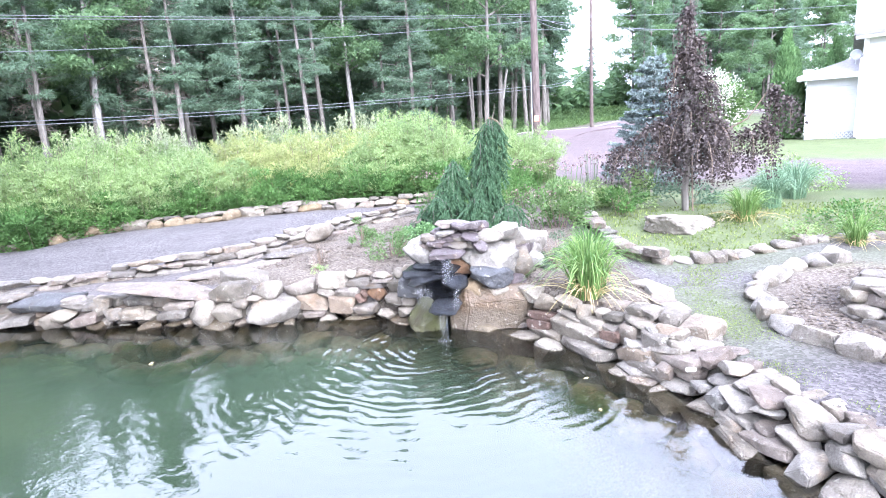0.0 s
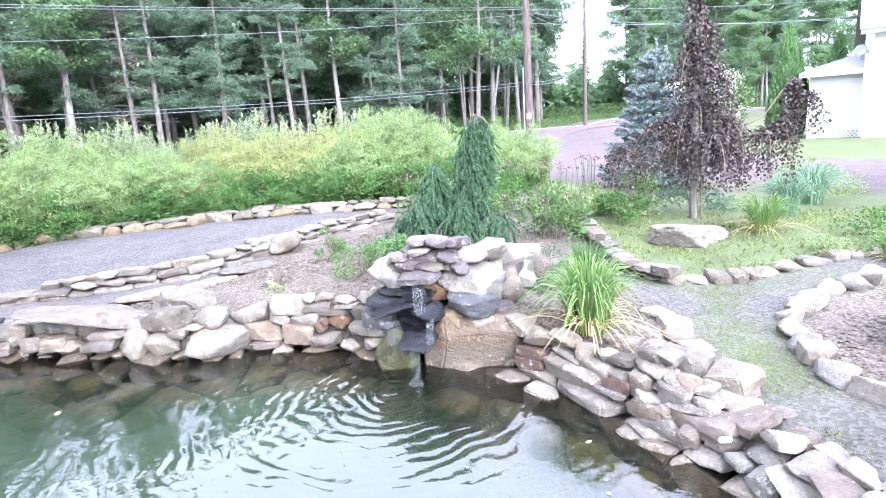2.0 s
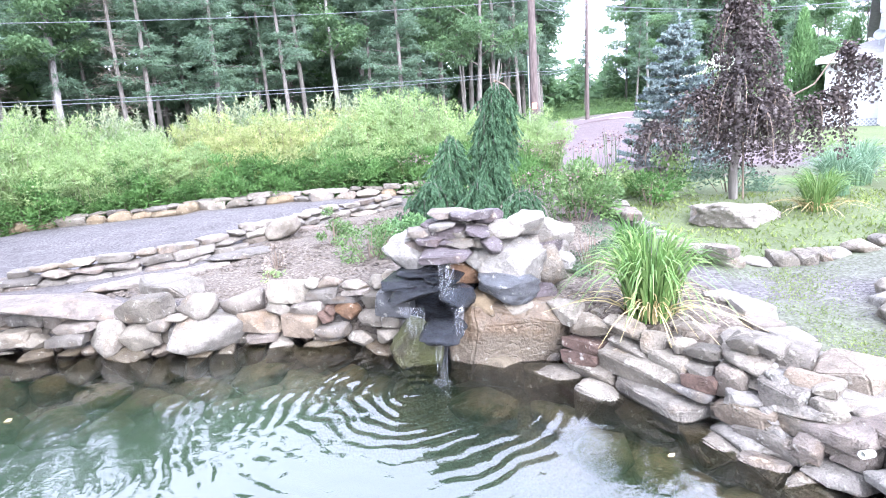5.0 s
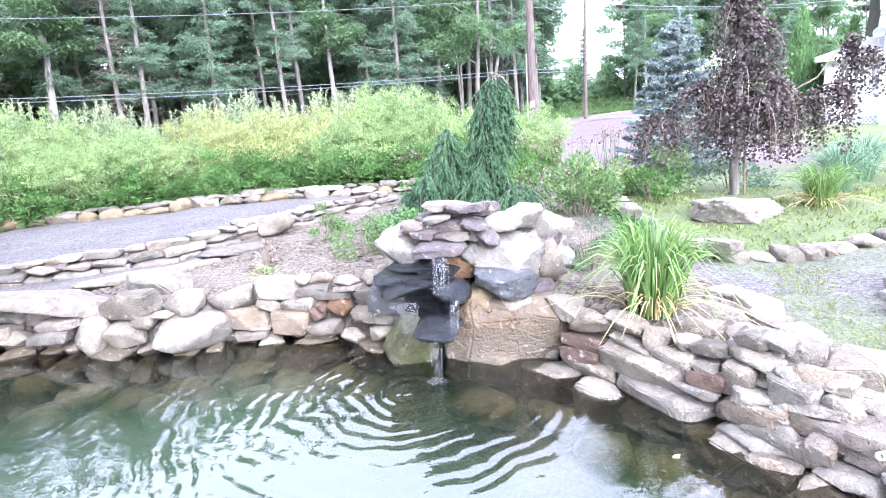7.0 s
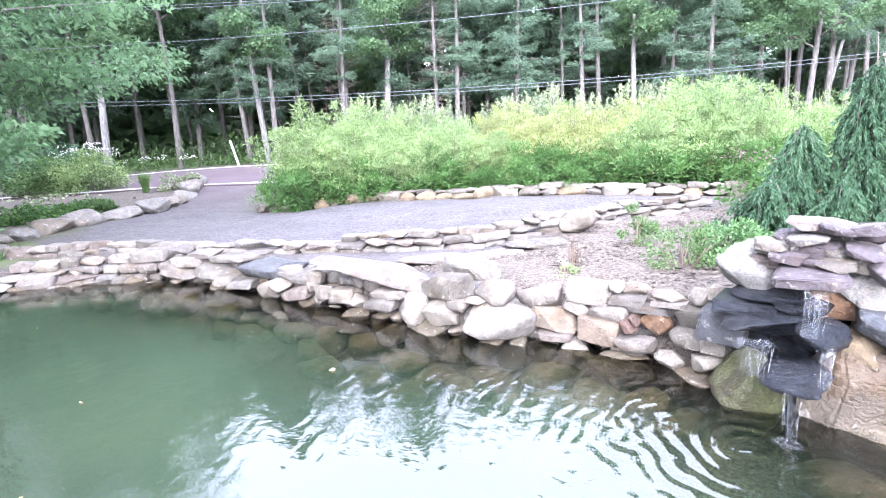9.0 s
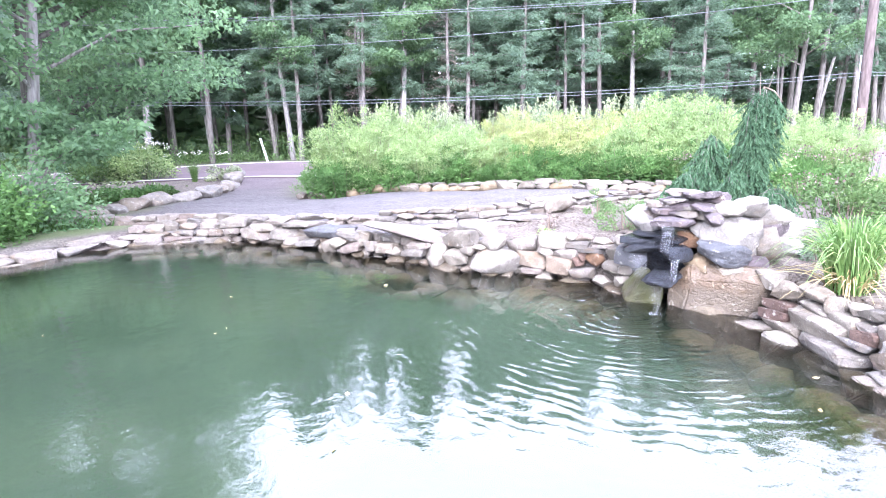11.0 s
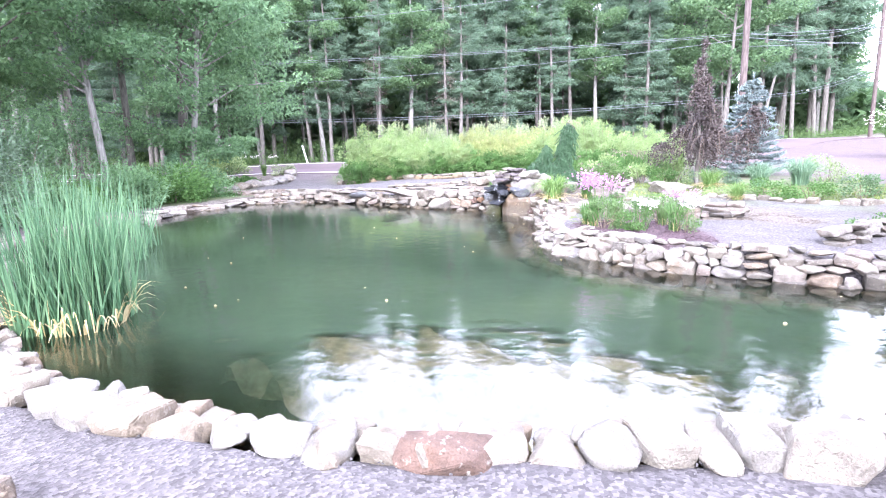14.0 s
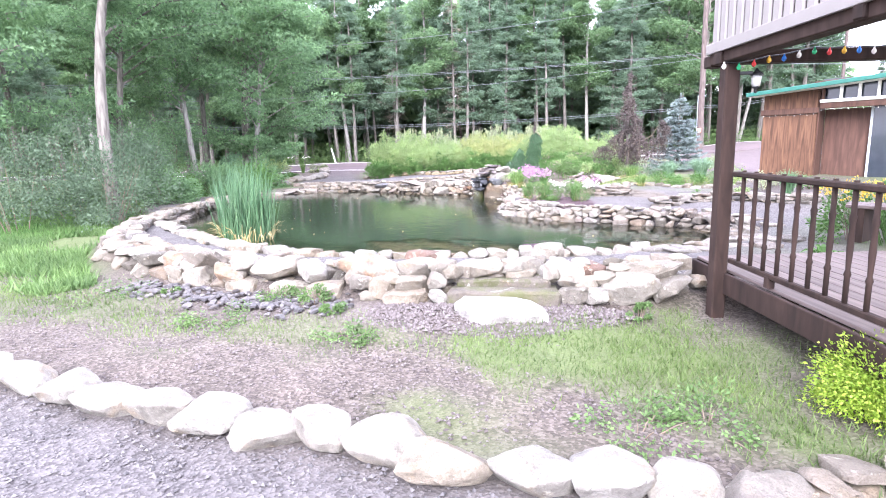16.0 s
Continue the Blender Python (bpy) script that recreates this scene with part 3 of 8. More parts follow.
ROADLINE = [(-60, -22), (-40, -6), (-28, 4.5), (-18, 13.4), (-11, 20.0), (-3.5, 29.5), (3.4, 39.5), (12, 50), (27, 62), (60, 78), (120, 96)]
APRON = [(-0.6, 26.0), (-0.4, 19), (0.2, 15.2), (2.0, 13.6), (4.5, 12.6), (5.6, 11.0), (9.5, 9.0), (16, 6.0), (26, 8), (22, 14), (13, 13.6), (9.0, 15.0), (7.3, 16.6), (6.5, 20), (7, 30), (6.0, 38), (2.0, 33)]
HEIGHTS = [(-3, 5.9, 0.33), (-1.2, 6.3, 0.5), (-2.6, 7.2, 0.42), (-3.7, 6.4, 0.33), (-4.5, 7, 0.27), (-6, 6.2, 0.22), (-8, 6, 0.2), (-10, 4.8, 0.18), (-12.9, 9.2, 0.22),
           (-11, 10, 0.15), (-8, 10.5, 0.33), (-5, 11, 0.42), (-3.5, 9, 0.37), (0, 9, 0.42), (0.2, 5.6, 0.36), (0.8, 6.2, 0.24), (0.9, 4.4, 0.24), (1.3, 7.2, 0.25), (2, 9, 0.46), (2.5, 8.2, 0.46), (2, 5, 0.27), (2.5, 2.3, 0.33), (3.6, 2.0, 0.3), (5, 2.3, 0.25), (6.5, 2.3, 0.2)]
HEIGHTS += [(4.2, 6.9, 0.33), (5.5, 5.2, 0.3), (7.5, 0, 0.12), (5, -3, 0.1), (2.5, -4.6, 0.1), (-1, -4.7, 0.1), (-4, -3.6, 0.12), (-7.5, -1, 0.15), (-9.6, 2, 0.17), (0, 17, 0.5), (0.4, 24.5, 0.55),
            (6, 15, 0.5), (10, 22, 0.65), (-16.4, 11.7, 0.42), (-20, 16.5, 0.66), (3.6, 38.6, 1.24), (13, 54, 1.6), (26, 66, 1.6), (-30, 0, 0.4), (9, 6, 0.6), (7, 8, 0.62), (-11, 19, 0.6), (-4, 29, 0.8), (-14, 2, 0.3)]


def level(X, Y):
    """Height of the ground before the pond and the lower garden are cut in."""
    X, Y = np.asarray(X, dtype=float), np.asarray(Y, dtype=float)
    top, sw = np.zeros(X.shape), np.zeros(X.shape)
    for hx, hy, hz in HEIGHTS:
        w = 1.0 / (((X - hx) ** 2 + (Y - hy) ** 2) + 0.25) ** 1.7
        top, sw = top + w * hz, sw + w
    return top / sw


def ground_z(X, Y):
    X, Y = np.asarray(X, dtype=float), np.asarray(Y, dtype=float)
    h = level(X, Y)
    low = soft(inside(LOWER, X, Y) - 0.05, 0.16)
    foot = 0.12 * np.exp(-((X - 5.9) / 1.7) ** 2 - (np.maximum(near_line(OUTER_WALL, X, Y) - 0.1, 0) / 0.8) ** 2)
    h = h * (1 - low) + (-0.03 - 0.08 * soft(2.2 - X, 3.0) + 0.015 * np.sin(X * 1.3) * np.cos(Y * 1.1) + foot) * low
    d = inside(POND, X, Y)
    bowl = -0.2 - 1.0 * (1 - np.exp(-np.maximum(d, 0) / 1.1))
    cut = soft(d + 0.22, 0.16)
    return h * (1 - cut) + bowl * cut


def gz(x, y):
    return float(ground_z(np.array([x]), np.array([y]))[0])


def spaced(dense0, dense1, step, far):
    a = list(np.arange(dense0, dense1 + 1e-6, step))
    s, v = step, dense1
    up = []
    while v < far:
        s *= 1.22
        v += s
        up.append(v)
    s, v = step, dense0
    down = []
    while v > -far:
        s *= 1.22
        v -= s
        down.append(v)
    return np.array(down[::-1] + a + up)


def mat_ground():
    m, n, l, p = nodes_of("garden_ground")
    za, zb = n.new("ShaderNodeAttribute"), n.new("ShaderNodeAttribute")
    za.attribute_name, zb.attribute_name = "zone_a", "zone_b"
    sa, sb = n.new("ShaderNodeSeparateColor"), n.new("ShaderNodeSeparateColor")
    l.new(za.outputs["Color"], sa.inputs[0])
    l.new(zb.outputs["Color"], sb.inputs[0])
    tc = n.new("ShaderNodeTexCoord")

    def vor(scale):
        v = n.new("ShaderNodeTexVoronoi")
        v.inputs["Scale"].default_value = scale
        l.new(tc.outputs["Object"], v.inputs["Vector"])
        return v
    pebble, chip = vor(48), vor(55)
    fine, mid = noise_of(n, l, 60, 6), noise_of(n, l, 2.2, 5)

    def tinted(stops, src):
        r = ramp_of(n, stops)
        l.new(src, r.inputs[0])
        return r.outputs[0]
    sep = n.new("ShaderNodeSeparateColor")
    l.new(pebble.outputs["Color"], sep.inputs[0])
    sepc = n.new("ShaderNodeSeparateColor")
    l.new(chip.outputs["Color"], sepc.inputs[0])
    dirt = tinted(((0.05, (0.04, 0.03, 0.024)), (0.5, (0.074, 0.058, 0.048)), (0.95, (0.13, 0.108, 0.092))), sep.outputs[0])
    gravel = tinted(((0.05, (0.044, 0.038, 0.038)), (0.5, (0.079, 0.07, 0.07)), (0.95, (0.126, 0.114, 0.112))), sep.outputs[1])
    grass = tinted(((0.3, (0.055, 0.075, 0.024)), (0.55, (0.088, 0.112, 0.038)), (0.75, (0.125, 0.135, 0.06))), fine.outputs[0])
    mulch = tinted(((0.1, (0.056, 0.042, 0.031)), (0.55, (0.103, 0.082, 0.063)), (0.95, (0.157, 0.134, 0.106))), sepc.outputs[0])
    red = tinted(((0.1, (0.07, 0.049, 0.05)), (0.5, (0.098, 0.071, 0.073)), (0.95, (0.13, 0.1, 0.101))), sep.outputs[2])
    floor = tinted(((0.3, (0.07, 0.05, 0.032)), (0.5, (0.1, 0.085, 0.05)), (0.7, (0.11, 0.12, 0.06))), fine.outputs[0])
    purple = tinted(((0.1, (0.0446, 0.0201, 0.0268)), (0.55, (0.0756, 0.0379, 0.0446)), (0.95, (0.112, 0.067, 0.0714))), sepc.outputs[1])
    c = dirt
    silt_ = tinted(((0.3, (0.13, 0.1, 0.055)), (0.5, (0.2, 0.165, 0.1)), (0.7, (0.27, 0.23, 0.15))), fine.outputs[0])
    for fac, col in ((sb.outputs[0], red), (sa.outputs[0], gravel), (sa.outputs[2], mulch), (sb.outputs[2], purple), (sb.outputs[1], floor), (sa.outputs[1], grass), (za.outputs["Alpha"], silt_)):
        c = mixc(n, l, fac, c, col)
    tone = ramp_of(n, ((0.3, (0.78, 0.78, 0.78)), (0.7, (1.15, 1.15, 1.15))))
    l.new(mid.outputs[0], tone.inputs[0])
    c = mixc(n, l, 0.9, c, tone.outputs[0], "MULTIPLY")
    l.new(c, p.inputs["Base Color"])
    p.inputs["Roughness"].default_value = 0.95
    bump_of(n, l, pebble.outputs["Distance"], 0.6, 0.012, p.inputs["Normal"])
    return m


xs, ys = spaced(-13.0, 11.0, 0.13, 420), spaced(-11.0, 14.0, 0.13, 420)
GX, GY = np.meshgrid(xs, ys)
GZ = ground_z(GX, GY)
wob = np.sin(GX * 2.1 + 1.3 * np.sin(GY * 1.7)) * np.cos(GY * 2.4 + np.sin(GX * 1.1))
wob2 = np.sin(GX * 5.3 + 2 * np.sin(GY * 3.1)) * np.cos(GY * 4.7 + np.sin(GX * 2.9))
pond_d = inside(POND, GX, GY)
GZ = GZ + (0.012 * wob2 + 0.012 * wob) * (pond_d < -0.2)
low_d = inside(LOWER, GX, GY)
road_d = near_line(ROADLINE, GX, GY)
garden = soft(9.0 - np.hypot((GX + 1) / 1.35, (GY - 3) / 1.0), 1.5)
gravel = np.clip(soft(-low_d, 0.2) * soft(7 - np.hypot(GX / 1.3, GY - 1.5), 1.2) + soft(inside(DRIVE_LEFT, GX, GY), 0.4) + soft(inside(NEARLOT, GX, GY), 0.5), 0, 1)
mound = soft(inside(MOUND, GX, GY) + 0.05 * wob, 0.15)
island = soft(inside(ISLAND, GX, GY), 0.2)
bed = soft(inside(BEDB, GX, GY), 0.3)
gravel = gravel * (1 - 0.15 * soft(GX - 3.2, 0.8) * soft(GY - 2.0, 0.5) * soft(6.8 - GY, 0.8))
redz = np.maximum(soft(inside(APRON, GX, GY), 0.6), soft(5.6 - road_d + 0.9 * wob, 3.0))
gravel = gravel * (1 - 0.8 * redz)
rbed = soft(inside(RBED, GX, GY), 0.2)
pen = soft(inside(PENBED, GX, GY), 0.15)
drivebed = soft(inside(DRIVEBED, GX, GY), 0.3)
gravel = gravel * (1 - drivebed)
moss_path = soft(0.75 - np.hypot(GX - 1.15, (GY - 5.0) / 1.6) + 0.5 * wob * wob2 + 0.15 * wob - 0.3, 0.5) * 0.6 * (GX > 0.7)
moss_path = np.maximum(moss_path, soft(0.32 - np.abs(GY - 6.55 + 0.06 * (GX - 2)) + 0.15 * wob2, 0.25) * (GX > 1.0) * (GX < 5.5) * 0.35)
far_grass = ((GY > -2) | (GX < -8)) * soft(np.hypot(GX + 1, GY - 3) - 10.5 + 0.6 * wob, 2.0) * (1 - redz) * (1 - soft(inside(DRIVE_LEFT, GX, GY) + 0.2, 0.6)) * (1 - soft(inside(NEARLOT, GX, GY), 0.6)) * (1 - bed) * (1 - 0.8 * drivebed)
lawn = np.clip(soft(inside(LAWN, GX, GY) + 0.25 * wob + 0.2 * wob2, 0.5) + 0.4 * soft(inside(MIDGRASS, GX, GY) - 0.35 + 0.4 * wob + 0.25 * wob2, 0.7) + soft(inside(BANKG, GX, GY) + 0.2 * wob, 0.5) + soft(0.5 - np.hypot(GX - 6.9, (GY + 6.9) / 0.6) + 0.2 * wob2, 0.4) * 0.6, 0, 1)
leftg = soft(-GX - 9.6 - 0.12 * (GY - 2) ** 2 * 0.2, 0.5) * (GY < 5.5) * (GY > -8)
woods = soft(road_d - 8.0, 3.0) * (((GY - 13.4) - (GX + 18) * 0.95) > 0)
woods = np.maximum(woods, soft(-GX - 12.5, 2.0) * (GY < 6.5) * (1 - drivebed))
under = soft(pond_d + 0.02, 0.1)
zone_a = np.stack((gravel, np.clip(moss_path + island * 0.85 + np.maximum(far_grass, lawn) + leftg, 0, 1) * (1 - pen) * (1 - mound), np.maximum(mound, np.maximum(np.maximum(bed, drivebed), rbed) * 0.9), under), -1)
zone_b = np.stack((redz, woods, pen, np.ones_like(GX)), -1)
ny_, nx_ = GX.shape
idx = np.arange(nx_ * ny_).reshape(ny_, nx_)
gm = bpy.data.meshes.new("ground")
gm.from_pydata(np.stack((GX, GY, GZ), -1).reshape(-1, 3).tolist(), [], np.stack((idx[:-1, :-1], idx[:-1, 1:], idx[1:, 1:], idx[1:, :-1]), -1).reshape(-1, 4).tolist())
for nm, arr in (("zone_a", zone_a), ("zone_b", zone_b)):
    at_ = gm.attributes.new(nm, "FLOAT_COLOR", "POINT")
    at_.data.foreach_set("color", np.clip(arr, 0, 1).astype(np.float32).reshape(-1))
gm.polygons.foreach_set("use_smooth", np.ones(len(gm.polygons), bool))
gm.materials.append(mat_ground())
ground = tagged(new("ground", gm), "gravel, mulch, moss and grass ground of a pond garden", "ground", kind="structure")


# ---- the road ----
def mat_road():
    m, n, l, p = nodes_of("reddish_asphalt")
    x, y = noise_of(n, l, 45, 6), noise_of(n, l, 0.5, 4)
    r = ramp_of(n, ((0.35, (0.088, 0.063, 0.065)), (0.65, (0.126, 0.094, 0.096))))
    l.new(x.outputs[0], r.inputs[0])
    t = ramp_of(n, ((0.3, (0.8, 0.8, 0.8)), (0.7, (1.12, 1.1, 1.1))))
    l.new(y.outputs[0], t.inputs[0])
    l.new(mixc(n, l, 1, r.outputs[0], t.outputs[0], "MULTIPLY"), p.inputs["Base Color"])
    p.inputs["Roughness"].default_value = 0.85
    bump_of(n, l, x.outputs[0], 0.3, 0.01, p.inputs["Normal"])
    return m


def ribbon(name, line, offset, width, lift, material, step=1.5):
    """A strip that lies on the ground along a line."""
    total, spot = along(line)
    b = bmesh.new()
    rows = []
    d = 0.0
    while d <= total:
        x, y, t = spot(d)
        nx, ny = -t.y, t.x
        row = []
        for k in range(5):
            o = offset + width * (k / 4 - 0.5)
            row.append((x + nx * o, y + ny * o))
        row = [row[0]] + row + [row[-1]]
        rows.append([b.verts.new((*q, gz(*q) + (lift if 0 < k < 6 else -0.4))) for k, q in enumerate(row)])
        d += step
    for a, c in zip(rows, rows[1:]):
        for k in range(6):
            b.faces.new((a[k], a[k + 1], c[k + 1], c[k]))
    bmesh.ops.recalc_face_normals(b, faces=b.faces)
    return b


road = tagged(part("road", ribbon("road", ROADLINE, 0, 6.4, 0.035, mat_road()), bpy.data.materials["reddish_asphalt"]), "reddish worn asphalt country road beside the woods", "road", kind="structure")
for side, stretch in ((2.9, ROADLINE), (-2.9, ROADLINE[6:]), (-2.9, ROADLINE[2:6])):
    part("edge_line", ribbon("line", stretch, side, 0.16, 0.045, M_ROADPAINT), M_ROADPAINT, road, "worn white edge line")


# ---- the water ----
def mat_water():
    """Murky pond: it turns from clear to green with depth, mirrors the sky, and rings spread from the fall."""
    m, n, l, p = nodes_of("pond_water")
    n.remove(p)
    dep = n.new("ShaderNodeAttribute")
    dep.attribute_name = "murk"
    clear = n.new("ShaderNodeBsdfTransparent")
    clear.inputs[0].default_value = (0.88, 0.85, 0.7, 1)
    green = n.new("ShaderNodeBsdfDiffuse")
    g2 = noise_of(n, l, 0.5, 5)
    gr = ramp_of(n, ((0.3, (0.018, 0.029, 0.017)), (0.5, (0.025, 0.038, 0.023)), (0.7, (0.035, 0.05, 0.028))))
    l.new(g2.outputs[0], gr.inputs[0])
    l.new(gr.outputs[0], green.inputs[0])
    body = n.new("ShaderNodeMixShader")
    l.new(dep.outputs["Fac"], body.inputs[0])
    l.new(clear.outputs[0], body.inputs[1])
    l.new(green.outputs[0], body.inputs[2])
    gloss = n.new("ShaderNodeBsdfGlossy")
    gloss.inputs["Roughness"].default_value = 0.015
    fres = n.new("ShaderNodeFresnel")
    fres.inputs[0].default_value = 1.9
    mx = n.new("ShaderNodeMixShader")
    l.new(fres.outputs[0], mx.inputs[0])
    l.new(body.outputs[0], mx.inputs[1])
    l.new(gloss.outputs[0], mx.inputs[2])
    l.new(mx.outputs[0], n["Material Output"].inputs[0])
    # rings from the fall
    tc = n.new("ShaderNodeTexCoord")
    mp = n.new("ShaderNodeMapping")
    mp.inputs["Location"].default_value = (1.23, -5.12, 0)
    l.new(tc.outputs["Object"], mp.inputs[0])
    warp = noise_of(n, l, 2.0, 2)
    wv = n.new("ShaderNodeVectorMath")
    wv.operation = "MULTIPLY_ADD"
    wv.inputs[1].default_value = (0.3, 0.3, 0)
    l.new(warp.outputs["Color"], wv.inputs[0])
    l.new(mp.outputs[0], wv.inputs[2])
    ln = n.new("ShaderNodeVectorMath")
    ln.operation = "LENGTH"
    l.new(wv.outputs[0], ln.inputs[0])

    def calc(op, a, b_):
        q = n.new("ShaderNodeMath")
        q.operation = op
        for k, v in enumerate((a, b_)):
            if isinstance(v, bpy.types.NodeSocket):
                l.new(v, q.inputs[k])
            else:
                q.inputs[k].default_value = v
        return q.outputs[0]
    wave = calc("SINE", calc("MULTIPLY", ln.outputs["Value"], 58.0), 0)
    fall = calc("POWER", 2.718, calc("MULTIPLY", ln.outputs["Value"], -1.25))
    patchy = noise_of(n, l, 1.3, 3)
    pr = n.new("ShaderNodeMapRange")
    pr.inputs["From Min"].default_value, pr.inputs["From Max"].default_value = 0.36, 0.62
    l.new(patchy.outputs[0], pr.inputs["Value"])
    ring = calc("MULTIPLY", calc("MULTIPLY", wave, fall), pr.outputs[0])
    small, gust = noise_of(n, l, 6.0, 4, 0.55), noise_of(n, l, 0.45, 2)
    gr2 = n.new("ShaderNodeMapRange")
    gr2.inputs["From Min"].default_value, gr2.inputs["From Max"].default_value = 0.35, 0.65
    gr2.inputs["To Min"].default_value, gr2.inputs["To Max"].default_value = 0.28, 0.78
    l.new(gust.outputs[0], gr2.inputs["Value"])
    breeze = calc("MULTIPLY", small.outputs[0], gr2.outputs[0])
    swell = noise_of(n, l, 2.3, 2, 0.5)
    h = calc("ADD", calc("ADD", ring, breeze), calc("MULTIPLY", swell.outputs[0], 0.75))
    b = n.new("ShaderNodeBump")
    b.inputs["Strength"].default_value, b.inputs["Distance"].default_value = 1.0, 0.0072
    l.new(h, b.inputs["Height"])
    for s in (gloss, fres):
        l.new(b.outputs[0], s.inputs["Normal"])
    return m


def silt(X, Y):
    """Where a bank of silt and algae comes up to the surface: 0 to 1."""
    u, v = (X - 3.0) * 0.876 + (Y + 2.1) * 0.48, (Y + 2.1) * 0.876 - (X - 3.0) * 0.48
    r = np.maximum(1.1 - np.hypot(u / 1.35, v / 0.5), 0.9 - np.hypot((X - 6.05) / 0.6, (Y + 0.4) / 0.9))
    return soft(r + 0.32 * np.sin(X * 3 + 2 * np.sin(Y * 2.2)) + 0.3 * np.sin(Y * 9 + X * 2.3) + 0.26 * np.sin(X * 11 + 3 * np.sin(Y * 7)) + 0.16 * np.sin(Y * 23 + 3 * np.sin(X * 6)) - 0.3, 0.6)


wx, wy = np.arange(-9.6, 7.6, 0.1), np.arange(-4.6, 6.4, 0.1)
WX, WY = np.meshgrid(wx, wy)
wd = inside(POND, WX, WY)
murk = np.clip(1.1 * soft(wd - 0.85 + 0.16 * np.sin(WX * 2.3 + np.sin(WY * 1.9)) * np.cos(WY * 2.7), 0.85), 0, 0.98)
murk = murk * (1 - 0.85 * soft(silt(WX, WY) - 0.3, 0.3))
wid = np.arange(WX.size).reshape(WX.shape)
keep = (np.maximum(np.maximum(wd[:-1, :-1], wd[1:, 1:]), np.maximum(wd[:-1, 1:], wd[1:, :-1])) > -0.3)
wfaces = np.stack((wid[:-1, :-1], wid[:-1, 1:], wid[1:, 1:], wid[1:, :-1]), -1)[keep]
wm = bpy.data.meshes.new("pond_water")
wm.from_pydata(np.stack((WX, WY, np.zeros_like(WX)), -1).reshape(-1, 3).tolist(), [], wfaces.tolist())
wa = wm.attributes.new("murk", "FLOAT", "POINT")
wa.data.foreach_set("value", murk.astype(np.float32).reshape(-1))
wm.polygons.foreach_set("use_smooth", np.ones(len(wm.polygons), bool))
wm.materials.append(mat_water())
water = tagged(new("water", wm), "still murky green pond water with rings under the waterfall", "water", kind="structure")

# ---- dry stone walls ----


def structure(name, label):
    return tagged(empty(name), label, "stone wall", kind="structure")


def pond_side(x, y):
    """Tangent and outward normal of the nearest stretch of the pond's edge."""
    best = None
    for (ax, ay), (cx, cy) in zip(POND, POND[1:] + POND[:1]):
        dx, dy = cx - ax, cy - ay
        t = min(1, max(0, ((x - ax) * dx + (y - ay) * dy) / (dx * dx + dy * dy)))
        d = math.hypot(x - ax - t * dx, y - ay - t * dy)
        if best is None or d < best[0]:
            n = math.hypot(dx, dy)
            best = (d, dx / n, dy / n)
    return best[1], best[2], best[2], -best[1]


def face_stones(parent, rows, choose, deep=(0.9, 1.3), rng=RNG, grow=1.08):
    """Stones of a wall face: place of the front, length, height and tilt of each."""
    for k, (x, y, z, L, h, tilt) in enumerate(rows):
        tx, ty, nx, ny = pond_side(x, y)
        d = max(h, 0.6 * L, 0.12) * rng.uniform(*deep)
        d = min(d, 0.5)
        me = choose(k, L, h)
        rz = math.degrees(math.atan2(ty, tx))
        back = d * 0.42
        put_stone(parent, me, x + nx * back, y + ny * back, z, L * grow, d, h * grow, rng.uniform(-6, 6), tilt * 0.5, rz + 180 + rng.uniform(-5, 5))


def by_shape(k, L, h):
    r = L / max(h, 0.01)
    if r > 2.6:
        return RNG.choice(FLAT)
    return RNG.choice(ROUND if k % 3 else BLOCK)


back_wall = structure("pond_wall_north", "dry-stacked rounded fieldstone wall holding the planted mound above the pond")
BACK_A = [(-3.65, 5.59, 0.36, 0.41, 0.19, -10), (-3.21, 5.62, 0.36, 0.35, 0.19, -6), (-2.86, 5.75, 0.34, 0.33, 0.18, 0), (-2.53, 5.83, 0.4, 0.35, 0.18, 2), (-2.34, 5.84, 0.46, 0.12, 0.09, -8), (-2.19, 5.83, 0.47, 0.19, 0.09, -8),
          (-2.25, 5.81, 0.39, 0.26, 0.08, -9), (-1.99, 5.81, 0.44, 0.21, 0.1, -8), (-1.8, 5.75, 0.49, 0.17, 0.11, -13), (-1.68, 5.72, 0.53, 0.11, 0.1, -12), (-3.52, 5.56, 0.25, 0.19, 0.14, -11), (-3.34, 5.59, 0.29, 0.17, 0.07, -6), (-3.67, 5.53, 0.15, 0.32, 0.2, -12)]
BACK_B = [(-2.75, 5.76, 0.18, 0.33, 0.18, 8), (-2.61, 5.8, 0.27, 0.2, 0.12, 10), (-2.38, 5.79, 0.28, 0.3, 0.11, -10), (-2.45, 5.75, 0.15, 0.33, 0.18, 1), (-2.11, 5.79, 0.34, 0.3, 0.06, -1), (-1.97, 5.79, 0.4, 0.24, 0.04, -14), (-1.79, 5.71, 0.35, 0.3, 0.18, -10),
          (-2.19, 5.72, 0.1, 0.29, 0.13, -1), (-1.86, 5.69, 0.21, 0.25, 0.14, -7), (-1.67, 5.62, 0.22, 0.17, 0.11, -16), (-1.94, 5.67, 0.06, 0.19, 0.12, -4), (-1.72, 5.6, 0.1, 0.21, 0.1, -18), (-2.72, 5.73, 0.06, 0.25, 0.06, 0), (-3.99, 5.55, 0.13, 0.36, 0.28, -12)]
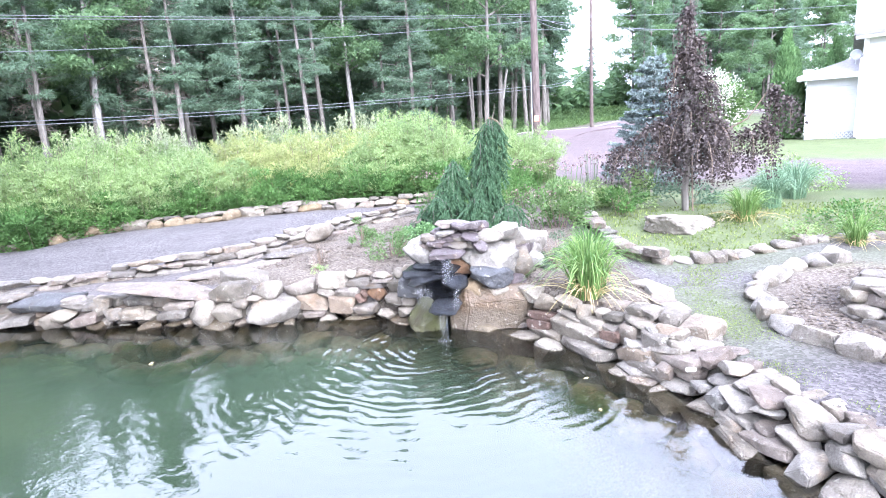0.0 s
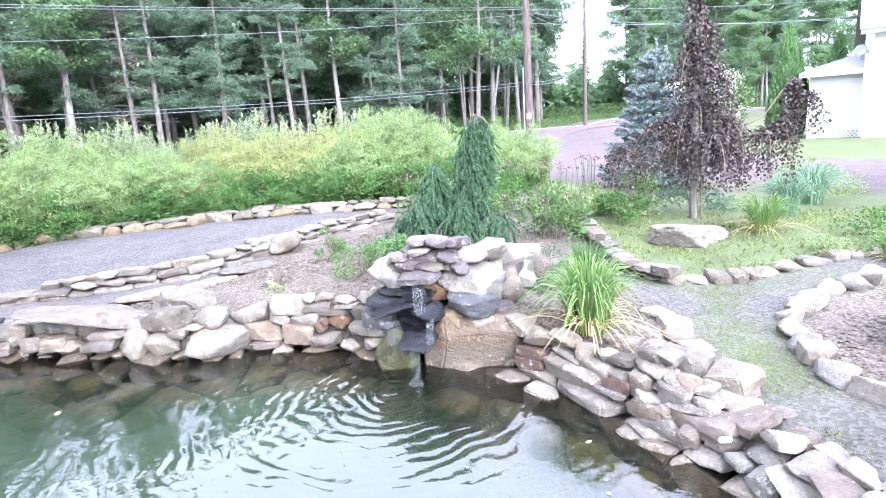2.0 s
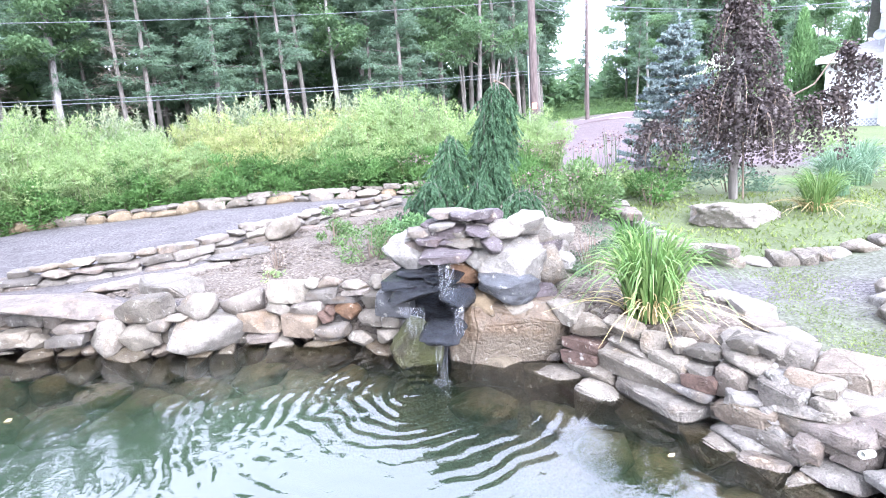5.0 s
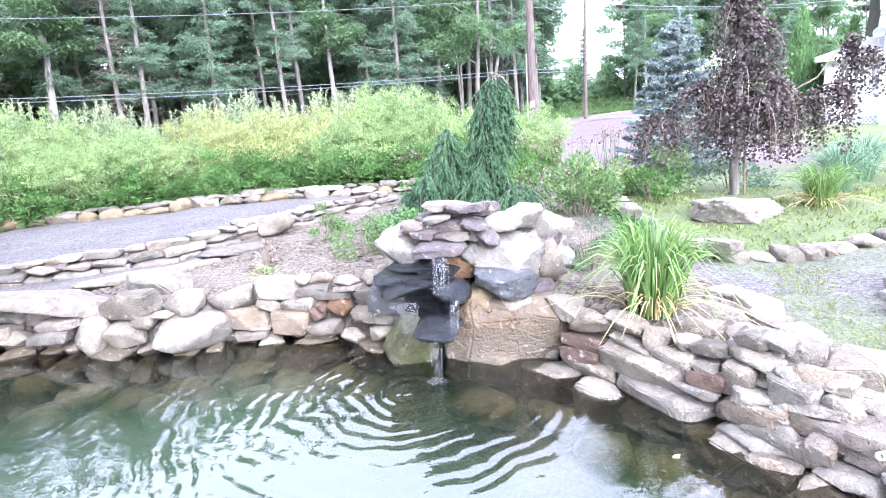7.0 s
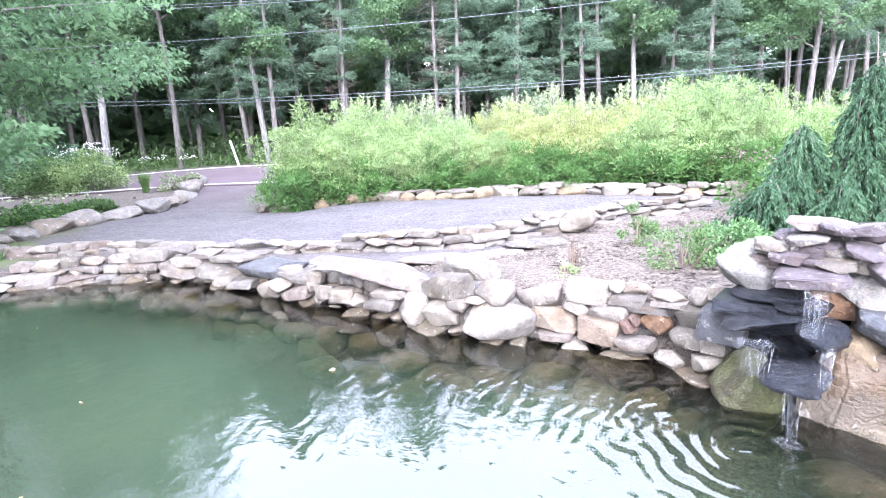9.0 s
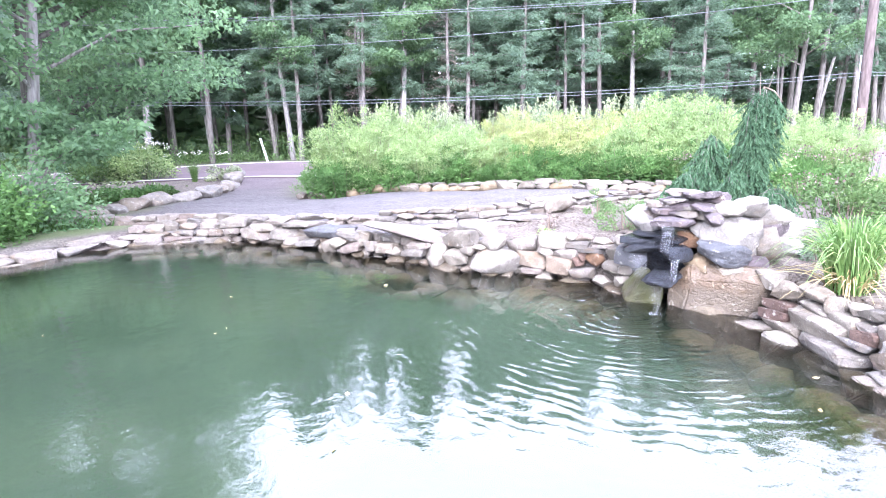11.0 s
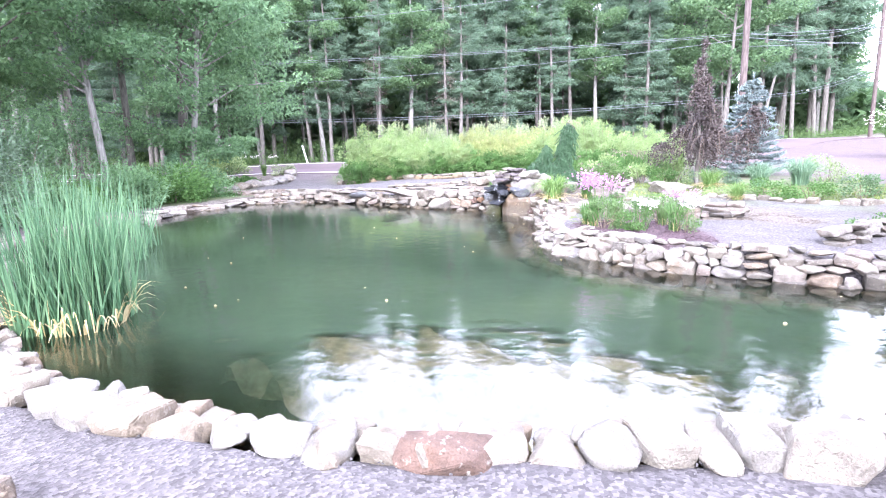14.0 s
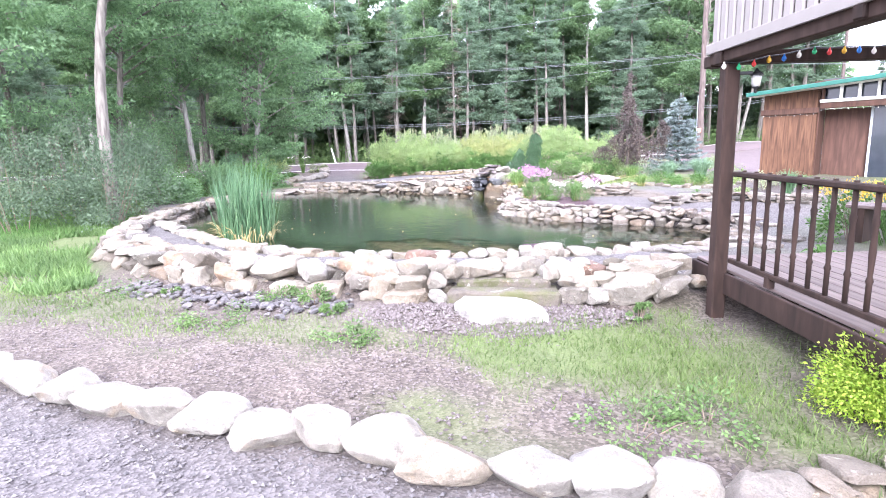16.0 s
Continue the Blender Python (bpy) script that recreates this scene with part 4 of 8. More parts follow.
BACK_C = [(-4.25, 5.6, 0.23, 0.35, 0.08, -11), (-4.32, 5.57, 0.14, 0.38, 0.1, -12), (-4.67, 5.59, 0.11, 0.28, 0.13, -12), (-4.83, 5.6, 0.14, 0.31, 0.13, -12), (-5.06, 5.61, 0.14, 0.26, 0.15, -9), (-5.24, 5.62, 0.18, 0.18, 0.11, -38), (-5.41, 5.58, 0.09, 0.34, 0.13, -24),
          (-5.7, 5.58, 0.13, 0.36, 0.17, -11), (-5.88, 5.57, 0.07, 0.21, 0.2, -12), (-5.56, 5.62, 0.24, 0.37, 0.1, -8), (-5.37, 5.63, 0.23, 0.31, 0.11, -8), (-5.62, 5.64, 0.3, 0.29, 0.08, -7), (-5.2, 5.65, 0.27, 0.2, 0.12, -8)]
BACK_D = [(-6.63, 5.59, 0.08, 0.36, 0.13, -7), (-6.33, 5.59, 0.08, 0.41, 0.09, -12), (-6.83, 5.59, 0.17, 0.47, 0.18, -7), (-7.41, 5.52, 0.14, 0.61, 0.21, -2), (-7.28, 5.57, 0.25, 0.48, 0.14, -6), (-7.8, 5.42, 0.3, 0.44, 0.15, 1), (-7.79, 5.38, 0.18, 0.27, 0.09, 1),
          (-6.63, 5.66, 0.31, 0.55, 0.08, -6), (-7.07, 5.62, 0.34, 0.39, 0.06, -5), (-7.45, 5.58, 0.36, 0.35, 0.07, -5)]
for rows_ in (BACK_A, BACK_B, BACK_C, BACK_D):
    face_stones(back_wall, rows_, by_shape)
face_stones(back_wall, [(-3.14, 5.53, 0.13, 0.6, 0.33, -3)], lambda k, L, h: hero(M_LIGHT, "boulder", 1))
face_stones(back_wall, [(-2.05, 5.75, 0.26, 0.21, 0.16, -10)], lambda k, L, h: hero(M_ORANGE, "round", 2))
face_stones(back_wall, [(-2.22, 5.76, 0.22, 0.1, 0.1, -10), (-2.18, 5.77, 0.27, 0.06, 0.08, -10)], lambda k, L, h: hero(M_RED, "block", 3))
face_stones(back_wall, [(-6.06, 5.62, 0.23, 0.83, 0.19, -10)], lambda k, L, h: hero(M_BLUE, "flat", 4))
put_stone(back_wall, hero(M_FLAT, "crag", 5), -4.55, 5.84, 0.36, 1.5, 0.75, 0.2, 4, -5, 184)
put_stone(back_wall, hero(M_PALE, "flat", 6), -3.75, 6.2, 0.4, 0.62, 0.4, 0.16, 0, -4, 150)
# a backing of smaller stones fills the gaps
BACK_LINE = POND[0:12]
for z_, o_ in ((-0.16, -0.16), (-0.05, -0.24), (0.06, -0.3), (0.17, -0.34)):
    course(back_wall, BACK_LINE, z_, (0.1, 0.14), (0.16, 0.3), (0.2, 0.3), (ROUND, FLAT, BLOCK), o_)
course(back_wall, BACK_LINE, -0.19, (0.18, 0.26), (0.22, 0.46), (0.3, 0.4), (WETROW, ROUND), -0.06, wander=0.05)
course(back_wall, BACK_LINE, -0.34, (0.16, 0.26), (0.25, 0.5), (0.3, 0.45), (SUNK,), 0.1, wander=0.1)
course(back_wall, POND[1:9], -0.4, (0.16, 0.24), (0.3, 0.55), (0.3, 0.5), (SUNK,), 0.42, wander=0.2, name="sunken_stone")

left_rim = structure("pond_wall_west", "low double course of pale flat ledge stones along the pond")
LEFT_LINE = POND[10:20]
course(left_rim, LEFT_LINE, -0.14, (0.12, 0.17), (0.3, 0.6), (0.3, 0.45), (FLAT, BLOCK), -0.1)
course(left_rim, LEFT_LINE, -0.01, (0.09, 0.13), (0.35, 0.7), (0.35, 0.5), (FLAT, FLAT, PALE), -0.2)
course(left_rim, LEFT_LINE, 0.08, (0.07, 0.11), (0.35, 0.75), (0.4, 0.55), (FLAT, PALE), -0.42, wander=0.06)

RIM = stone_set(251, "block", M_LIGHT, 4, 3) + stone_set(255, "block", M_PALE, 3, 3)
near_rim = structure("pond_wall_south", "single row of pale rounded fieldstones between pond and gravel path")
NEAR_LINE = POND[19:34]
course(near_rim, NEAR_LINE, -0.16, (0.16, 0.22), (0.25, 0.45), (0.25, 0.35), (SUNK, ROUND), -0.08)
course(near_rim, NEAR_LINE, 0.04, (0.12, 0.19), (0.18, 0.4), (0.3, 0.42), (RIM, LIGHT, RIM), -0.24, wander=0.03, tilt=8)
course(near_rim, NEAR_LINE, 0.0, (0.1, 0.14), (0.12, 0.24), (0.16, 0.24), (LIGHT, PALE, BLOCK), -0.04, wander=0.05, tilt=8)
put_stone(near_rim, hero(M_PALE, "round", 7), 5.25, -2.48, 0.17, 0.5, 0.4, 0.3, 0, 0, 35)
put_stone(near_rim, hero(M_RED, "flat", 8), 3.75, -3.42, 0.13, 0.5, 0.34, 0.17, 0, 2, 30)
put_stone(near_rim, hero(M_PALE, "flat", 9), 0.75, -4.45, 0.13, 0.5, 0.4, 0.17, 0, -2, 8)
course(near_rim, [(6.2, -1.5), (6.75, -0.9), (7.15, -0.2), (7.3, 0.5), (7.25, 1.1)], 0.05, (0.08, 0.13), (0.3, 0.55), (0.3, 0.45), (FLAT, PALE), -0.12, wander=0.15)
course(near_rim, [(6.5, -1.4), (7.0, -0.8), (7.4, -0.1), (7.55, 0.5)], 0.08, (0.08, 0.12), (0.3, 0.5), (0.3, 0.4), (FLAT, PALE), -0.2, wander=0.15)

pen_wall = structure("pond_wall_east", "dry-stacked wall of flat and blocky ledge stones round a planted point")
PEN_LINE = POND[33:45]
for z_, o_, h_, L_ in ((-0.16, -0.02, (0.14, 0.2), (0.2, 0.4)), (-0.02, -0.1, (0.1, 0.2), (0.14, 0.42)), (0.1, -0.18, (0.06, 0.18), (0.1, 0.36)), (0.18, -0.26, (0.05, 0.16), (0.12, 0.4)), (0.27, -0.36, (0.05, 0.1), (0.12, 0.34))):
    course(pen_wall, POND[33:41], z_, h_, L_, (0.22, 0.34), (FLAT, BLOCK, PALE, ROUND, FLAT, LIGHT), o_, wander=0.06, tilt=12, squeeze=0.98)
LEDGE = stone_set(281, "block", M_PALE, 4, 3) + stone_set(286, "block", M_LIGHT, 5, 3) + stone_set(292, "flat", M_FLAT, 4, 3)
for z_, o_, h_, L_, d_ in ((-0.16, 0.0, (0.14, 0.2), (0.2, 0.42), (0.26, 0.36)), (-0.02, -0.06, (0.08, 0.13), (0.16, 0.42), (0.2, 0.28)), (0.07, -0.11, (0.05, 0.13), (0.1, 0.3), (0.18, 0.26)), (0.14, -0.16, (0.05, 0.11), (0.12, 0.38), (0.18, 0.26)), (0.2, -0.22, (0.05, 0.1), (0.14, 0.34), (0.2, 0.28)), (0.2, -0.38, (0.05, 0.08), (0.1, 0.22), (0.14, 0.2))):
    course(pen_wall, POND[40:45], z_, h_, L_, d_, (LEDGE, LEDGE, LIGHT, FLAT) if z_ > -0.1 else (WETROW, BLOCK), o_, wander=0.05, tilt=14, squeeze=0.98)
course(pen_wall, PEN_LINE, -0.3, (0.14, 0.2), (0.25, 0.5), (0.3, 0.45), (SUNK,), 0.2, wander=0.1)
course(pen_wall, POND[33:40], 0.16, (0.06, 0.1), (0.25, 0.5), (0.3, 0.45), (FLAT,), -0.55, wander=0.12)

right_wall = structure("pond_wall_northeast", "stacked long ledge stones stepping down to the pond beside the waterfall")
RIGHT_A = [(-0.44, 5.36, 0.34, 0.27, 0.13, -5), (-0.31, 5.21, 0.3, 0.29, 0.13, -6), (-0.12, 5.05, 0.34, 0.26, 0.09, 14), (-0.33, 5.08, 0.04, 0.34, 0.12, -4), (-0.08, 4.89, 0.16, 0.53, 0.16, 0), (-0.02, 4.75, 0.02, 0.51, 0.14, 0),
           (-0.1, 4.97, 0.24, 0.27, 0.08, 14), (0.02, 4.89, 0.31, 0.13, 0.13, -6), (0.07, 4.78, 0.23, 0.23, 0.12, -6), (0.13, 4.79, 0.33, 0.16, 0.09, 0), (0.22, 4.68, 0.34, 0.17, 0.06, -12), (0.18, 4.67, 0.25, 0.17, 0.06, -6), (0.14, 4.63, 0.13, 0.25, 0.06, -6)]
RIGHT_B = [(0.31, 4.53, 0.24, 0.15, 0.17, -9), (0.35, 4.54, 0.35, 0.27, 0.13, 4), (0.38, 4.56, 0.44, 0.15, 0.07, 0), (0.46, 4.49, 0.45, 0.14, 0.06, 10), (0.34, 4.41, 0.12, 0.3, 0.13, -10), (0.47, 4.38, 0.32, 0.17, 0.09, -10), (0.47, 4.34, 0.26, 0.24, 0.15, -10),
           (0.42, 4.27, 0.06, 0.35, 0.1, 0), (0.54, 4.2, 0.16, 0.3, 0.11, 4), (0.59, 4.2, 0.26, 0.17, 0.11, 0), (0.56, 4.31, 0.35, 0.18, 0.07, 0), (0.61, 4.24, 0.35, 0.11, 0.05, 0)]
for rows_ in (RIGHT_A, RIGHT_B):
    face_stones(right_wall, rows_, lambda k, L, h: RNG.choice((LIGHT if k % 4 == 1 else BLOCK) if L / h < 3.6 else FLAT), grow=1.12)
face_stones(right_wall, [(-0.35, 5.18, 0.18, 0.31, 0.08, 0), (-0.37, 5.15, 0.11, 0.27, 0.1, 0), (0.19, 4.62, 0.2, 0.2, 0.09, 0)], lambda k, L, h: hero(M_RED, "flat", 11))
RIGHT_LINE = POND[43:48]
for z_, o_ in ((-0.18, -0.1), (-0.05, -0.24), (0.07, -0.32), (0.18, -0.42), (0.25, -0.5)):
    course(right_wall, RIGHT_LINE, z_, (0.1, 0.14), (0.18, 0.36), (0.2, 0.32), (FLAT, BLOCK), o_)
course(right_wall, RIGHT_LINE, -0.2, (0.18, 0.26), (0.25, 0.5), (0.3, 0.4), (WETROW, BLOCK), -0.04, wander=0.05)
course(right_wall, RIGHT_LINE, -0.34, (0.16, 0.22), (0.3, 0.55), (0.3, 0.45), (SUNK,), 0.2, wander=0.1)
course(right_wall, [(0.85, 3.9), (0.9, 4.5), (0.78, 5.1), (0.72, 5.7)], lambda x, y: gz(x, y) - 0.02, (0.07, 0.11), (0.16, 0.3), (0.18, 0.26), (FLAT, PALE), 0.0)

outer = structure("garden_wall", "heavy dry-stacked wall of pale boulders below the gravel path")
OW_FACE = [(1.13, -5.85, 0.2, 0.35, 0.2), (1.75, -5.74, 0.25, 0.53, 0.26), (2.46, -5.56, 0.25, 0.48, 0.25), (2.25, -5.71, 0.07, 0.59, 0.32), (1.75, -5.84, 0.04, 0.39, 0.28), (2.99, -5.49, 0.19, 0.58, 0.33), (3.5, -5.34, 0.22, 0.48, 0.29),
           (1.27, -5.89, 0.05, 0.32, 0.21), (4.18, -5.23, 0.22, 0.27, 0.18), (4.34, -5.26, 0.19, 0.28, 0.22), (4.65, -5.26, 0.17, 0.25, 0.22), (4.53, -5.29, 0.05, 0.27, 0.15), (3.3, -5.5, 0.02, 0.5, 0.24), (3.85, -5.4, 0.02, 0.45, 0.24)]
OW_MID = [(5.01, -4.95, 0.42, 0.38, 0.1), (4.99, -5.05, 0.35, 0.35, 0.2), (4.78, -5.16, 0.27, 0.22, 0.15), (5.04, -5.16, 0.23, 0.36, 0.2), (5.04, -5.24, 0.09, 0.5, 0.2), (5.3, -5.02, 0.27, 0.21, 0.2), (5.39, -5.1, 0.13, 0.24, 0.18),
          (5.29, -4.89, 0.4, 0.25, 0.17), (5.4, -4.84, 0.36, 0.21, 0.2), (6.23, -4.26, 0.33, 0.21, 0.25), (6.45, -4.22, 0.37, 0.29, 0.19), (6.31, -4.19, 0.4, 0.21, 0.14), (6.47, -4.32, 0.26, 0.28, 0.13), (6.65, -4.27, 0.28, 0.23, 0.14)]
OW_EAST = [(6.8, -4.16, 0.32, 0.23, 0.17), (6.55, -4.38, 0.17, 0.31, 0.16), (6.89, -4.01, 0.4, 0.23, 0.14), (6.82, -3.96, 0.46, 0.24, 0.1), (6.79, -4.3, 0.17, 0.23, 0.18), (7.03, -3.81, 0.46, 0.24, 0.11),
           (7.19, -3.62, 0.46, 0.24, 0.14), (7.35, -3.51, 0.43, 0.24, 0.14), (6.5, -4.13, 0.45, 0.24, 0.09), (7.6, -3.55, 0.27, 0.22, 0.12)]


def wall_side(line, x, y):
    """Heading of the stretch of a line that lies nearest."""
    best = None
    for (ax, ay), (cx, cy) in zip(line, line[1:]):
        dx, dy = cx - ax, cy - ay
        t = min(1, max(0, ((x - ax) * dx + (y - ay) * dy) / (dx * dx + dy * dy)))
        d = math.hypot(x - ax - t * dx, y - ay - t * dy)
        if best is None or d < best[0]:
            best = (d, math.atan2(dy, dx))
    return best[1]


def wall_stone(x, y, z, L, h, me, deep=None, tilt=0.0):
    a = wall_side(OUTER_WALL, x, y)
    d = deep or min(0.5, max(h, 0.75 * L) * RNG.uniform(0.9, 1.15))
    put_stone(outer, me, x + math.sin(a) * d * 0.42, y - math.cos(a) * d * 0.42, z, L * 1.06, d, h * 1.08, RNG.uniform(-6, 6), tilt + RNG.uniform(-4, 4), math.degrees(a) + RNG.uniform(-8, 8))


WALL_ROUND = stone_set(171, "crag", M_LIGHT, 2, 3) + stone_set(214, "crag", M_PALE, 4, 3) + stone_set(217, "crag", M_STONE, 3, 3) + stone_set(220, "round", M_RUSTY, 2, 3)
WALL_BLOCK = stone_set(231, "block", M_STONE, 3, 3) + stone_set(241, "block", M_PALE, 3, 3) + stone_set(236, "block", M_LIGHT, 1, 3)
for rows_ in (OW_FACE, OW_MID, OW_EAST):
    for k, (x, y, z, L, h) in enumerate(rows_):
        wall_stone(x, y, z, L, h, RNG.choice(WALL_BLOCK if k % 3 == 1 else WALL_ROUND))
wall_stone(4.14, -5.1, 0.26, 0.92, 0.32, hero(M_RUSTY, "round", 12), 0.6, -3)
wall_stone(7.05, -4.11, 0.22, 0.54, 0.34, hero(M_PALE, "crag", 13), 0.45, 4)
wall_stone(7.38, -3.82, 0.2, 0.43, 0.27, hero(M_PALE, "crag", 14), 0.4)
wall_stone(7.19, -3.8, 0.36, 0.62, 0.26, hero(M_STONE, "flat", 15), 0.5)
wall_stone(6.64, -4.16, 0.39, 0.32, 0.17, hero(M_RED, "round", 16), 0.3)
wall_stone(5.62, -4.5, 0.33, 0.36, 0.17, hero(M_LIGHT, "block", 17), 0.36)
wall_stone(5.93, -4.3, 0.35, 0.46, 0.19, hero(M_LIGHT, "boulder", 52), 0.42)
# packing behind the face, and the loose top
for k in range(2):
    course(outer, [(6.3, -3.98), (5.95, -4.15), (5.5, -4.48), (5.1, -4.72)], 0.2 + 0.02 * k, (0.14, 0.2), (0.2, 0.36), (0.26, 0.34), (WALL_BLOCK, WALL_ROUND, LIGHT), -0.05 - 0.26 * k, wander=0.06)
for z_, o_, h_, L_, d_, s_ in ((-0.1, -0.14, (0.16, 0.22), (0.3, 0.5), (0.3, 0.4), (ROUND, BLOCK)), (0.06, -0.26, (0.14, 0.18), (0.22, 0.42), (0.28, 0.4), (ROUND, BLOCK)), (0.15, -0.42, (0.12, 0.18), (0.2, 0.42), (0.24, 0.36), (PALE, LIGHT, FLAT))):
    course(outer, OUTER_WALL[:4], z_, h_, L_, d_, s_, o_, wander=0.05)
    course(outer, OUTER_WALL[5:], z_, h_, L_, d_, s_, o_, wander=0.05)
course(outer, OUTER_WALL[9:], -0.16, (0.2, 0.28), (0.3, 0.6), (0.35, 0.5), (ROUND, BLOCK), 0.02, wander=0.05)
course(outer, OUTER_WALL[10:], 0.08, (0.13, 0.22), (0.25, 0.5), (0.35, 0.5), (PALE, LIGHT, BLOCK), -0.06, wander=0.05)

steps = tagged(empty("garden_steps"), "worn mossy concrete steps set into the boulder wall", "steps")
b_ = box(1.16, 0.46, 0.2, 0.025)
bmesh.ops.subdivide_edges(b_, edges=[e for e in b_.edges if e.calc_length() > 0.2], cuts=6, use_grid_fill=True)
for v in b_.verts:
    v.co += 0.02 * noise.noise_vector(v.co * 4)
part("step", b_, mat_stone("mossy_concrete", ((0, (0.11, 0.095, 0.08)), (1, (0.12, 0.105, 0.088))), 0.9, 3, 0.25), steps, m=pose(5.87, -4.58, 0.1, -4, 0, 31))
b_ = box(1.0, 0.34, 0.16, 0.025)
bmesh.ops.subdivide_edges(b_, edges=[e for e in b_.edges if e.calc_length() > 0.2], cuts=6, use_grid_fill=True)
for v in b_.verts:
    v.co += 0.02 * noise.noise_vector(v.co * 4 + Vector((4, 0, 0)))
part("step", b_, M_CONCRETE, steps, m=pose(5.72, -4.36, 0.19, 0, 0, 31))

# the slab: a thick broken plate with a scooped front edge
b_ = bmesh.new()
SLAB = [(-0.46, -0.02), (-0.42, 0.2), (-0.2, 0.27), (0.12, 0.25), (0.3, 0.22), (0.44, 0.06), (0.5, -0.12), (0.36, -0.17), (0.16, -0.21), (0.0, -0.29), (-0.1, -0.34), (-0.26, -0.27)]
rings = []
for z_, g_ in ((-0.06, 0.96), (0.02, 1.0), (0.048, 0.985), (0.06, 0.95)):
    rings.append([b_.verts.new((x * g_ * (1 + 0.03 * math.sin(7 * x + 30 * z_)), y * g_, z_ + 0.008 * math.sin(9 * x + 5 * y))) for x, y in SLAB])
for p, q in zip(rings, rings[1:]):
    for k in range(len(SLAB)):
        b_.faces.new((p[k], p[(k + 1) % len(SLAB)], q[(k + 1) % len(SLAB)], q[k]))
b_.faces.new(rings[-1])
b_.faces.new(rings[0][::-1])
slab = part("stepping_slab", b_, mat_stone("pale_slab", ((0, (0.27, 0.26, 0.245)), (1, (0.29, 0.28, 0.265))), 0.8, 5.0, 0.0, 0.66), m=pose(6.07, -4.98, 0.095, 3, 2, 24))
tagged(slab, "large flat pale stone slab lying before the steps", "stone slab")

bed_border = structure("bed_border", "low edging of tan and grey fieldstones before the tall perennials")
course(bed_border, BEDB[0:11], lambda x, y: gz(x, y) - 0.03, (0.13, 0.22), (0.22, 0.55), (0.22, 0.32), (ROUND, BLOCK, stone_set(160, "round", M_TAN, 3)), 0.0)
course(bed_border, BEDB[2:11], lambda x, y: gz(x, y) + 0.1, (0.07, 0.12), (0.2, 0.45), (0.2, 0.28), (FLAT, ROUND), 0.1)

divider = structure("path_divider", "low line of stacked flat stones between the two gravel levels")
DIV = [(-11.6, 4.2), (-10.6, 4.75), (-9.3, 5.7), (-7.45, 6.25), (-5.95, 6.8), (-5.15, 7.1), (-4.5, 7.5), (-4.0, 8.1), (-3.5, 8.9), (-3.3, 9.5), (-2.6, 10.5)]
course(divider, DIV, lambda x, y: gz(x, y) - 0.04, (0.08, 0.12), (0.22, 0.5), (0.22, 0.34), (FLAT, FLAT, BLOCK), 0.0)
course(divider, DIV, lambda x, y: gz(x, y) + 0.05, (0.07, 0.11), (0.22, 0.5), (0.22, 0.34), (FLAT, PALE, FLAT), 0.04)
course(divider, DIV[4:], lambda x, y: gz(x, y) + 0.13, (0.06, 0.1), (0.2, 0.4), (0.2, 0.3), (FLAT, PALE), 0.08)
course(divider, [(-4.7, 6.35), (-4.2, 6.9), (-3.7, 7.5)], lambda x, y: gz(x, y) - 0.02, (0.07, 0.1), (0.5, 0.8), (0.3, 0.4), (FLAT, PALE), 0.0)
put_stone(divider, hero(M_PALE, "round", 18), -3.55, 8.35, 0.5, 0.42, 0.36, 0.3)

LOT_STONES = stone_set(270, "boulder", M_LIGHT, 7, 4)
drive_border = structure("drive_border", "row of large pale boulders edging the gravel drive")
course(drive_border, [(-10.9, 4.1), (-11.8, 5.3), (-12.35, 6.4), (-12.7, 7.5), (-13.1, 8.4), (-14.1, 9.6), (-15.6, 10.9), (-17.2, 12.1)], lambda x, y: gz(x, y) - 0.06, (0.24, 0.36), (0.45, 1.0), (0.42, 0.6), (LOT_STONES, LIGHT, LOT_STONES), 0.0)

island_border = structure("island_border", "ring of rounded fieldstones round a planted island")
course(island_border, ISLAND[0:11], lambda x, y: gz(x, y) - 0.05, (0.1, 0.17), (0.16, 0.36), (0.2, 0.28), (LIGHT, PALE, FLAT, BLOCK), 0.0)
course(island_border, ISLAND[0:5], lambda x, y: gz(x, y) + 0.1, (0.06, 0.1), (0.2, 0.36), (0.2, 0.28), (FLAT,), -0.05)

bed_ring = structure("round_bed_border", "ring of large pale round stones round a mulched bed")
course(bed_ring, [(2.9, 6.4), (2.25, 6.2), (1.65, 5.5), (1.52, 4.75), (1.58, 4.4), (1.74, 4.15), (1.9, 3.88), (2.2, 3.72)], lambda x, y: gz(x, y) - 0.05, (0.13, 0.19), (0.18, 0.34), (0.2, 0.28), (LIGHT, RIM, LIGHT), 0.0)
for k in range(4):
    course(bed_ring, [(2.55, 5.4), (2.2, 4.95), (2.3, 4.5), (2.9, 4.35), (3.7, 4.55)], lambda x, y: gz(x, y) - 0.04 + k * 0.07, (0.07, 0.1), (0.2, 0.45), (0.24, 0.34), (FLAT, FLAT, BLOCK), 0.03 * k)

terrace = structure("terrace_wall", "stacked thin ledge stones along the upper garden path")
for k in range(3):
    course(terrace, [(5.1, 2.9), (5.4, 3.7), (6.0, 4.3), (6.8, 4.3), (7.9, 3.9)][::-1], lambda x, y: gz(x, y) - 0.03 + k * 0.07, (0.07, 0.1), (0.2, 0.5), (0.22, 0.34), (FLAT, FLAT, ROUND), -0.03 * k)

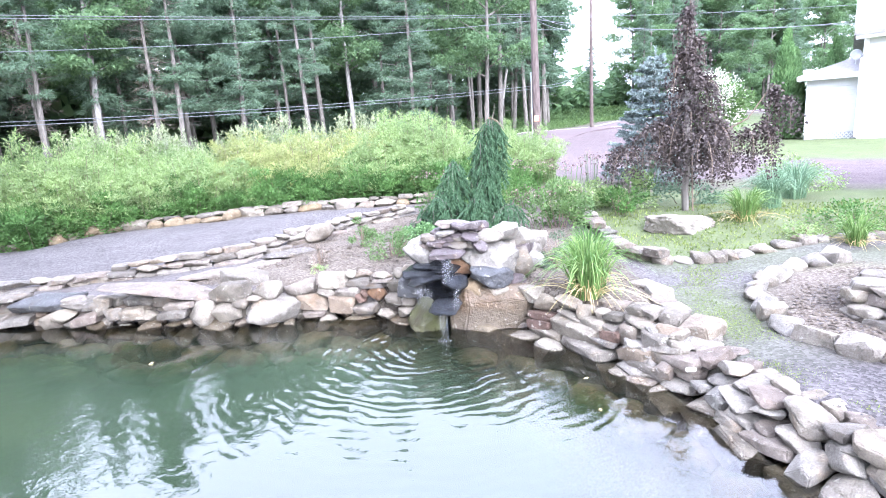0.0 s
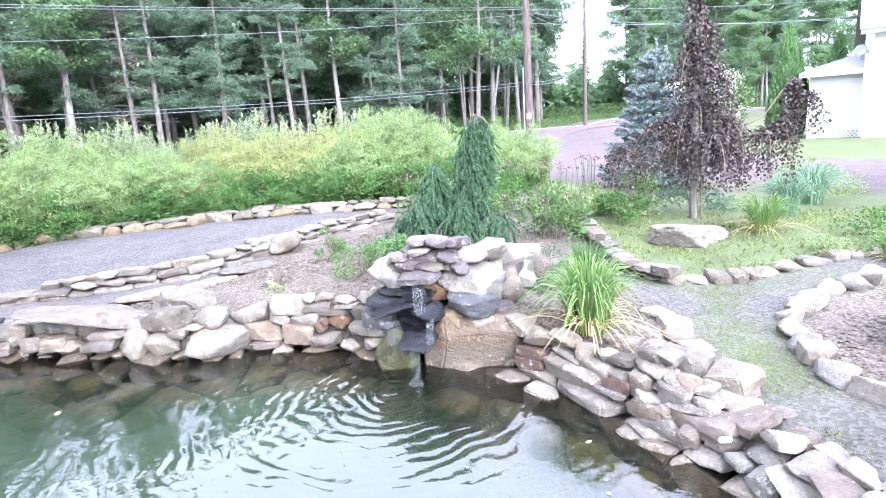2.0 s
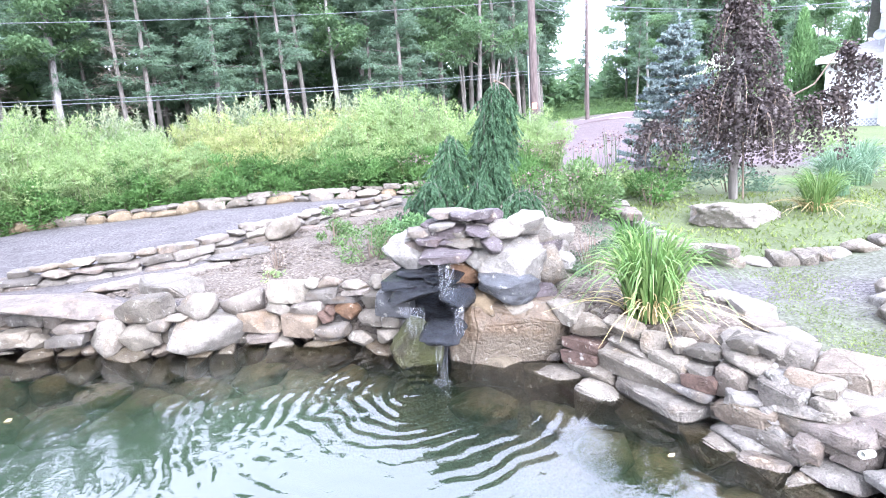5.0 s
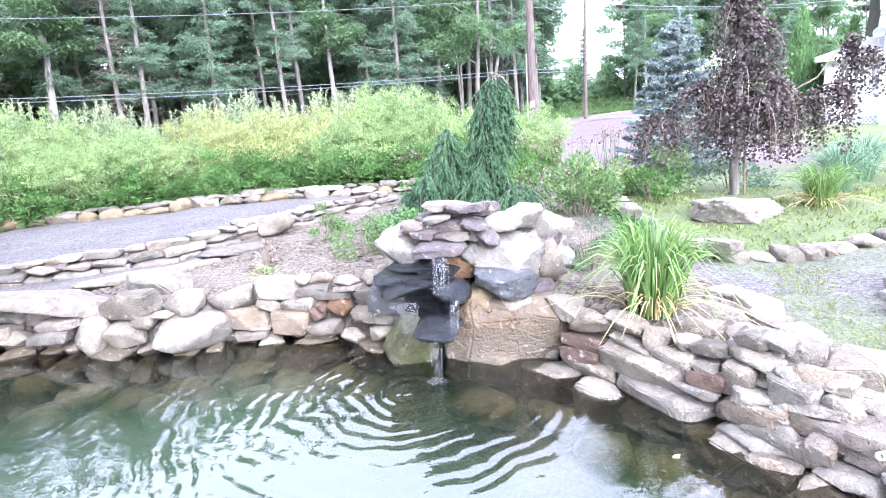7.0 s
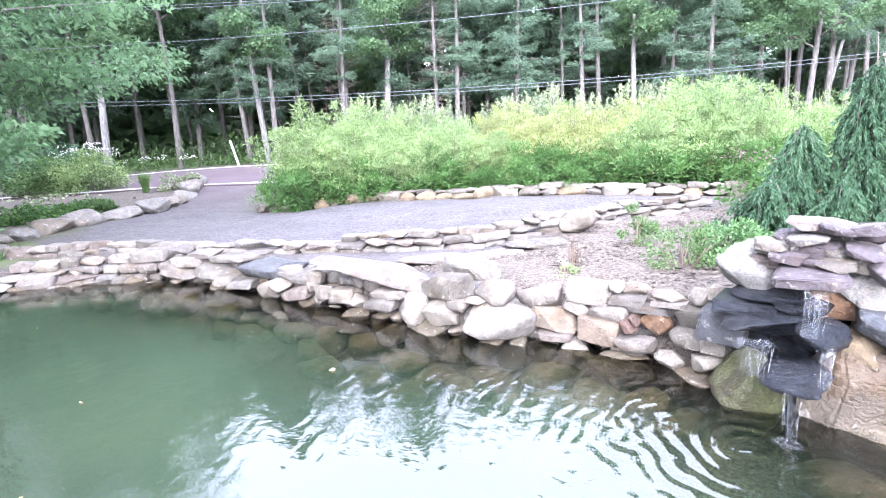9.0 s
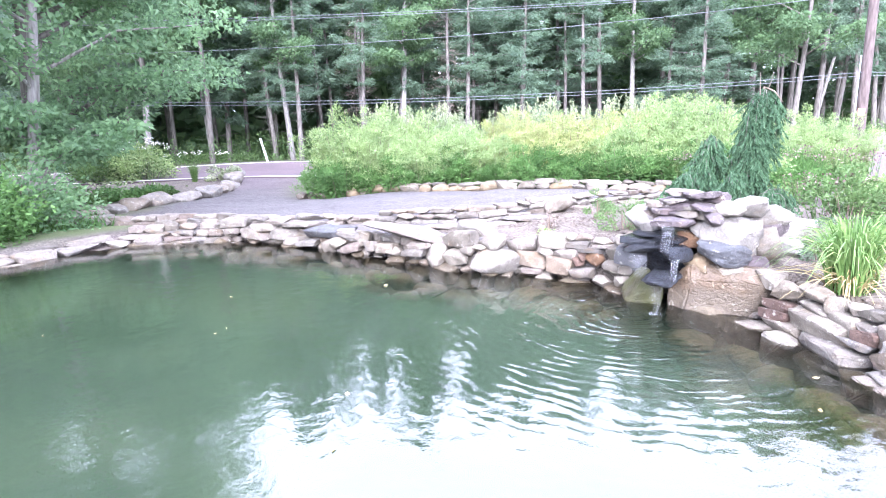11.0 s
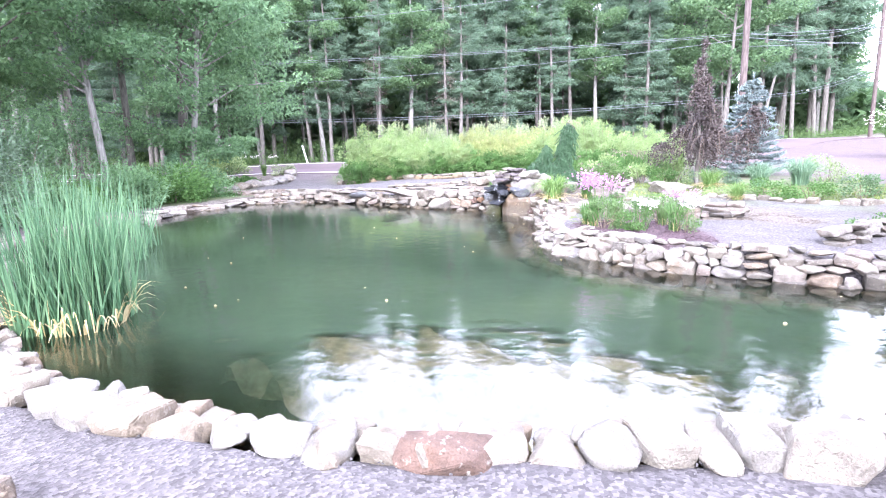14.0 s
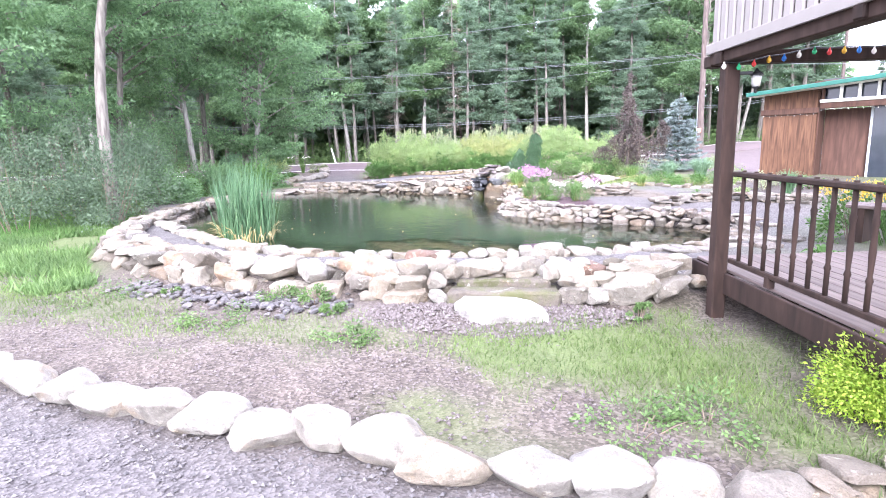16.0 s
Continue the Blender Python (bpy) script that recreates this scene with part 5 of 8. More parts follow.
lot_border = structure("lot_border", "row of large pale boulders along the gravel lot")
for k, (x, y, L) in enumerate(((2.9, -8.85, 0.55), (3.45, -8.6, 0.55), (3.98, -8.42, 0.58), (4.5, -8.26, 0.55), (4.95, -8.2, 0.5), (5.35, -8.05, 0.52), (5.72, -7.88, 0.5), (6.18, -7.8, 0.5), (6.47, -7.62, 0.42), (6.86, -7.47, 0.47), (7.3, -7.46, 0.52), (7.71, -7.26, 0.46), (8.06, -7.1, 0.4), (8.36, -6.93, 0.36))):
    put_stone(lot_border, LOT_STONES[k % 7], x - 0.06, y + 0.14, gz(x, y) + 0.08, L * 1.04, 0.34 + 0.06 * math.sin(k * 2.3), 0.23 + 0.03 * math.sin(k * 1.7), 3 * math.sin(k), 4 * math.cos(k * 3), 22 + 14 * math.sin(k * 2.1))
for k in range(2):
    course(lot_border, [(8.52, -6.85), (8.64, -6.6), (8.84, -6.35), (9.04, -6.1), (9.7, -6.0)], lambda x, y: gz(x, y) - 0.05 + 0.07 * k, (0.07, 0.11), (0.16, 0.34), (0.2, 0.3), (ROUND, WETROW, BLOCK), 0.05 * k, wander=0.05, tilt=10)

# ---- the waterfall ----
fall = tagged(empty("waterfall", -1.1, 5.5, 0.0), "stacked boulder waterfall with wet dark ledges spilling into the pond", "waterfall")


def fall_stone(x, y, z, L, h, tilt, material, kind, seed, deep, name="boulder", label=""):
    ob = put_stone(fall, hero(material, kind, seed), x + 1.1, y - 5.5 + deep * 0.25, z, L * 1.08, deep, h * 1.1, RNG.uniform(-4, 4), tilt, RNG.uniform(-6, 6), name)
    if label:
        ob["label"] = label


fall_stone(-0.83, 5.5, 0.08, 0.86, 0.64, 4, M_BOULDER, "block", 66, 0.7, label="broad brown boulder with a cracked face")
fall_stone(-1.46, 5.45, 0.03, 0.4, 0.5, 0, M_MOSSY, "crag", 22, 0.55, label="wet moss-covered boulder")
fall_stone(-1.22, 5.16, 0.29, 0.3, 0.1, 3, M_WET, "crag", 23, 0.42, "spill_ledge", "wet black spill ledge")
fall_stone(-1.5, 5.42, 0.56, 0.3, 0.07, 4, M_WET, "flat", 53, 0.4, "spill_ledge", "wet black spill ledge")
fall_stone(-1.22, 5.44, 0.6, 0.26, 0.05, 5, M_WET, "flat", 54, 0.34, "spill_ledge", "wet black spill ledge")
fall_stone(-1.38, 5.48, 0.63, 0.34, 0.05, -3, M_WET, "flat", 55, 0.3, "spill_ledge", "wet black spill ledge")
fall_stone(-1.36, 5.3, 0.52, 0.44, 0.1, -9, M_WET, "crag", 24, 0.42, "spill_ledge", "wet black spill ledge")
fall_stone(-1.6, 5.55, 0.4, 0.26, 0.22, 0, M_BLUE, "block", 25, 0.4)
fall_stone(-1.12, 5.28, 0.51, 0.24, 0.13, 20, M_WET, "crag", 26, 0.36, "spill_ledge", "wet black spill ledge")
fall_stone(-0.97, 5.42, 0.41, 0.25, 0.15, 0, M_TAN, "round", 27, 0.34)
fall_stone(-0.77, 5.45, 0.36, 0.28, 0.15, 8, M_STONE, "round", 28, 0.36)
fall_stone(-0.78, 5.42, 0.51, 0.41, 0.19, 7, M_BLUE, "crag", 29, 0.4)
fall_stone(-0.8, 5.52, 0.65, 0.54, 0.3, 8, M_LIGHT, "crag", 56, 0.46, label="pale angular boulder")
fall_stone(-1.45, 5.6, 0.72, 0.4, 0.3, 0, M_LIGHT, "crag", 31, 0.42)
fall_stone(-1.19, 5.34, 0.78, 0.33, 0.06, 0, M_PURPLE, "flat", 32, 0.42, "spill_ledge", "thin purplish spill slab")
fall_stone(-1.32, 5.62, 0.58, 0.36, 0.18, 0, M_MOSSY, "block", 33, 0.3)
fall_stone(-1.06, 5.6, 0.58, 0.28, 0.16, 0, M_ORANGE, "block", 34, 0.3, label="rust-stained wet stone")
fall_stone(-1.27, 5.75, 0.31, 0.62, 0.3, 0, M_WET, "block", 35, 0.4)
FALL_TOP = [(-1.2, 5.5, 0.82, 0.18, 0.04, 0), (-1.35, 5.6, 0.87, 0.21, 0.06, 0), (-1.19, 5.6, 0.87, 0.23, 0.08, 0), (-1.02, 5.58, 0.84, 0.26, 0.1, 5), (-1.28, 5.72, 0.9, 0.2, 0.08, 0), (-1.07, 5.8, 0.94, 0.25, 0.1, 12), (-0.92, 5.8, 0.94, 0.2, 0.1, 0),
            (-0.97, 5.7, 0.88, 0.12, 0.06, 0), (-0.89, 5.5, 0.79, 0.15, 0.1, 15), (-1.4, 5.6, 0.8, 0.23, 0.07, 0), (-0.47, 5.95, 0.68, 0.21, 0.13, 0), (-0.6, 5.85, 0.71, 0.11, 0.09, 0), (-0.56, 5.6, 0.4, 0.2, 0.13, 0), (-0.55, 5.7, 0.52, 0.13, 0.25, 0)]
FALL_TOP += [(-1.3, 5.48, 0.85, 0.17, 0.04, 4), (-1.1, 5.46, 0.83, 0.16, 0.045, -6), (-0.98, 5.5, 0.89, 0.15, 0.05, 8), (-1.22, 5.55, 0.93, 0.17, 0.04, -5), (-1.1, 5.62, 0.985, 0.16, 0.045, 6), (-1.4, 5.52, 0.9, 0.13, 0.045, 0), (-0.95, 5.62, 0.99, 0.14, 0.05, -8), (-1.25, 5.68, 1.0, 0.14, 0.04, 3)]
for k, (x, y, z, L, h, t_) in enumerate(FALL_TOP):
    fall_stone(x, y, z, L * 1.1, h * 1.15, t_, (M_PURPLE, M_FLAT, M_PURPLE, M_STONE)[k % 4], "flat" if L > 2 * h else "round", 40 + k % 6, 0.26, "stone")
fall_stone(-0.79, 5.65, 0.87, 0.26, 0.17, 14, M_LIGHT, "crag", 46, 0.3)
fall_stone(-0.65, 5.75, 0.87, 0.3, 0.19, -8, M_LIGHT, "crag", 57, 0.34)
fall_stone(-0.5, 6.0, 0.78, 0.34, 0.2, -14, M_LIGHT, "crag", 61, 0.36)
fall_stone(-0.44, 6.95, 0.5, 0.5, 0.3, 8, M_LIGHT, "crag", 63, 0.4)
fall_stone(-0.42, 6.55, 0.46, 0.34, 0.26, -6, M_PALE, "crag", 64, 0.34)
fall_stone(-0.36, 6.25, 0.42, 0.28, 0.22, 10, M_LIGHT, "crag", 65, 0.3)
fall_stone(-1.16, 5.85, 0.73, 0.56, 0.14, 0, M_STONE, "block", 49, 0.3)
fall_stone(-0.98, 6.05, 0.6, 0.8, 0.45, 0, M_STONE, "block", 50, 0.5)
fall_stone(-0.5, 5.75, 0.55, 0.3, 0.3, 0, M_STONE, "round", 51, 0.4)


def mat_falling(name, edge, most):
    m, n, l, p = nodes_of(name)
    n.remove(p)
    a = n.new("ShaderNodeBsdfTransparent")
    d = n.new("ShaderNodeBsdfDiffuse")
    d.inputs[0].default_value = (0.7, 0.72, 0.75, 1)
    g = n.new("ShaderNodeBsdfGlossy")
    g.inputs["Roughness"].default_value = 0.12
    t = n.new("ShaderNodeTexCoord")
    mp = n.new("ShaderNodeMapping")
    mp.inputs["Scale"].default_value = (140, 140, 6)
    x = n.new("ShaderNodeTexNoise")
    l.new(t.outputs["Object"], mp.inputs[0])
    l.new(mp.outputs[0], x.inputs["Vector"])
    r = ramp_of(n, ((edge, (0.0, 0.0, 0.0)), (edge + 0.2, (most, most, most))))
    l.new(x.outputs[0], r.inputs[0])
    m1, m2 = n.new("ShaderNodeMixShader"), n.new("ShaderNodeMixShader")
    m1.inputs[0].default_value = 0.5
    l.new(d.outputs[0], m1.inputs[1])
    l.new(g.outputs[0], m1.inputs[2])
    l.new(r.outputs[0], m2.inputs[0])
    l.new(a.outputs[0], m2.inputs[1])
    l.new(m1.outputs[0], m2.inputs[2])
    l.new(m2.outputs[0], n["Material Output"].inputs[0])
    return m


M_FALLING, M_THREAD = mat_falling("falling_water", 0.5, 0.26), mat_falling("falling_water_thread", 0.35, 0.4)


def sheet(x, y, top, bottom, width, out, seed):
    """A thin curtain of falling water: a wavering film, a few fine threads and drops."""
    b = bmesh.new()
    rng = random.Random(seed)
    rows = []
    for i in range(9):
        t = i / 8
        row = []
        for k in range(6):
            u = k / 5 - 0.5
            row.append(b.verts.new((x + u * width * (1 - 0.35 * t) + 0.006 * math.sin(4 * t + seed), y - out * math.sqrt(t) * (1 + 0.2 * math.sin(k * 2.1 + seed)) + 0.006 * math.sin(k * 1.9 + 3 * t), top + (bottom - top) * t)))
        rows.append(row)
    for p, q in zip(rows, rows[1:]):
        for k in range(5):
            if rng.random() < 0.88:
                b.faces.new((p[k], p[k + 1], q[k + 1], q[k])).smooth = True
    soft_part("water_sheet", b, M_FALLING, fall, "thin falling clear water").matrix_basis = pose(1.1, -5.5, 0)
    b = bmesh.new()
    for k in range(max(6, int(width * 70))):
        ox, ph = rng.uniform(-0.6, 0.6) * width, rng.uniform(0, 6)
        o = out * rng.uniform(0.6, 1.3)
        t0, t1 = rng.uniform(0, 0.3), rng.uniform(0.6, 1)
        pts = [(x + ox * (1 - 0.3 * t) + 0.003 * math.sin(ph + 5 * t), y - o * math.sqrt(t) - 0.004, top + (bottom - top) * t) for t in (t0 + (t1 - t0) * i / 5 for i in range(6))]
        tube(pts, [0.001 * rng.uniform(0.3, 1.2) for _ in pts], 4, b)
    for k in range(12):
        t = rng.random()
        bmesh.ops.create_icosphere(b, subdivisions=1, radius=rng.uniform(0.0015, 0.003), matrix=Matrix.Translation((x + rng.uniform(-0.7, 0.7) * width, y - out * rng.uniform(0.3, 2.0), top + (bottom - top) * t)))
    soft_part("water_threads", b, M_THREAD, fall, "white threads and drops of falling water").matrix_basis = pose(1.1, -5.5, 0)


sheet(-1.17, 5.14, 0.77, 0.55, 0.1, 0.05, 1)
sheet(-1.1, 5.16, 0.49, 0.3, 0.06, 0.05, 2)
sheet(-1.4, 5.12, 0.5, 0.31, 0.16, 0.03, 3)
sheet(-1.22, 5.1, 0.28, -0.01, 0.075, 0.03, 5)
b_ = bmesh.new()
bmesh.ops.create_icosphere(b_, subdivisions=3, radius=1)
for v in b_.verts:
    v.co = Vector((v.co.x * 0.06, v.co.y * 0.045, max(v.co.z, 0) * 0.022)) * (1 + 0.5 * noise.noise(v.co * 3))
part("splash", b_, M_FALLING, fall, "white foam where the water lands", pose(-0.12, -0.44, 0.0))

# the pale boulder on the island
bo = part("boulder", make_stone(933, "crag", 4), None)
bo.data.materials.append(M_LIGHT)
bo.matrix_basis = pose(1.7, 8.15, gz(1.7, 8.15) + 0.0, 0, 4, -6) @ Matrix.Diagonal((0.95, 0.7, 0.42, 1))
tagged(bo, "large pale grey boulder resting on sedum", "boulder")

# ---- the deck with its porch ----
DK, DU, DV = Vector((7.375, -3.115, 0)), Vector((0.62, -0.785, 0)), Vector((0.785, 0.62, 0))
DECK_TURN = math.degrees(math.atan2(DU.y, DU.x))
DECK_Z = 0.467


def on_deck(u, v, z):
    q = DK + DU * u + DV * v
    return pose(q.x, q.y, z, 0, 0, DECK_TURN)


deck = tagged(empty("deck"), "weathered plank deck with a dark fascia board", "deck")
for k in range(22):
    part("deck_board", box(5.08, 0.136, 0.03, 0.006), M_DECKBOARD, deck, m=on_deck(2.64, 0.05 + 0.142 * k, DECK_Z - 0.015))
part("fascia", box(5.08, 0.04, 0.2, 0.006), M_DARKWOOD, deck, "dark stained fascia", m=on_deck(2.64, -0.05, DECK_Z - 0.13))
part("end_fascia", box(0.04, 3.2, 0.2, 0.006), M_DARKWOOD, deck, m=on_deck(0.08, 1.55, DECK_Z - 0.13))
for u in (0.9, 2.6, 4.6):
    part("pier", box(0.12, 0.12, 0.5, 0.01), M_DARKWOOD, deck, m=on_deck(u, 0.5, DECK_Z - 0.5))

post = tagged(empty("porch_post"), "square dark-stained porch post standing on the ground before the deck", "post")
part("shaft", box(0.13, 0.13, 2.48, 0.012), M_DARKWOOD, post, m=on_deck(0.72, -0.1, -0.14 + 1.24))
bracket = part("lantern_bracket", box(0.03, 0.14, 0.03, 0.005), M_BLACK, post, m=on_deck(0.72, 0.03, 2.26))

railing = tagged(empty("deck_railing"), "dark wooden deck railing with turned spindles", "railing")
part("top_rail", box(3.4, 0.08, 0.045, 0.01), M_DARKWOOD, railing, m=on_deck(2.5, -0.03, 1.37))
part("bottom_rail", box(3.4, 0.05, 0.045, 0.008), M_DARKWOOD, railing, m=on_deck(2.5, -0.03, DECK_Z + 0.1))
spin = [(0.018, 0.0), (0.018, 0.2), (0.024, 0.22), (0.015, 0.25), (0.022, 0.4), (0.017, 0.55), (0.024, 0.6), (0.018, 0.62), (0.018, 0.84)]
spin_me = bpy.data.meshes.new("spindle")
sb_ = lathe(spin, 10)
sb_.to_mesh(spin_me)
sb_.free()
spin_me.materials.append(M_DARKWOOD)
for k in range(17):
    ob = new("spindle", spin_me)
    ob.parent = railing
    ob.matrix_basis = on_deck(0.95 + 0.195 * k, -0.03, DECK_Z + 0.1)
for u in (1.45, 3.2):
    part("block", box(0.07, 0.06, 0.1, 0.006), M_DARKWOOD, railing, m=on_deck(u, -0.03, DECK_Z + 0.05))

porch = tagged(empty("porch_roof"), "porch roof end with cream ribbed siding over dark beams", "porch roof")
part("front_beam", box(4.6, 0.14, 0.12, 0.01), M_DARKWOOD, porch, m=on_deck(2.75, -0.1, 2.42))
part("side_beam", box(0.14, 5.0, 0.11, 0.01), M_DARKWOOD, porch, m=on_deck(0.66, 2.3, 2.4))
part("beam_end", box(0.16, 0.14, 0.11, 0.01), M_DARKWOOD, porch, m=on_deck(0.42, -0.1, 2.4))
part("trim", box(4.6, 0.03, 0.09, 0.004), M_SIDING, porch, m=on_deck(2.75, -0.19, 2.5))
for k in range(30):
    part("siding_rib", box(0.105, 0.035, 1.5, 0.014), M_SIDING, porch, m=on_deck(0.58 + 0.135 * k, -0.17, 3.24))
part("backing", box(4.4, 0.02, 1.5, 0), M_SIDING, porch, m=on_deck(2.7, -0.14, 3.24))
part("roof", box(4.8, 5.4, 0.08, 0), M_SHINGLE, porch, m=on_deck(2.7, 2.4, 4.03))
part("ceiling_joist", box(0.1, 5.0, 0.14, 0.01), M_DARKWOOD, porch, m=on_deck(2.4, 2.3, 2.44))
part("back_beam", box(4.6, 0.12, 0.16, 0.01), M_DARKWOOD, porch, m=on_deck(2.75, 3.1, 2.44))
part("brace", box(0.08, 0.08, 0.5, 0.01), M_DARKWOOD, porch, m=on_deck(0.66, 1.6, 2.7))

lantern = tagged(empty("wall_lantern"), "small black porch lantern with frosted panes on the post", "lantern")
lm = on_deck(0.72, 0.14, 2.19) @ Matrix.Diagonal((0.72, 0.72, 0.72, 1))
lantern.matrix_basis = lm
part("base", lathe([(0.012, -0.15), (0.02, -0.12), (0.012, -0.1), (0.05, -0.08), (0.055, -0.07)], 8), M_BLACK, lantern)
part("pane", lathe([(0.045, -0.07), (0.062, 0.06)], 6), M_FROST, lantern, "frosted glass")
part("cap", lathe([(0.085, 0.06), (0.07, 0.09), (0.03, 0.12), (0.012, 0.15)], 8), M_BLACK, lantern)

lights = tagged(empty("string_lights"), "string of faded coloured bulbs hung along the porch beams", "string lights")
bulb_shape = [(0.009, 0.02), (0.009, 0.0), (0.021, -0.021), (0.024, -0.04), (0.014, -0.06), (0.003, -0.068)]
pts_ = []
for k in range(14):
    q = DK + DU * 0.81 + DV * (-0.2 + 0.13 * k)
    z_ = 2.335 + 0.105 * min(1, max(0, k - 1) / 5) - 0.012 * math.sin(k * 1.1) ** 2
    pts_.append((q.x, q.y, z_ + 0.012))
    part("bulb", lathe(bulb_shape, 8), BULBS[(4, 1, 0, 2, 3)[k % 5]], lights, m=pose(q.x, q.y, z_) @ Matrix.Diagonal((0.85, 0.85, 0.72, 1)))
part("cord", tube(pts_, [0.006] * len(pts_), 5), M_BLACK, lights)
# ---- the shed ----
shed = tagged(empty("shed"), "brown plywood shed with a green metal roof and open front", "shed")
SX, SY, SZ, SS = 6.1, 8.4, 0.48, 1.055
shed.matrix_basis = pose(SX, SY, SZ, 0, 0, -10) @ Matrix.Diagonal((SS, SS, SS, 1)) @ Matrix.Translation((-SX, -SY, -SZ))
for k in range(2):
    part("wall_panel", box(0.6, 0.08, 2.2, 0.004), M_SHEDWOOD, shed, "weathered orange-brown plywood", m=pose(SX + 0.3 + 0.603 * k, SY, SZ + 1.1))
part("side_wall", box(0.08, 2.0, 2.2, 0.004), M_SHEDWOOD, shed, m=pose(SX + 0.03, SY + 1.05, SZ + 1.1))
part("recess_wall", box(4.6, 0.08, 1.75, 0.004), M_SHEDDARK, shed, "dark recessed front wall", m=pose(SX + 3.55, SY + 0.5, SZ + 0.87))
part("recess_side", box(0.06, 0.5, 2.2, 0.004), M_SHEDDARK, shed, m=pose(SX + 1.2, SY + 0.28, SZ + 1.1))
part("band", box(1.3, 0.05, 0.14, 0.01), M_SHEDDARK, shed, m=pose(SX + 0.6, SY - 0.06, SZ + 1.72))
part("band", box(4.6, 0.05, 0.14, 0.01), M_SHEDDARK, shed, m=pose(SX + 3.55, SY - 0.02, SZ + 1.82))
part("sill", box(4.6, 0.1, 0.07, 0.01), M_WHITE, shed, "white painted sill", m=pose(SX + 3.55, SY - 0.02, SZ + 1.93))
part("transom_back", box(4.6, 0.04, 0.5, 0.0), M_DARKGLASS, shed, "dark transom opening", m=pose(SX + 3.55, SY + 0.12, SZ + 2.2))
for k in range(11):
    part("transom_post", box(0.06, 0.06, 0.46, 0.005), M_WHITE if k else M_SHEDDARK, shed, "white transom divider" if k else "", m=pose(SX + 1.3 + 0.36 * k, SY, SZ + 2.17))
part("header", box(5.0, 0.06, 0.14, 0.005), M_SHEDDARK, shed, m=pose(SX + 3.6, SY, SZ + 2.42, 0, -2, 0))
ang = math.degrees(math.atan2(0.42, 6.0))
part("roof", box(6.4, 2.7, 0.05, 0.01), M_GREENMETAL, shed, "green metal roof", m=pose(SX + 2.9, SY + 0.85, SZ + 2.42, 0, -ang, 0))
for k in range(16):
    part("roof_seam", box(0.03, 2.7, 0.03, 0.005), M_GREENMETAL, shed, m=pose(SX - 0.2 + 0.41 * k, SY + 0.85, SZ + 2.22 + 0.0287 * k, 0, -ang, 0))
part("roof_edge", box(6.4, 0.03, 0.1, 0.01), M_GREENMETAL, shed, m=pose(SX + 2.9, SY - 0.5, SZ + 2.4, 0, -ang, 0))
part("soffit", box(6.3, 0.5, 0.03, 0.0), M_WHITE, shed, m=pose(SX + 2.9, SY - 0.22, SZ + 2.36, 0, -ang, 0))
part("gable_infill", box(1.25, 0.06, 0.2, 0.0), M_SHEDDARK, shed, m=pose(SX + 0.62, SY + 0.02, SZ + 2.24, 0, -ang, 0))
door = part("door", box(0.95, 0.05, 1.8, 0.01), M_DARKGLASS, shed, "dark glazed door", m=pose(SX + 2.7, SY + 0.44, SZ + 0.9))
for sx_, w_, h_, z_ in ((-0.48, 0.05, 1.85, 0), (0.48, 0.05, 1.85, 0), (0, 1.0, 0.05, 0.92)):
    part("door_frame", box(w_, 0.07, h_, 0.006), M_GREYMETAL, door, "pale metal frame", m=pose(sx_, -0.02, z_))
pts_ = []
fairy = tagged(empty("fairy_lights"), "string of tiny clear bulbs under the shed band", "fairy lights")
fairy.matrix_basis = shed.matrix_basis.copy()
for k in range(34):
    x_ = SX + 0.03 + 0.14 * k
    z_ = SZ + (1.64 if k < 9 else 1.74) - 0.02 * (k % 2)
    y_ = SY - (0.1 if k < 9 else 0.06)
    pts_.append((x_, y_, z_))
    part("bulb", lathe([(0.004, 0.006), (0.007, 0), (0.008, -0.009), (0.003, -0.018)], 6), BULBS[4], fairy, m=pose(x_, y_, z_))
part("cord", tube(pts_, [0.004] * len(pts_), 4), M_BLACK, fairy)

# ---- the house ----
house = tagged(empty("house"), "white clapboard house with a grey lean-to roof and lattice skirting", "house")
HX, HY, HZ = 10.0, 22.6, 0.62
HT = -28
hm = pose(HX, HY, HZ, 0, 0, HT)


def at_house(x, y, z, ry=0.0, rx=0.0):
    return hm @ pose(x, y, z, rx, ry, 0)


def hull_of(points):
    b = bmesh.new()
    for p in points:
        b.verts.new(p)
    bmesh.ops.convex_hull(b, input=b.verts[:])
    return b


part("low_wall", box(1.6, 3.0, 2.0, 0.01), M_HOUSE, house, m=at_house(0.8, 1.5, 1.25))
for k in range(12):
    part("clapboard", box(1.64, 0.03, 0.15, 0.006), M_HOUSE, house, m=at_house(0.8, -0.01, 0.38 + 0.155 * k, 0, 6))
    part("clapboard", box(0.03, 3.0, 0.15, 0.006), M_HOUSE, house, m=at_house(-0.01, 1.5, 0.38 + 0.155 * k, 6))
part("skirting", box(1.6, 0.04, 0.34, 0.0), M_LATTICE, house, "grey lattice skirting", m=at_house(0.8, 0.02, 0.1))
for k in range(13):
    for a_ in (-42, 42):
        part("lattice_slat", box(0.03, 0.012, 0.42, 0.002), M_HOUSE, house, m=at_house(0.1 + 0.117 * k, -0.012 - 0.004 * (a_ > 0), 0.1, a_))
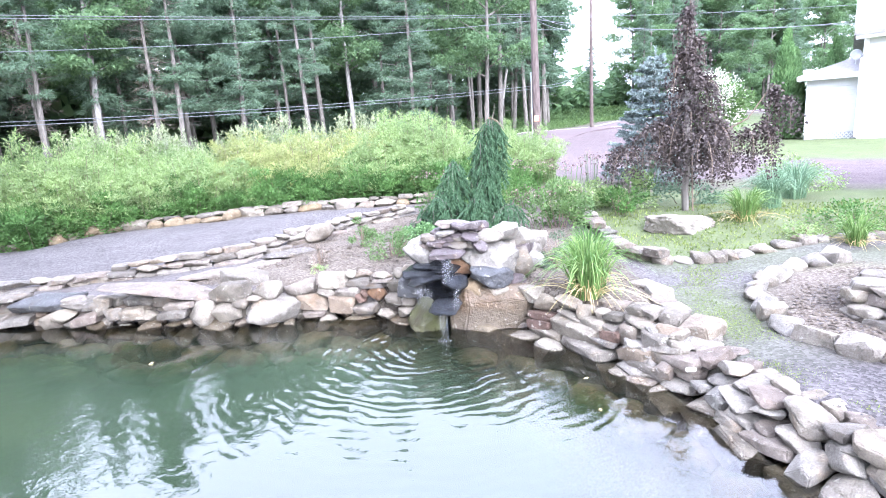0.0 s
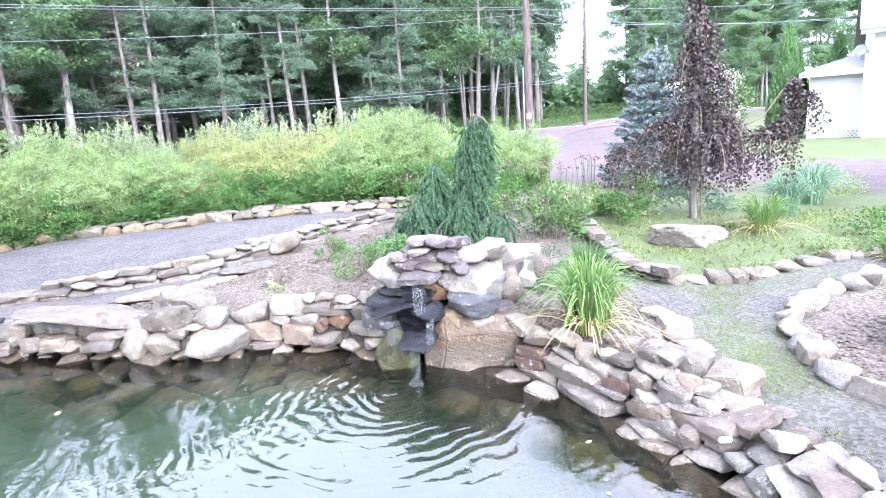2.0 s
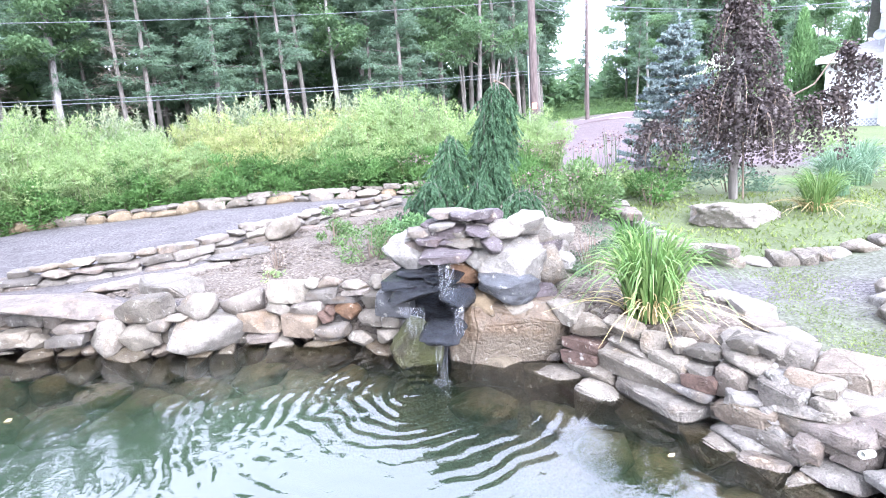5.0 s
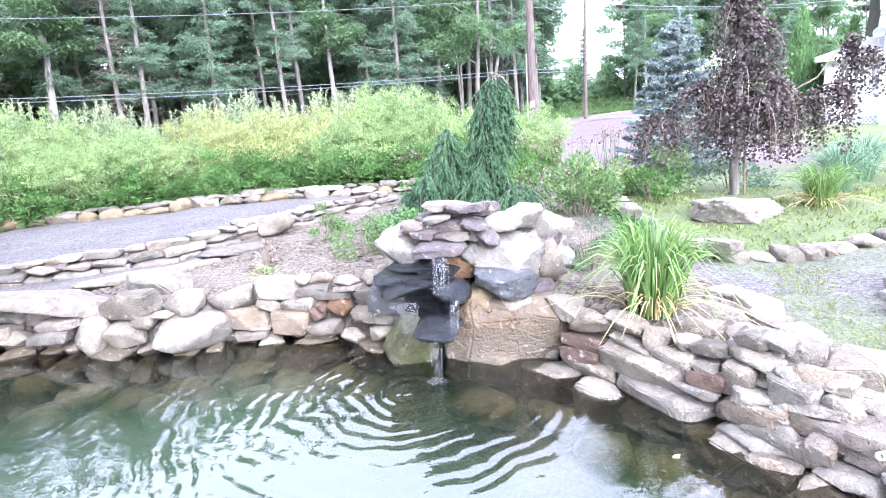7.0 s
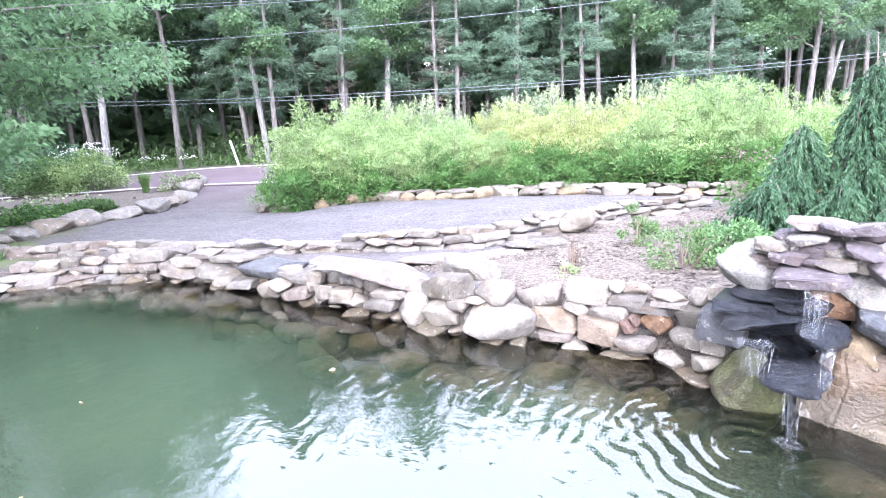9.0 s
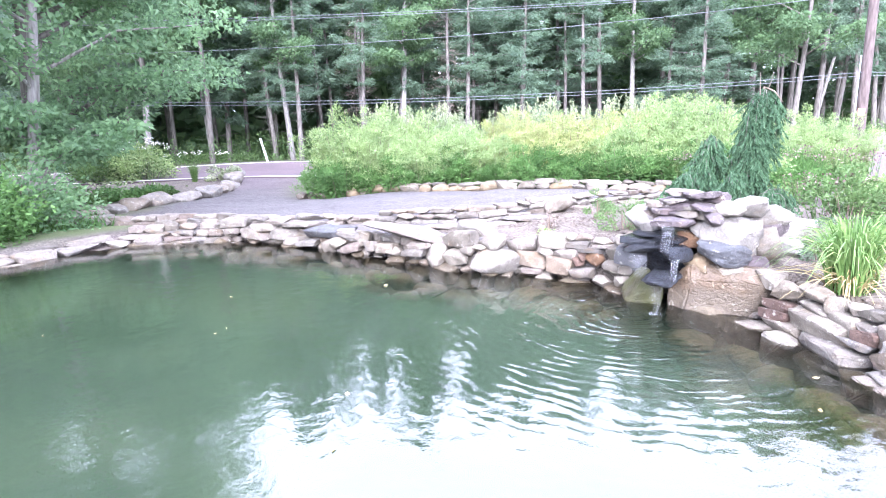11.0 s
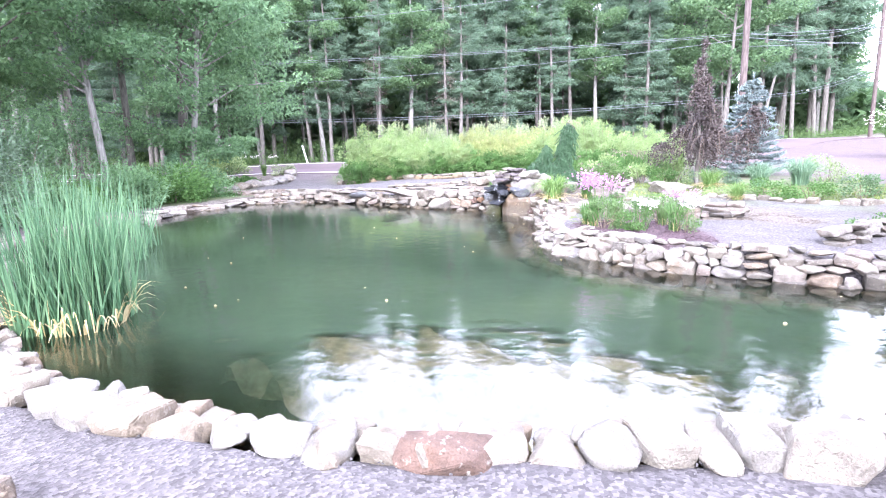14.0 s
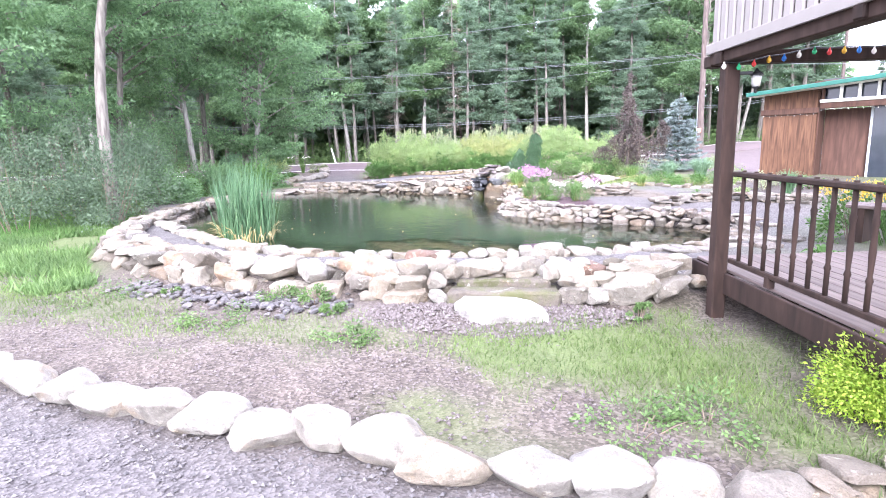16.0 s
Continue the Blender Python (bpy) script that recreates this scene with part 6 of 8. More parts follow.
part("lean_to_roof", hull_of([(x, y, z + d) for x, y, z in ((-0.28, -0.36, 2.22), (1.62, -0.36, 2.22), (1.62, 1.1, 2.86), (-0.28, 3.3, 2.22), (1.62, 3.3, 2.86)) for d in (0, 0.07)]), M_SHINGLE, house, "pale grey shingled lean-to roof", m=at_house(0, 0, 0))
part("fascia", box(1.9, 0.04, 0.16, 0.01), M_WHITE, house, m=at_house(0.67, -0.38, 2.19))
part("fascia", box(0.04, 3.6, 0.16, 0.01), M_WHITE, house, m=at_house(-0.3, 1.45, 2.19))
part("main_wall", box(7.0, 8.0, 3.5, 0.01), M_HOUSE, house, m=at_house(5.1, 3.6, 1.75))
part("gable", hull_of([(x, y, z) for x in (1.62, 8.58) for y, z in ((-0.38, 3.5), (7.58, 3.5), (3.6, 6.4))]), M_HOUSE, house, m=at_house(0, 0, 0))
for k in range(20):
    part("clapboard", box(7.02, 0.03, 0.17, 0.006), M_HOUSE, house, m=at_house(5.1, -0.42, 0.15 + 0.172 * k, 0, 6))
part("corner_board", box(0.12, 0.12, 3.5, 0.01), M_WHITE, house, m=at_house(1.62, -0.42, 1.75))
part("cornice", box(7.6, 0.4, 0.18, 0.01), M_WHITE, house, m=at_house(5.1, -0.6, 3.4))
for y0, y1 in ((-0.85, 3.6), (8.05, 3.6)):
    part("roof", hull_of([(x, y, z) for x in (1.25, 8.95) for y, z in ((y0, 3.42), (y0, 3.54), (y1, 6.55), (y1, 6.67))]), M_SHINGLE, house, "grey shingled roof", m=at_house(0, 0, 0))
win = part("window", box(0.9, 0.06, 1.2, 0.01), M_DARKGLASS, house, "dark window pane", m=at_house(2.9, -0.45, 1.9))
for sx_, w_, h_, z_ in ((-0.48, 0.08, 1.3, 0), (0.48, 0.08, 1.3, 0), (0, 1.0, 0.08, 0.64), (0, 1.04, 0.08, -0.64), (0, 0.9, 0.04, 0)):
    part("window_frame", box(w_, 0.08, h_, 0.005), M_GREYMETAL, win, m=pose(sx_, -0.02, z_))
part("downpipe", tube([(0, 0, 0), (0, 0, 2.6)], [0.04, 0.04], 8), M_WHITE, house, m=at_house(1.5, -0.52, 0.1))
dish = part("satellite_dish", lathe([(0.01, 0), (0.15, 0.02), (0.26, 0.07), (0.32, 0.12), (0.33, 0.13), (0.25, 0.09), (0.1, 0.04)], 14), M_GREYMETAL, house, "pale grey dish on the lean-to roof", m=at_house(1.35, 0.2, 2.86, -25, 80) @ Matrix.Diagonal((0.55, 0.55, 0.55, 1)))
part("dish_arm", tube([(0, 0, 0), (0.0, -0.2, -0.35)], [0.02, 0.02], 6), M_GREYMETAL, house, m=at_house(1.35, 0.45, 2.88))

# ---- utility poles and cables ----


def utility_pole(x, y, height, r, lean=(0.0, 0.0), mast=True):
    z = gz(x, y)
    ob = tagged(empty("utility_pole", x, y, z), "weathered brown wooden utility pole at the roadside", "utility pole", group="utility poles")
    part("shaft", tube([(lean[0] * k / 6, lean[1] * k / 6, height * k / 6 - 0.05) for k in range(7)], [r * (1 - 0.05 * k) for k in range(7)], 12), M_POLE, ob)
    if mast:
        part("sign_plate", box(0.2, 0.02, 0.24, 0.004), mat_plain("orange_notice", (0.6, 0.25, 0.15), 0.6), ob, "small faded orange notice", m=pose(-0.02, -r - 0.01, 1.52))
        part("conduit", tube([(-r - 0.03, 0, 0.9), (-r - 0.03, 0, 3.4)], [0.025, 0.025], 6), M_GREYMETAL, ob)
        part("crossarm", box(1.6, 0.1, 0.12, 0.01), M_POLE, ob, m=pose(lean[0], lean[1], height - 0.4, 0, 0, 40))
    return ob


utility_pole(0.42, 24.6, 9.6, 0.17, (-0.05, 0))
utility_pole(5.4, 45.8, 9.5, 0.15, (0, 0), False)
utility_pole(-38.0, -2.0, 9.6, 0.16, (0, 0), True)


def cable(a, c, sag, r=0.01, label="thin grey overhead cable"):
    pts = []
    for k in range(25):
        t = k / 24
        q = Vector(a).lerp(Vector(c), t)
        pts.append((q.x, q.y, q.z - sag * 4 * t * (1 - t)))
    tagged(part("overhead_cable", tube(pts, [r] * 25, 5), M_WIRE), label, "cable", group="overhead cables")


PA, PB = (0.42, 24.6), (-38.0, -2.0)
for za, zb, sag in ((3.28, 4.3, 0.95), (3.4, 4.5, 1.0), (5.95, 5.5, 1.12), (6.12, 6.0, 0.52), (6.2, 6.2, 0.57), (9.3, 8.6, 1.6)):
    cable((*PA, za + 0.0), (*PB, zb), sag)
for za, zb in ((3.3, 5.0), (3.4, 5.2), (6.0, 8.0), (6.2, 8.3), (9.3, 9.8)):
    cable((*PA, za), (5.4, 45.8, zb + 1.0), 0.5)
cable((*PA, 6.0), (11.3, 22.3, 4.6), 0.35, 0.014)
cable((*PA, 6.1), (40.0, 34.0, 8.0), 0.9)
cable((*PA, 5.6), (40.0, 36.0, 7.0), 0.9)

# ---- trees ----


def clump(center, radius, n, flat=0.7, rng=NP):
    """Points inside a flattened ball."""
    v = unit(rng.normal(size=(n, 3))) * rng.uniform(0.25, 1, (n, 1)) ** 0.5
    return np.asarray(center) + v * np.array((radius, radius, radius * flat))


def sprays(pos, along, length, width, spread, rng):
    """Pointed three-cornered sprays of needles or leaves."""
    n = len(pos)
    d = unit(unit(np.asarray(along)) + spread * rng.normal(size=(n, 3)))
    s = unit(np.cross(d, rng.normal(size=(n, 3)))) * (0.5 * width * rng.uniform(0.6, 1.4, (n, 1)))
    return np.stack((pos - s, pos + s, pos + d * length * rng.uniform(0.6, 1.4, (n, 1))), 1)


def conifer_meshes(seed, height, bare, reach, material, per=150, leaf=0.42, slim=0.3, gap=0.2, pitch=1.0):
    """A tall woodland conifer: trunk, whorls of limbs, sprays of needles."""
    rng = random.Random(seed)
    nrng = np.random.default_rng(seed)
    wobx, woby = rng.uniform(-0.4, 0.4), rng.uniform(-0.4, 0.4)

    def axis(z):
        t = z / height
        return wobx * math.sin(t * 2.5), woby * math.sin(t * 2.1), z
    zs = [height * k / 9 for k in range(10)]
    r0 = 0.0075 * height + 0.03
    trunk = tube([axis(z) for z in zs], [r0 * (1 - 0.93 * z / height) + 0.015 for z in zs], 9)
    tris = []
    # dead stubs under the crown
    for k in range(10):
        zz = bare * rng.uniform(0.35, 1.0)
        a = rng.uniform(0, math.tau)
        bx, by, bz = axis(zz)
        L = rng.uniform(0.4, 1.3)
        tube([(bx, by, bz), (bx + L * math.cos(a), by + L * math.sin(a), bz + rng.uniform(-0.3, 0.2))], [0.018, 0.005], 3, trunk)
    # limbs at uneven heights, each with a few soft plumes of needles
    for k in range(int((height - bare) * pitch)):
        z = bare + (height - bare) * rng.random() ** 0.9
        t = (z - bare) / (height - bare)
        L = (reach * (1 - t) ** 0.7 * min(1, 0.5 + 2.2 * t) + 0.25) * rng.uniform(0.4, 1.15)
        a = rng.uniform(0, math.tau)
        droop, lift = rng.uniform(-0.34, 0.12), rng.uniform(0.0, 0.16)
        bx, by, bz = axis(z)

        def on_limb(u):
            return np.array((bx + L * u * math.cos(a), by + L * u * math.sin(a), bz + L * (droop * u + lift * u * u)))
        tube([tuple(on_limb(u)) for u in (0, 0.5, 1)], [0.028, 0.016, 0.005], 3, trunk)
        for u in (0.3, 0.52, 0.74, 0.95):
            if rng.random() < gap:
                continue
            side = rng.uniform(-0.28, 0.28) * L * (1.1 - 0.5 * u)
            c = on_limb(u) + np.array((-math.sin(a) * side, math.cos(a) * side, rng.uniform(-0.1, 0.06)))
            r = (0.16 + 0.17 * L * (1.15 - 0.6 * u)) * rng.uniform(0.7, 1.25)
            n = max(5, int(per * r))
            ps = clump(c, r, n, 0.42, nrng)
            ps[:, 2] -= 0.35 * np.hypot(ps[:, 0] - c[0], ps[:, 1] - c[1]) ** 2 / r
            d = (ps - c) * np.array((1.0, 1.0, 0.4)) / r + np.array((0.5 * math.cos(a), 0.5 * math.sin(a), -0.15))
            tris.append(sprays(ps, d, leaf, leaf * slim, 0.55, nrng))
    return trunk, quads_mesh("crown", np.concatenate(tris), material, 3)


def broad_meshes(seed, height, fork, spread, material, count=4200, leaf=0.2, lean=(0, 0), stout=0.009, limbs=26, flat=0.45):
    """A deciduous tree: bending trunk, limbs and clumps of leaves with gaps."""
    rng = random.Random(seed)
    nrng = np.random.default_rng(seed)
    r0 = stout * height + 0.03

    def axis(z):
        t = z / height
        return lean[0] * t * t + 0.25 * math.sin(t * 4 + seed), lean[1] * t * t + 0.25 * math.cos(t * 3.3 + seed) - 0.25 * math.cos(seed), z
    zs = [height * 0.92 * k / 9 for k in range(10)]
    trunk = tube([axis(z) for z in zs], [r0 * (1 - 0.9 * z / height) + 0.015 for z in zs], 9)
    centers = []
    for k in range(limbs):
        z = fork + (height - fork) * rng.random() ** 0.8
        t = (z - fork) / (height - fork)
        a = rng.uniform(0, math.tau)
        L = spread * (0.45 + 0.55 * math.sin(math.pi * min(1, 0.25 + 0.72 * t))) * rng.uniform(0.55, 1.1)
        bx, by, bz = axis(max(z - 0.25 * L, fork * 0.8))
        end = (bx + L * math.cos(a), by + L * math.sin(a), z + 0.1 * L)
        tube([(bx, by, bz), ((bx + end[0]) / 2, (by + end[1]) / 2, (bz + end[2]) / 2 + 0.12 * L), end], [r0 * 0.36, r0 * 0.2, 0.012], 5, trunk)
        for s in (0.45, 0.75, 1.0):
            centers.append(((bx + (end[0] - bx) * s, by + (end[1] - by) * s, bz + (end[2] - bz) * s + 0.1), (0.42 - 0.1 * s) * L * rng.uniform(0.6, 1.1) + 0.25))
    per = count // len(centers)
    quads = []
    for c, r in centers:
        ps = clump(c, r, per, flat, nrng)
        d = ps - np.array(c) + np.array((0, 0, -0.35 * r))
        quads.append(sprays(ps, d, leaf * 1.1, leaf * 0.75, 0.8, nrng))
    return trunk, quads_mesh("crown", np.concatenate(quads), material, 3)


def tree(name, meshes, label, category="tree", bark=None, group=""):
    ob = empty(name)
    t, c = meshes
    part("trunk", t, bark or M_BARK, ob)
    soft_part("crown", c, None, ob)
    tagged(ob, label, category, group)
    return ob


KINDS = [
    tree("pine_tree", conifer_meshes(1, 21, 6.0, 2.9, M_PINE, 190, 0.24, 0.2, 0.18, 7.0), "tall slender white pine with a bare lower trunk", group="woodland trees"),
    tree("pine_tree", conifer_meshes(2, 18, 4.2, 2.6, M_PINE, 190, 0.24, 0.2, 0.22, 7.0), "tall slender white pine with a bare lower trunk", group="woodland trees"),
    tree("hemlock_tree", conifer_meshes(3, 16, 1.8, 2.8, M_HEMLOCK, 200, 0.2, 0.26, 0.15, 8.5), "dark dense hemlock in the wood's edge", group="woodland trees"),
    tree("hemlock_tree", conifer_meshes(4, 9, 0.8, 2.1, M_HEMLOCK, 220, 0.17, 0.28, 0.12, 13.0), "young dark hemlock in the wood's edge", group="woodland trees"),
    tree("birch_tree", broad_meshes(5, 18, 6.5, 3.0, M_BROAD, 22000, 0.17), "tall pale-barked deciduous tree in the woods", bark=M_BIRCH, group="woodland trees"),
    tree("oak_tree", broad_meshes(6, 17, 4.5, 3.8, M_BROAD, 28000, 0.17), "tall leafy deciduous tree in the woods", group="woodland trees"),
    tree("maple_sapling", broad_meshes(7, 7, 1.6, 2.0, M_BROAD, 12000, 0.13), "leafy young maple at the wood's edge", group="woodland trees"),
    tree("dead_conifer", conifer_meshes(8, 17, 1.5, 1.8, M_DEAD, 14, 0.5, 0.03, 0.1, 7.0), "dead grey conifer with bare twiggy branches", group="woodland trees"),
    tree("pine_tree", conifer_meshes(9, 20, 5.5, 2.8, M_PINE, 70, 0.42, 0.28, 0.2, 6.5), "tall slender white pine deep in the woods", group="woodland trees"),
    tree("hemlock_tree", conifer_meshes(10, 17, 2.5, 2.8, M_HEMLOCK, 70, 0.4, 0.3, 0.18, 7.0), "dense hemlock deep in the woods", group="woodland trees"),
    tree("young_ash", broad_meshes(12, 13, 7.5, 1.7, M_BROAD, 8000, 0.17, (0.5, 0.3), 0.005, 16), "slim straight young tree with a small high crown", group="woodland trees"),
]


def scaled_copy(ob, x, y, z, turn, s, lean=0.0):
    c = copy_thing(ob, pose(x, y, z, RNG.uniform(-lean, lean), RNG.uniform(-lean, lean), turn))
    c.scale = (s, s, s)
    return c


def stand(kind, x, y, s=1.0, turn=None):
    return scaled_copy(KINDS[kind], x, y, gz(x, y) - 0.1, RNG.uniform(0, 360) if turn is None else turn, s, 1.6)


# the woods behind the road
TALL = (21, 18, 16, 9, 18, 17, 7, 17, 20, 17, 13)
rtotal, rspot = along(ROADLINE)
placed = []
rw = random.Random(31)
tries = 0
while len(placed) < 175 and tries < 6000:
    tries += 1
    d = rw.uniform(14, rtotal * 0.62)
    x, y, t = rspot(d)
    o = 5.6 + 14 * rw.random() ** 1.5
    px, py = x - t.y * o, y + t.x * o
    if abs(px - 2) < 5 and 36 < py < 42:
        continue
    ang = math.degrees(math.atan2(px + 0.6, py - 1.2))
    if 3.8 < ang < 11.0 and math.hypot(px, py) < 110 and rw.random() < 0.96:
        continue
    if any(math.hypot(px - a, py - c) < 1.35 + 0.02 * o for a, c in placed):
        continue
    placed.append((px, py))
    near = o < 9
    kind = rw.choices(range(11), (3, 3, 2.0, 1.2, 1.4, 2.2, 1.2, 0.25, 0, 0, 3.2) if near else (0, 0, 0, 0.6, 1.4, 2.4, 0, 0, 4, 3, 2.4))[0]
    dist_ = math.hypot(px + 1, py - 1)
    stand(kind, px, py, min(1.15, dist_ * (0.46 if ang < 4 else 0.21) / TALL[kind]) * rw.uniform(0.8, 1.08) if TALL[kind] > 10 else rw.uniform(0.75, 1.15))
for x, y, k, s in ((-22.1, 18.6, 4, 0.7), (-19.2, 20.6, 0, 0.6), (-17.6, 22.1, 4, 0.72), (-15.0, 23.5, 1, 0.7), (-10.5, 27.2, 0, 0.6), (-25.2, 13.2, 4, 0.75), (-6, 31, 2, 0.8), (-2.2, 34.5, 5, 0.8), (-13.2, 25.6, 2, 0.8), (-16.0, 23.5, 7, 0.68), (-19.9, 21.6, 7, 0.6)):
    stand(k, x, y, s)
for x, y, k, s in ((16, 44, 5, 0.55), (20, 47, 8, 0.5), (24, 45, 5, 0.6), (28, 48, 9, 0.6), (19, 40, 6, 0.8), (33, 44, 5, 0.6), (38, 48, 8, 0.6), (25, 52, 5, 0.75), (14.8, 53, 9, 0.6), (43, 42, 5, 0.7), (30, 40, 6, 0.9), (36, 38, 9, 0.45), (17.5, 36, 6, 0.55), (15.5, 62, 8, 0.8), (7.4, 62, 0, 0.5)):
    stand(k, x, y, s * 0.82)
for k in KINDS:
    k.location = (RNG.uniform(-50, -40), RNG.uniform(40, 60), 0.8)

# the far wall of woods
fw = np.random.default_rng(77)
n_ = 62000
dd = fw.uniform(0, rtotal * 0.66, n_)
oo = fw.uniform(19, 32, n_)
base_ = np.array([(*rspot(d)[:2], rspot(d)[2].x, rspot(d)[2].y) for d in np.linspace(0, rtotal * 0.66, 400)])
ii = np.clip((dd / (rtotal * 0.66) * 399).astype(int), 0, 399)
fx, fy = base_[ii, 0] - base_[ii, 3] * oo, base_[ii, 1] + base_[ii, 2] * oo
topz = 12.5 + 3 * np.sin(dd * 0.21) + 2.5 * np.sin(dd * 0.53 + 1) + 1.5 * np.sin(dd * 1.7)
aa = np.degrees(np.arctan2(fx + 0.6, fy - 1.2))
topz = np.where((aa > 3.2) & (aa < 11.5), 5.5 + 2 * np.sin(aa * 2.1), topz)
fz = 0.6 + np.where(np.arange(n_) % 3 == 0, 5.0 * fw.random(n_), topz * fw.uniform(0.02, 1, n_) ** 0.9)
far_woods = tagged(new("far_woods", quads_mesh("far_woods", sprays(np.stack((fx, fy, fz), -1), fw.normal(size=(n_, 3)) * np.array((1, 1, 0.3)), 1.2, 0.6, 0.5, fw), M_BROAD, 3)), "dense dark green woods far behind the road", "woods", kind="stuff")
n_ = 90000
dd, oo = fw.uniform(20, rtotal * 0.6, n_), 5.0 + 14 * fw.random(n_) ** 1.3
ii = np.clip((dd / (rtotal * 0.66) * 399).astype(int), 0, 399)
ux, uy = base_[ii, 0] - base_[ii, 3] * oo, base_[ii, 1] + base_[ii, 2] * oo
hh = np.where(np.sin(dd * 0.9 + oo) + np.sin(dd * 0.37) > 0.1, 1.5, 0.5) * (0.5 + 0.5 * np.clip((oo - 5) / 3, 0, 1))
uz = ground_z(ux, uy) + hh * fw.random(n_)
tagged(new("undergrowth", quads_mesh("undergrowth", leaves(np.stack((ux, uy, uz), -1), fw.normal(size=(n_, 3)) + np.array((0, 0, 0.6)), 0.13, 0.055, 0.5, fw), M_WEED)), "ferns, weeds and low brush along the wood's edge", "undergrowth", kind="stuff")

# the woods on the west side
for x, y, k, s in ((-14.5, 3.5, 0, 0.9), (-16.5, 0.5, 5, 0.8), (-15, -3, 1, 0.9), (-18, -6, 5, 0.9), (-21, -1, 2, 0.9), (-20, 4, 0, 1.0), (-23, 7, 2, 0.9), (-24, -5, 0, 1), (-19, -10, 2, 1.0), (-15, -9, 5, 0.8), (-27, 2, 1, 1), (-26, -11, 4, 1), (-31, -3, 2, 1), (-13, -6, 4, 0.75), (-22, -15, 0, 1), (-17, -14, 5, 0.9), (-12.5, -12, 0, 0.9)):
    stand(k, x, y, s * 0.72)

for hgt, fork, spr, ln, x, y, sd, bk, st, cnt in (
        (8.5, 1.2, 2.9, (0.5, 0.9), -12.1, 4.3, 401, M_BIRCH, 0.009, 30000), (11.0, 1.5, 3.6, (0.2, 1.6), -13.9, 5.0, 402, M_BARK, 0.014, 44000), (8.5, 3.4, 1.9, (0.6, 0.4), -12.5, 1.8, 403, M_BIRCH, 0.009, 16000),
        (12.0, 4.6, 2.4, (2.4, 1.9), -7.1, -3.35, 404, M_BARK, 0.0105, 20000), (10.0, 2.2, 2.4, (0.5, -0.4), -9.4, -5.6, 405, M_BARK, 0.01, 24000), (10.0, 1.4, 3.0, (0.3, 0.4), -11.6, -1.2, 406, M_BARK, 0.009, 26000)):
    ob = tree("maple_tree", broad_meshes(sd, hgt, fork, spr, M_NEAR, cnt, 0.1, ln, st, 40, 0.26), "leafy maple leaning over the garden from the woods", bark=bk, group="garden-side maples")
    ob.location = (x, y, gz(x, y) - 0.1)


def shrub_mesh(seed, w, h, material, n, leaf, lift=0.0):
    nrng = np.random.default_rng(seed)
    rng = random.Random(seed)
    quads = []
    k = max(8, n // 120)
    for _ in range(k):
        a, r = rng.uniform(0, math.tau), w * 0.5 * math.sqrt(rng.random())
        z = lift + (h - lift) * (0.12 + 0.75 * rng.random()) * (1 - 0.45 * (r / (w * 0.5)) ** 2)
        c = (r * math.cos(a), r * math.sin(a), z)
        ps = clump(c, 0.24 * w * rng.uniform(0.6, 1.1), n // k, 0.75, nrng)
        ps[:, 2] = np.maximum(ps[:, 2], 0.02)
        quads.append(leaves(ps, ps - np.array((0, 0, h * 0.3)), leaf, leaf * 0.5, 0.6, nrng))
    return np.concatenate(quads)


def stems_bm(seed, count, w, h, r=0.006):
    rng = random.Random(seed)
    b = bmesh.new()
    for _ in range(count):
        a, q = rng.uniform(0, math.tau), w * 0.5 * rng.random()
        x, y = q * math.cos(a), q * math.sin(a)
        tube([(x * 0.35, y * 0.35, -0.03), (x * 0.8, y * 0.8, h * 0.5), (x * 1.1, y * 1.1, h * rng.uniform(0.7, 0.95))], [r, r * 0.8, r * 0.4], 4, b)
    return b


def shrub(name, seed, w, h, material, n, leaf, label, x, y, stems=10, category="shrub", group="", z=None):
    ob = empty(name, x, y, gz(x, y) if z is None else z)
    soft_part("stem_mass", stems_bm(seed, stems, w, h * 0.72, 0.012 if h > 1 else 0.006), M_TWIG, ob)
    soft_part("foliage", quads_mesh("foliage", shrub_mesh(seed, w, h, material, n, leaf), material), None, ob)
    return tagged(ob, label, category, group)


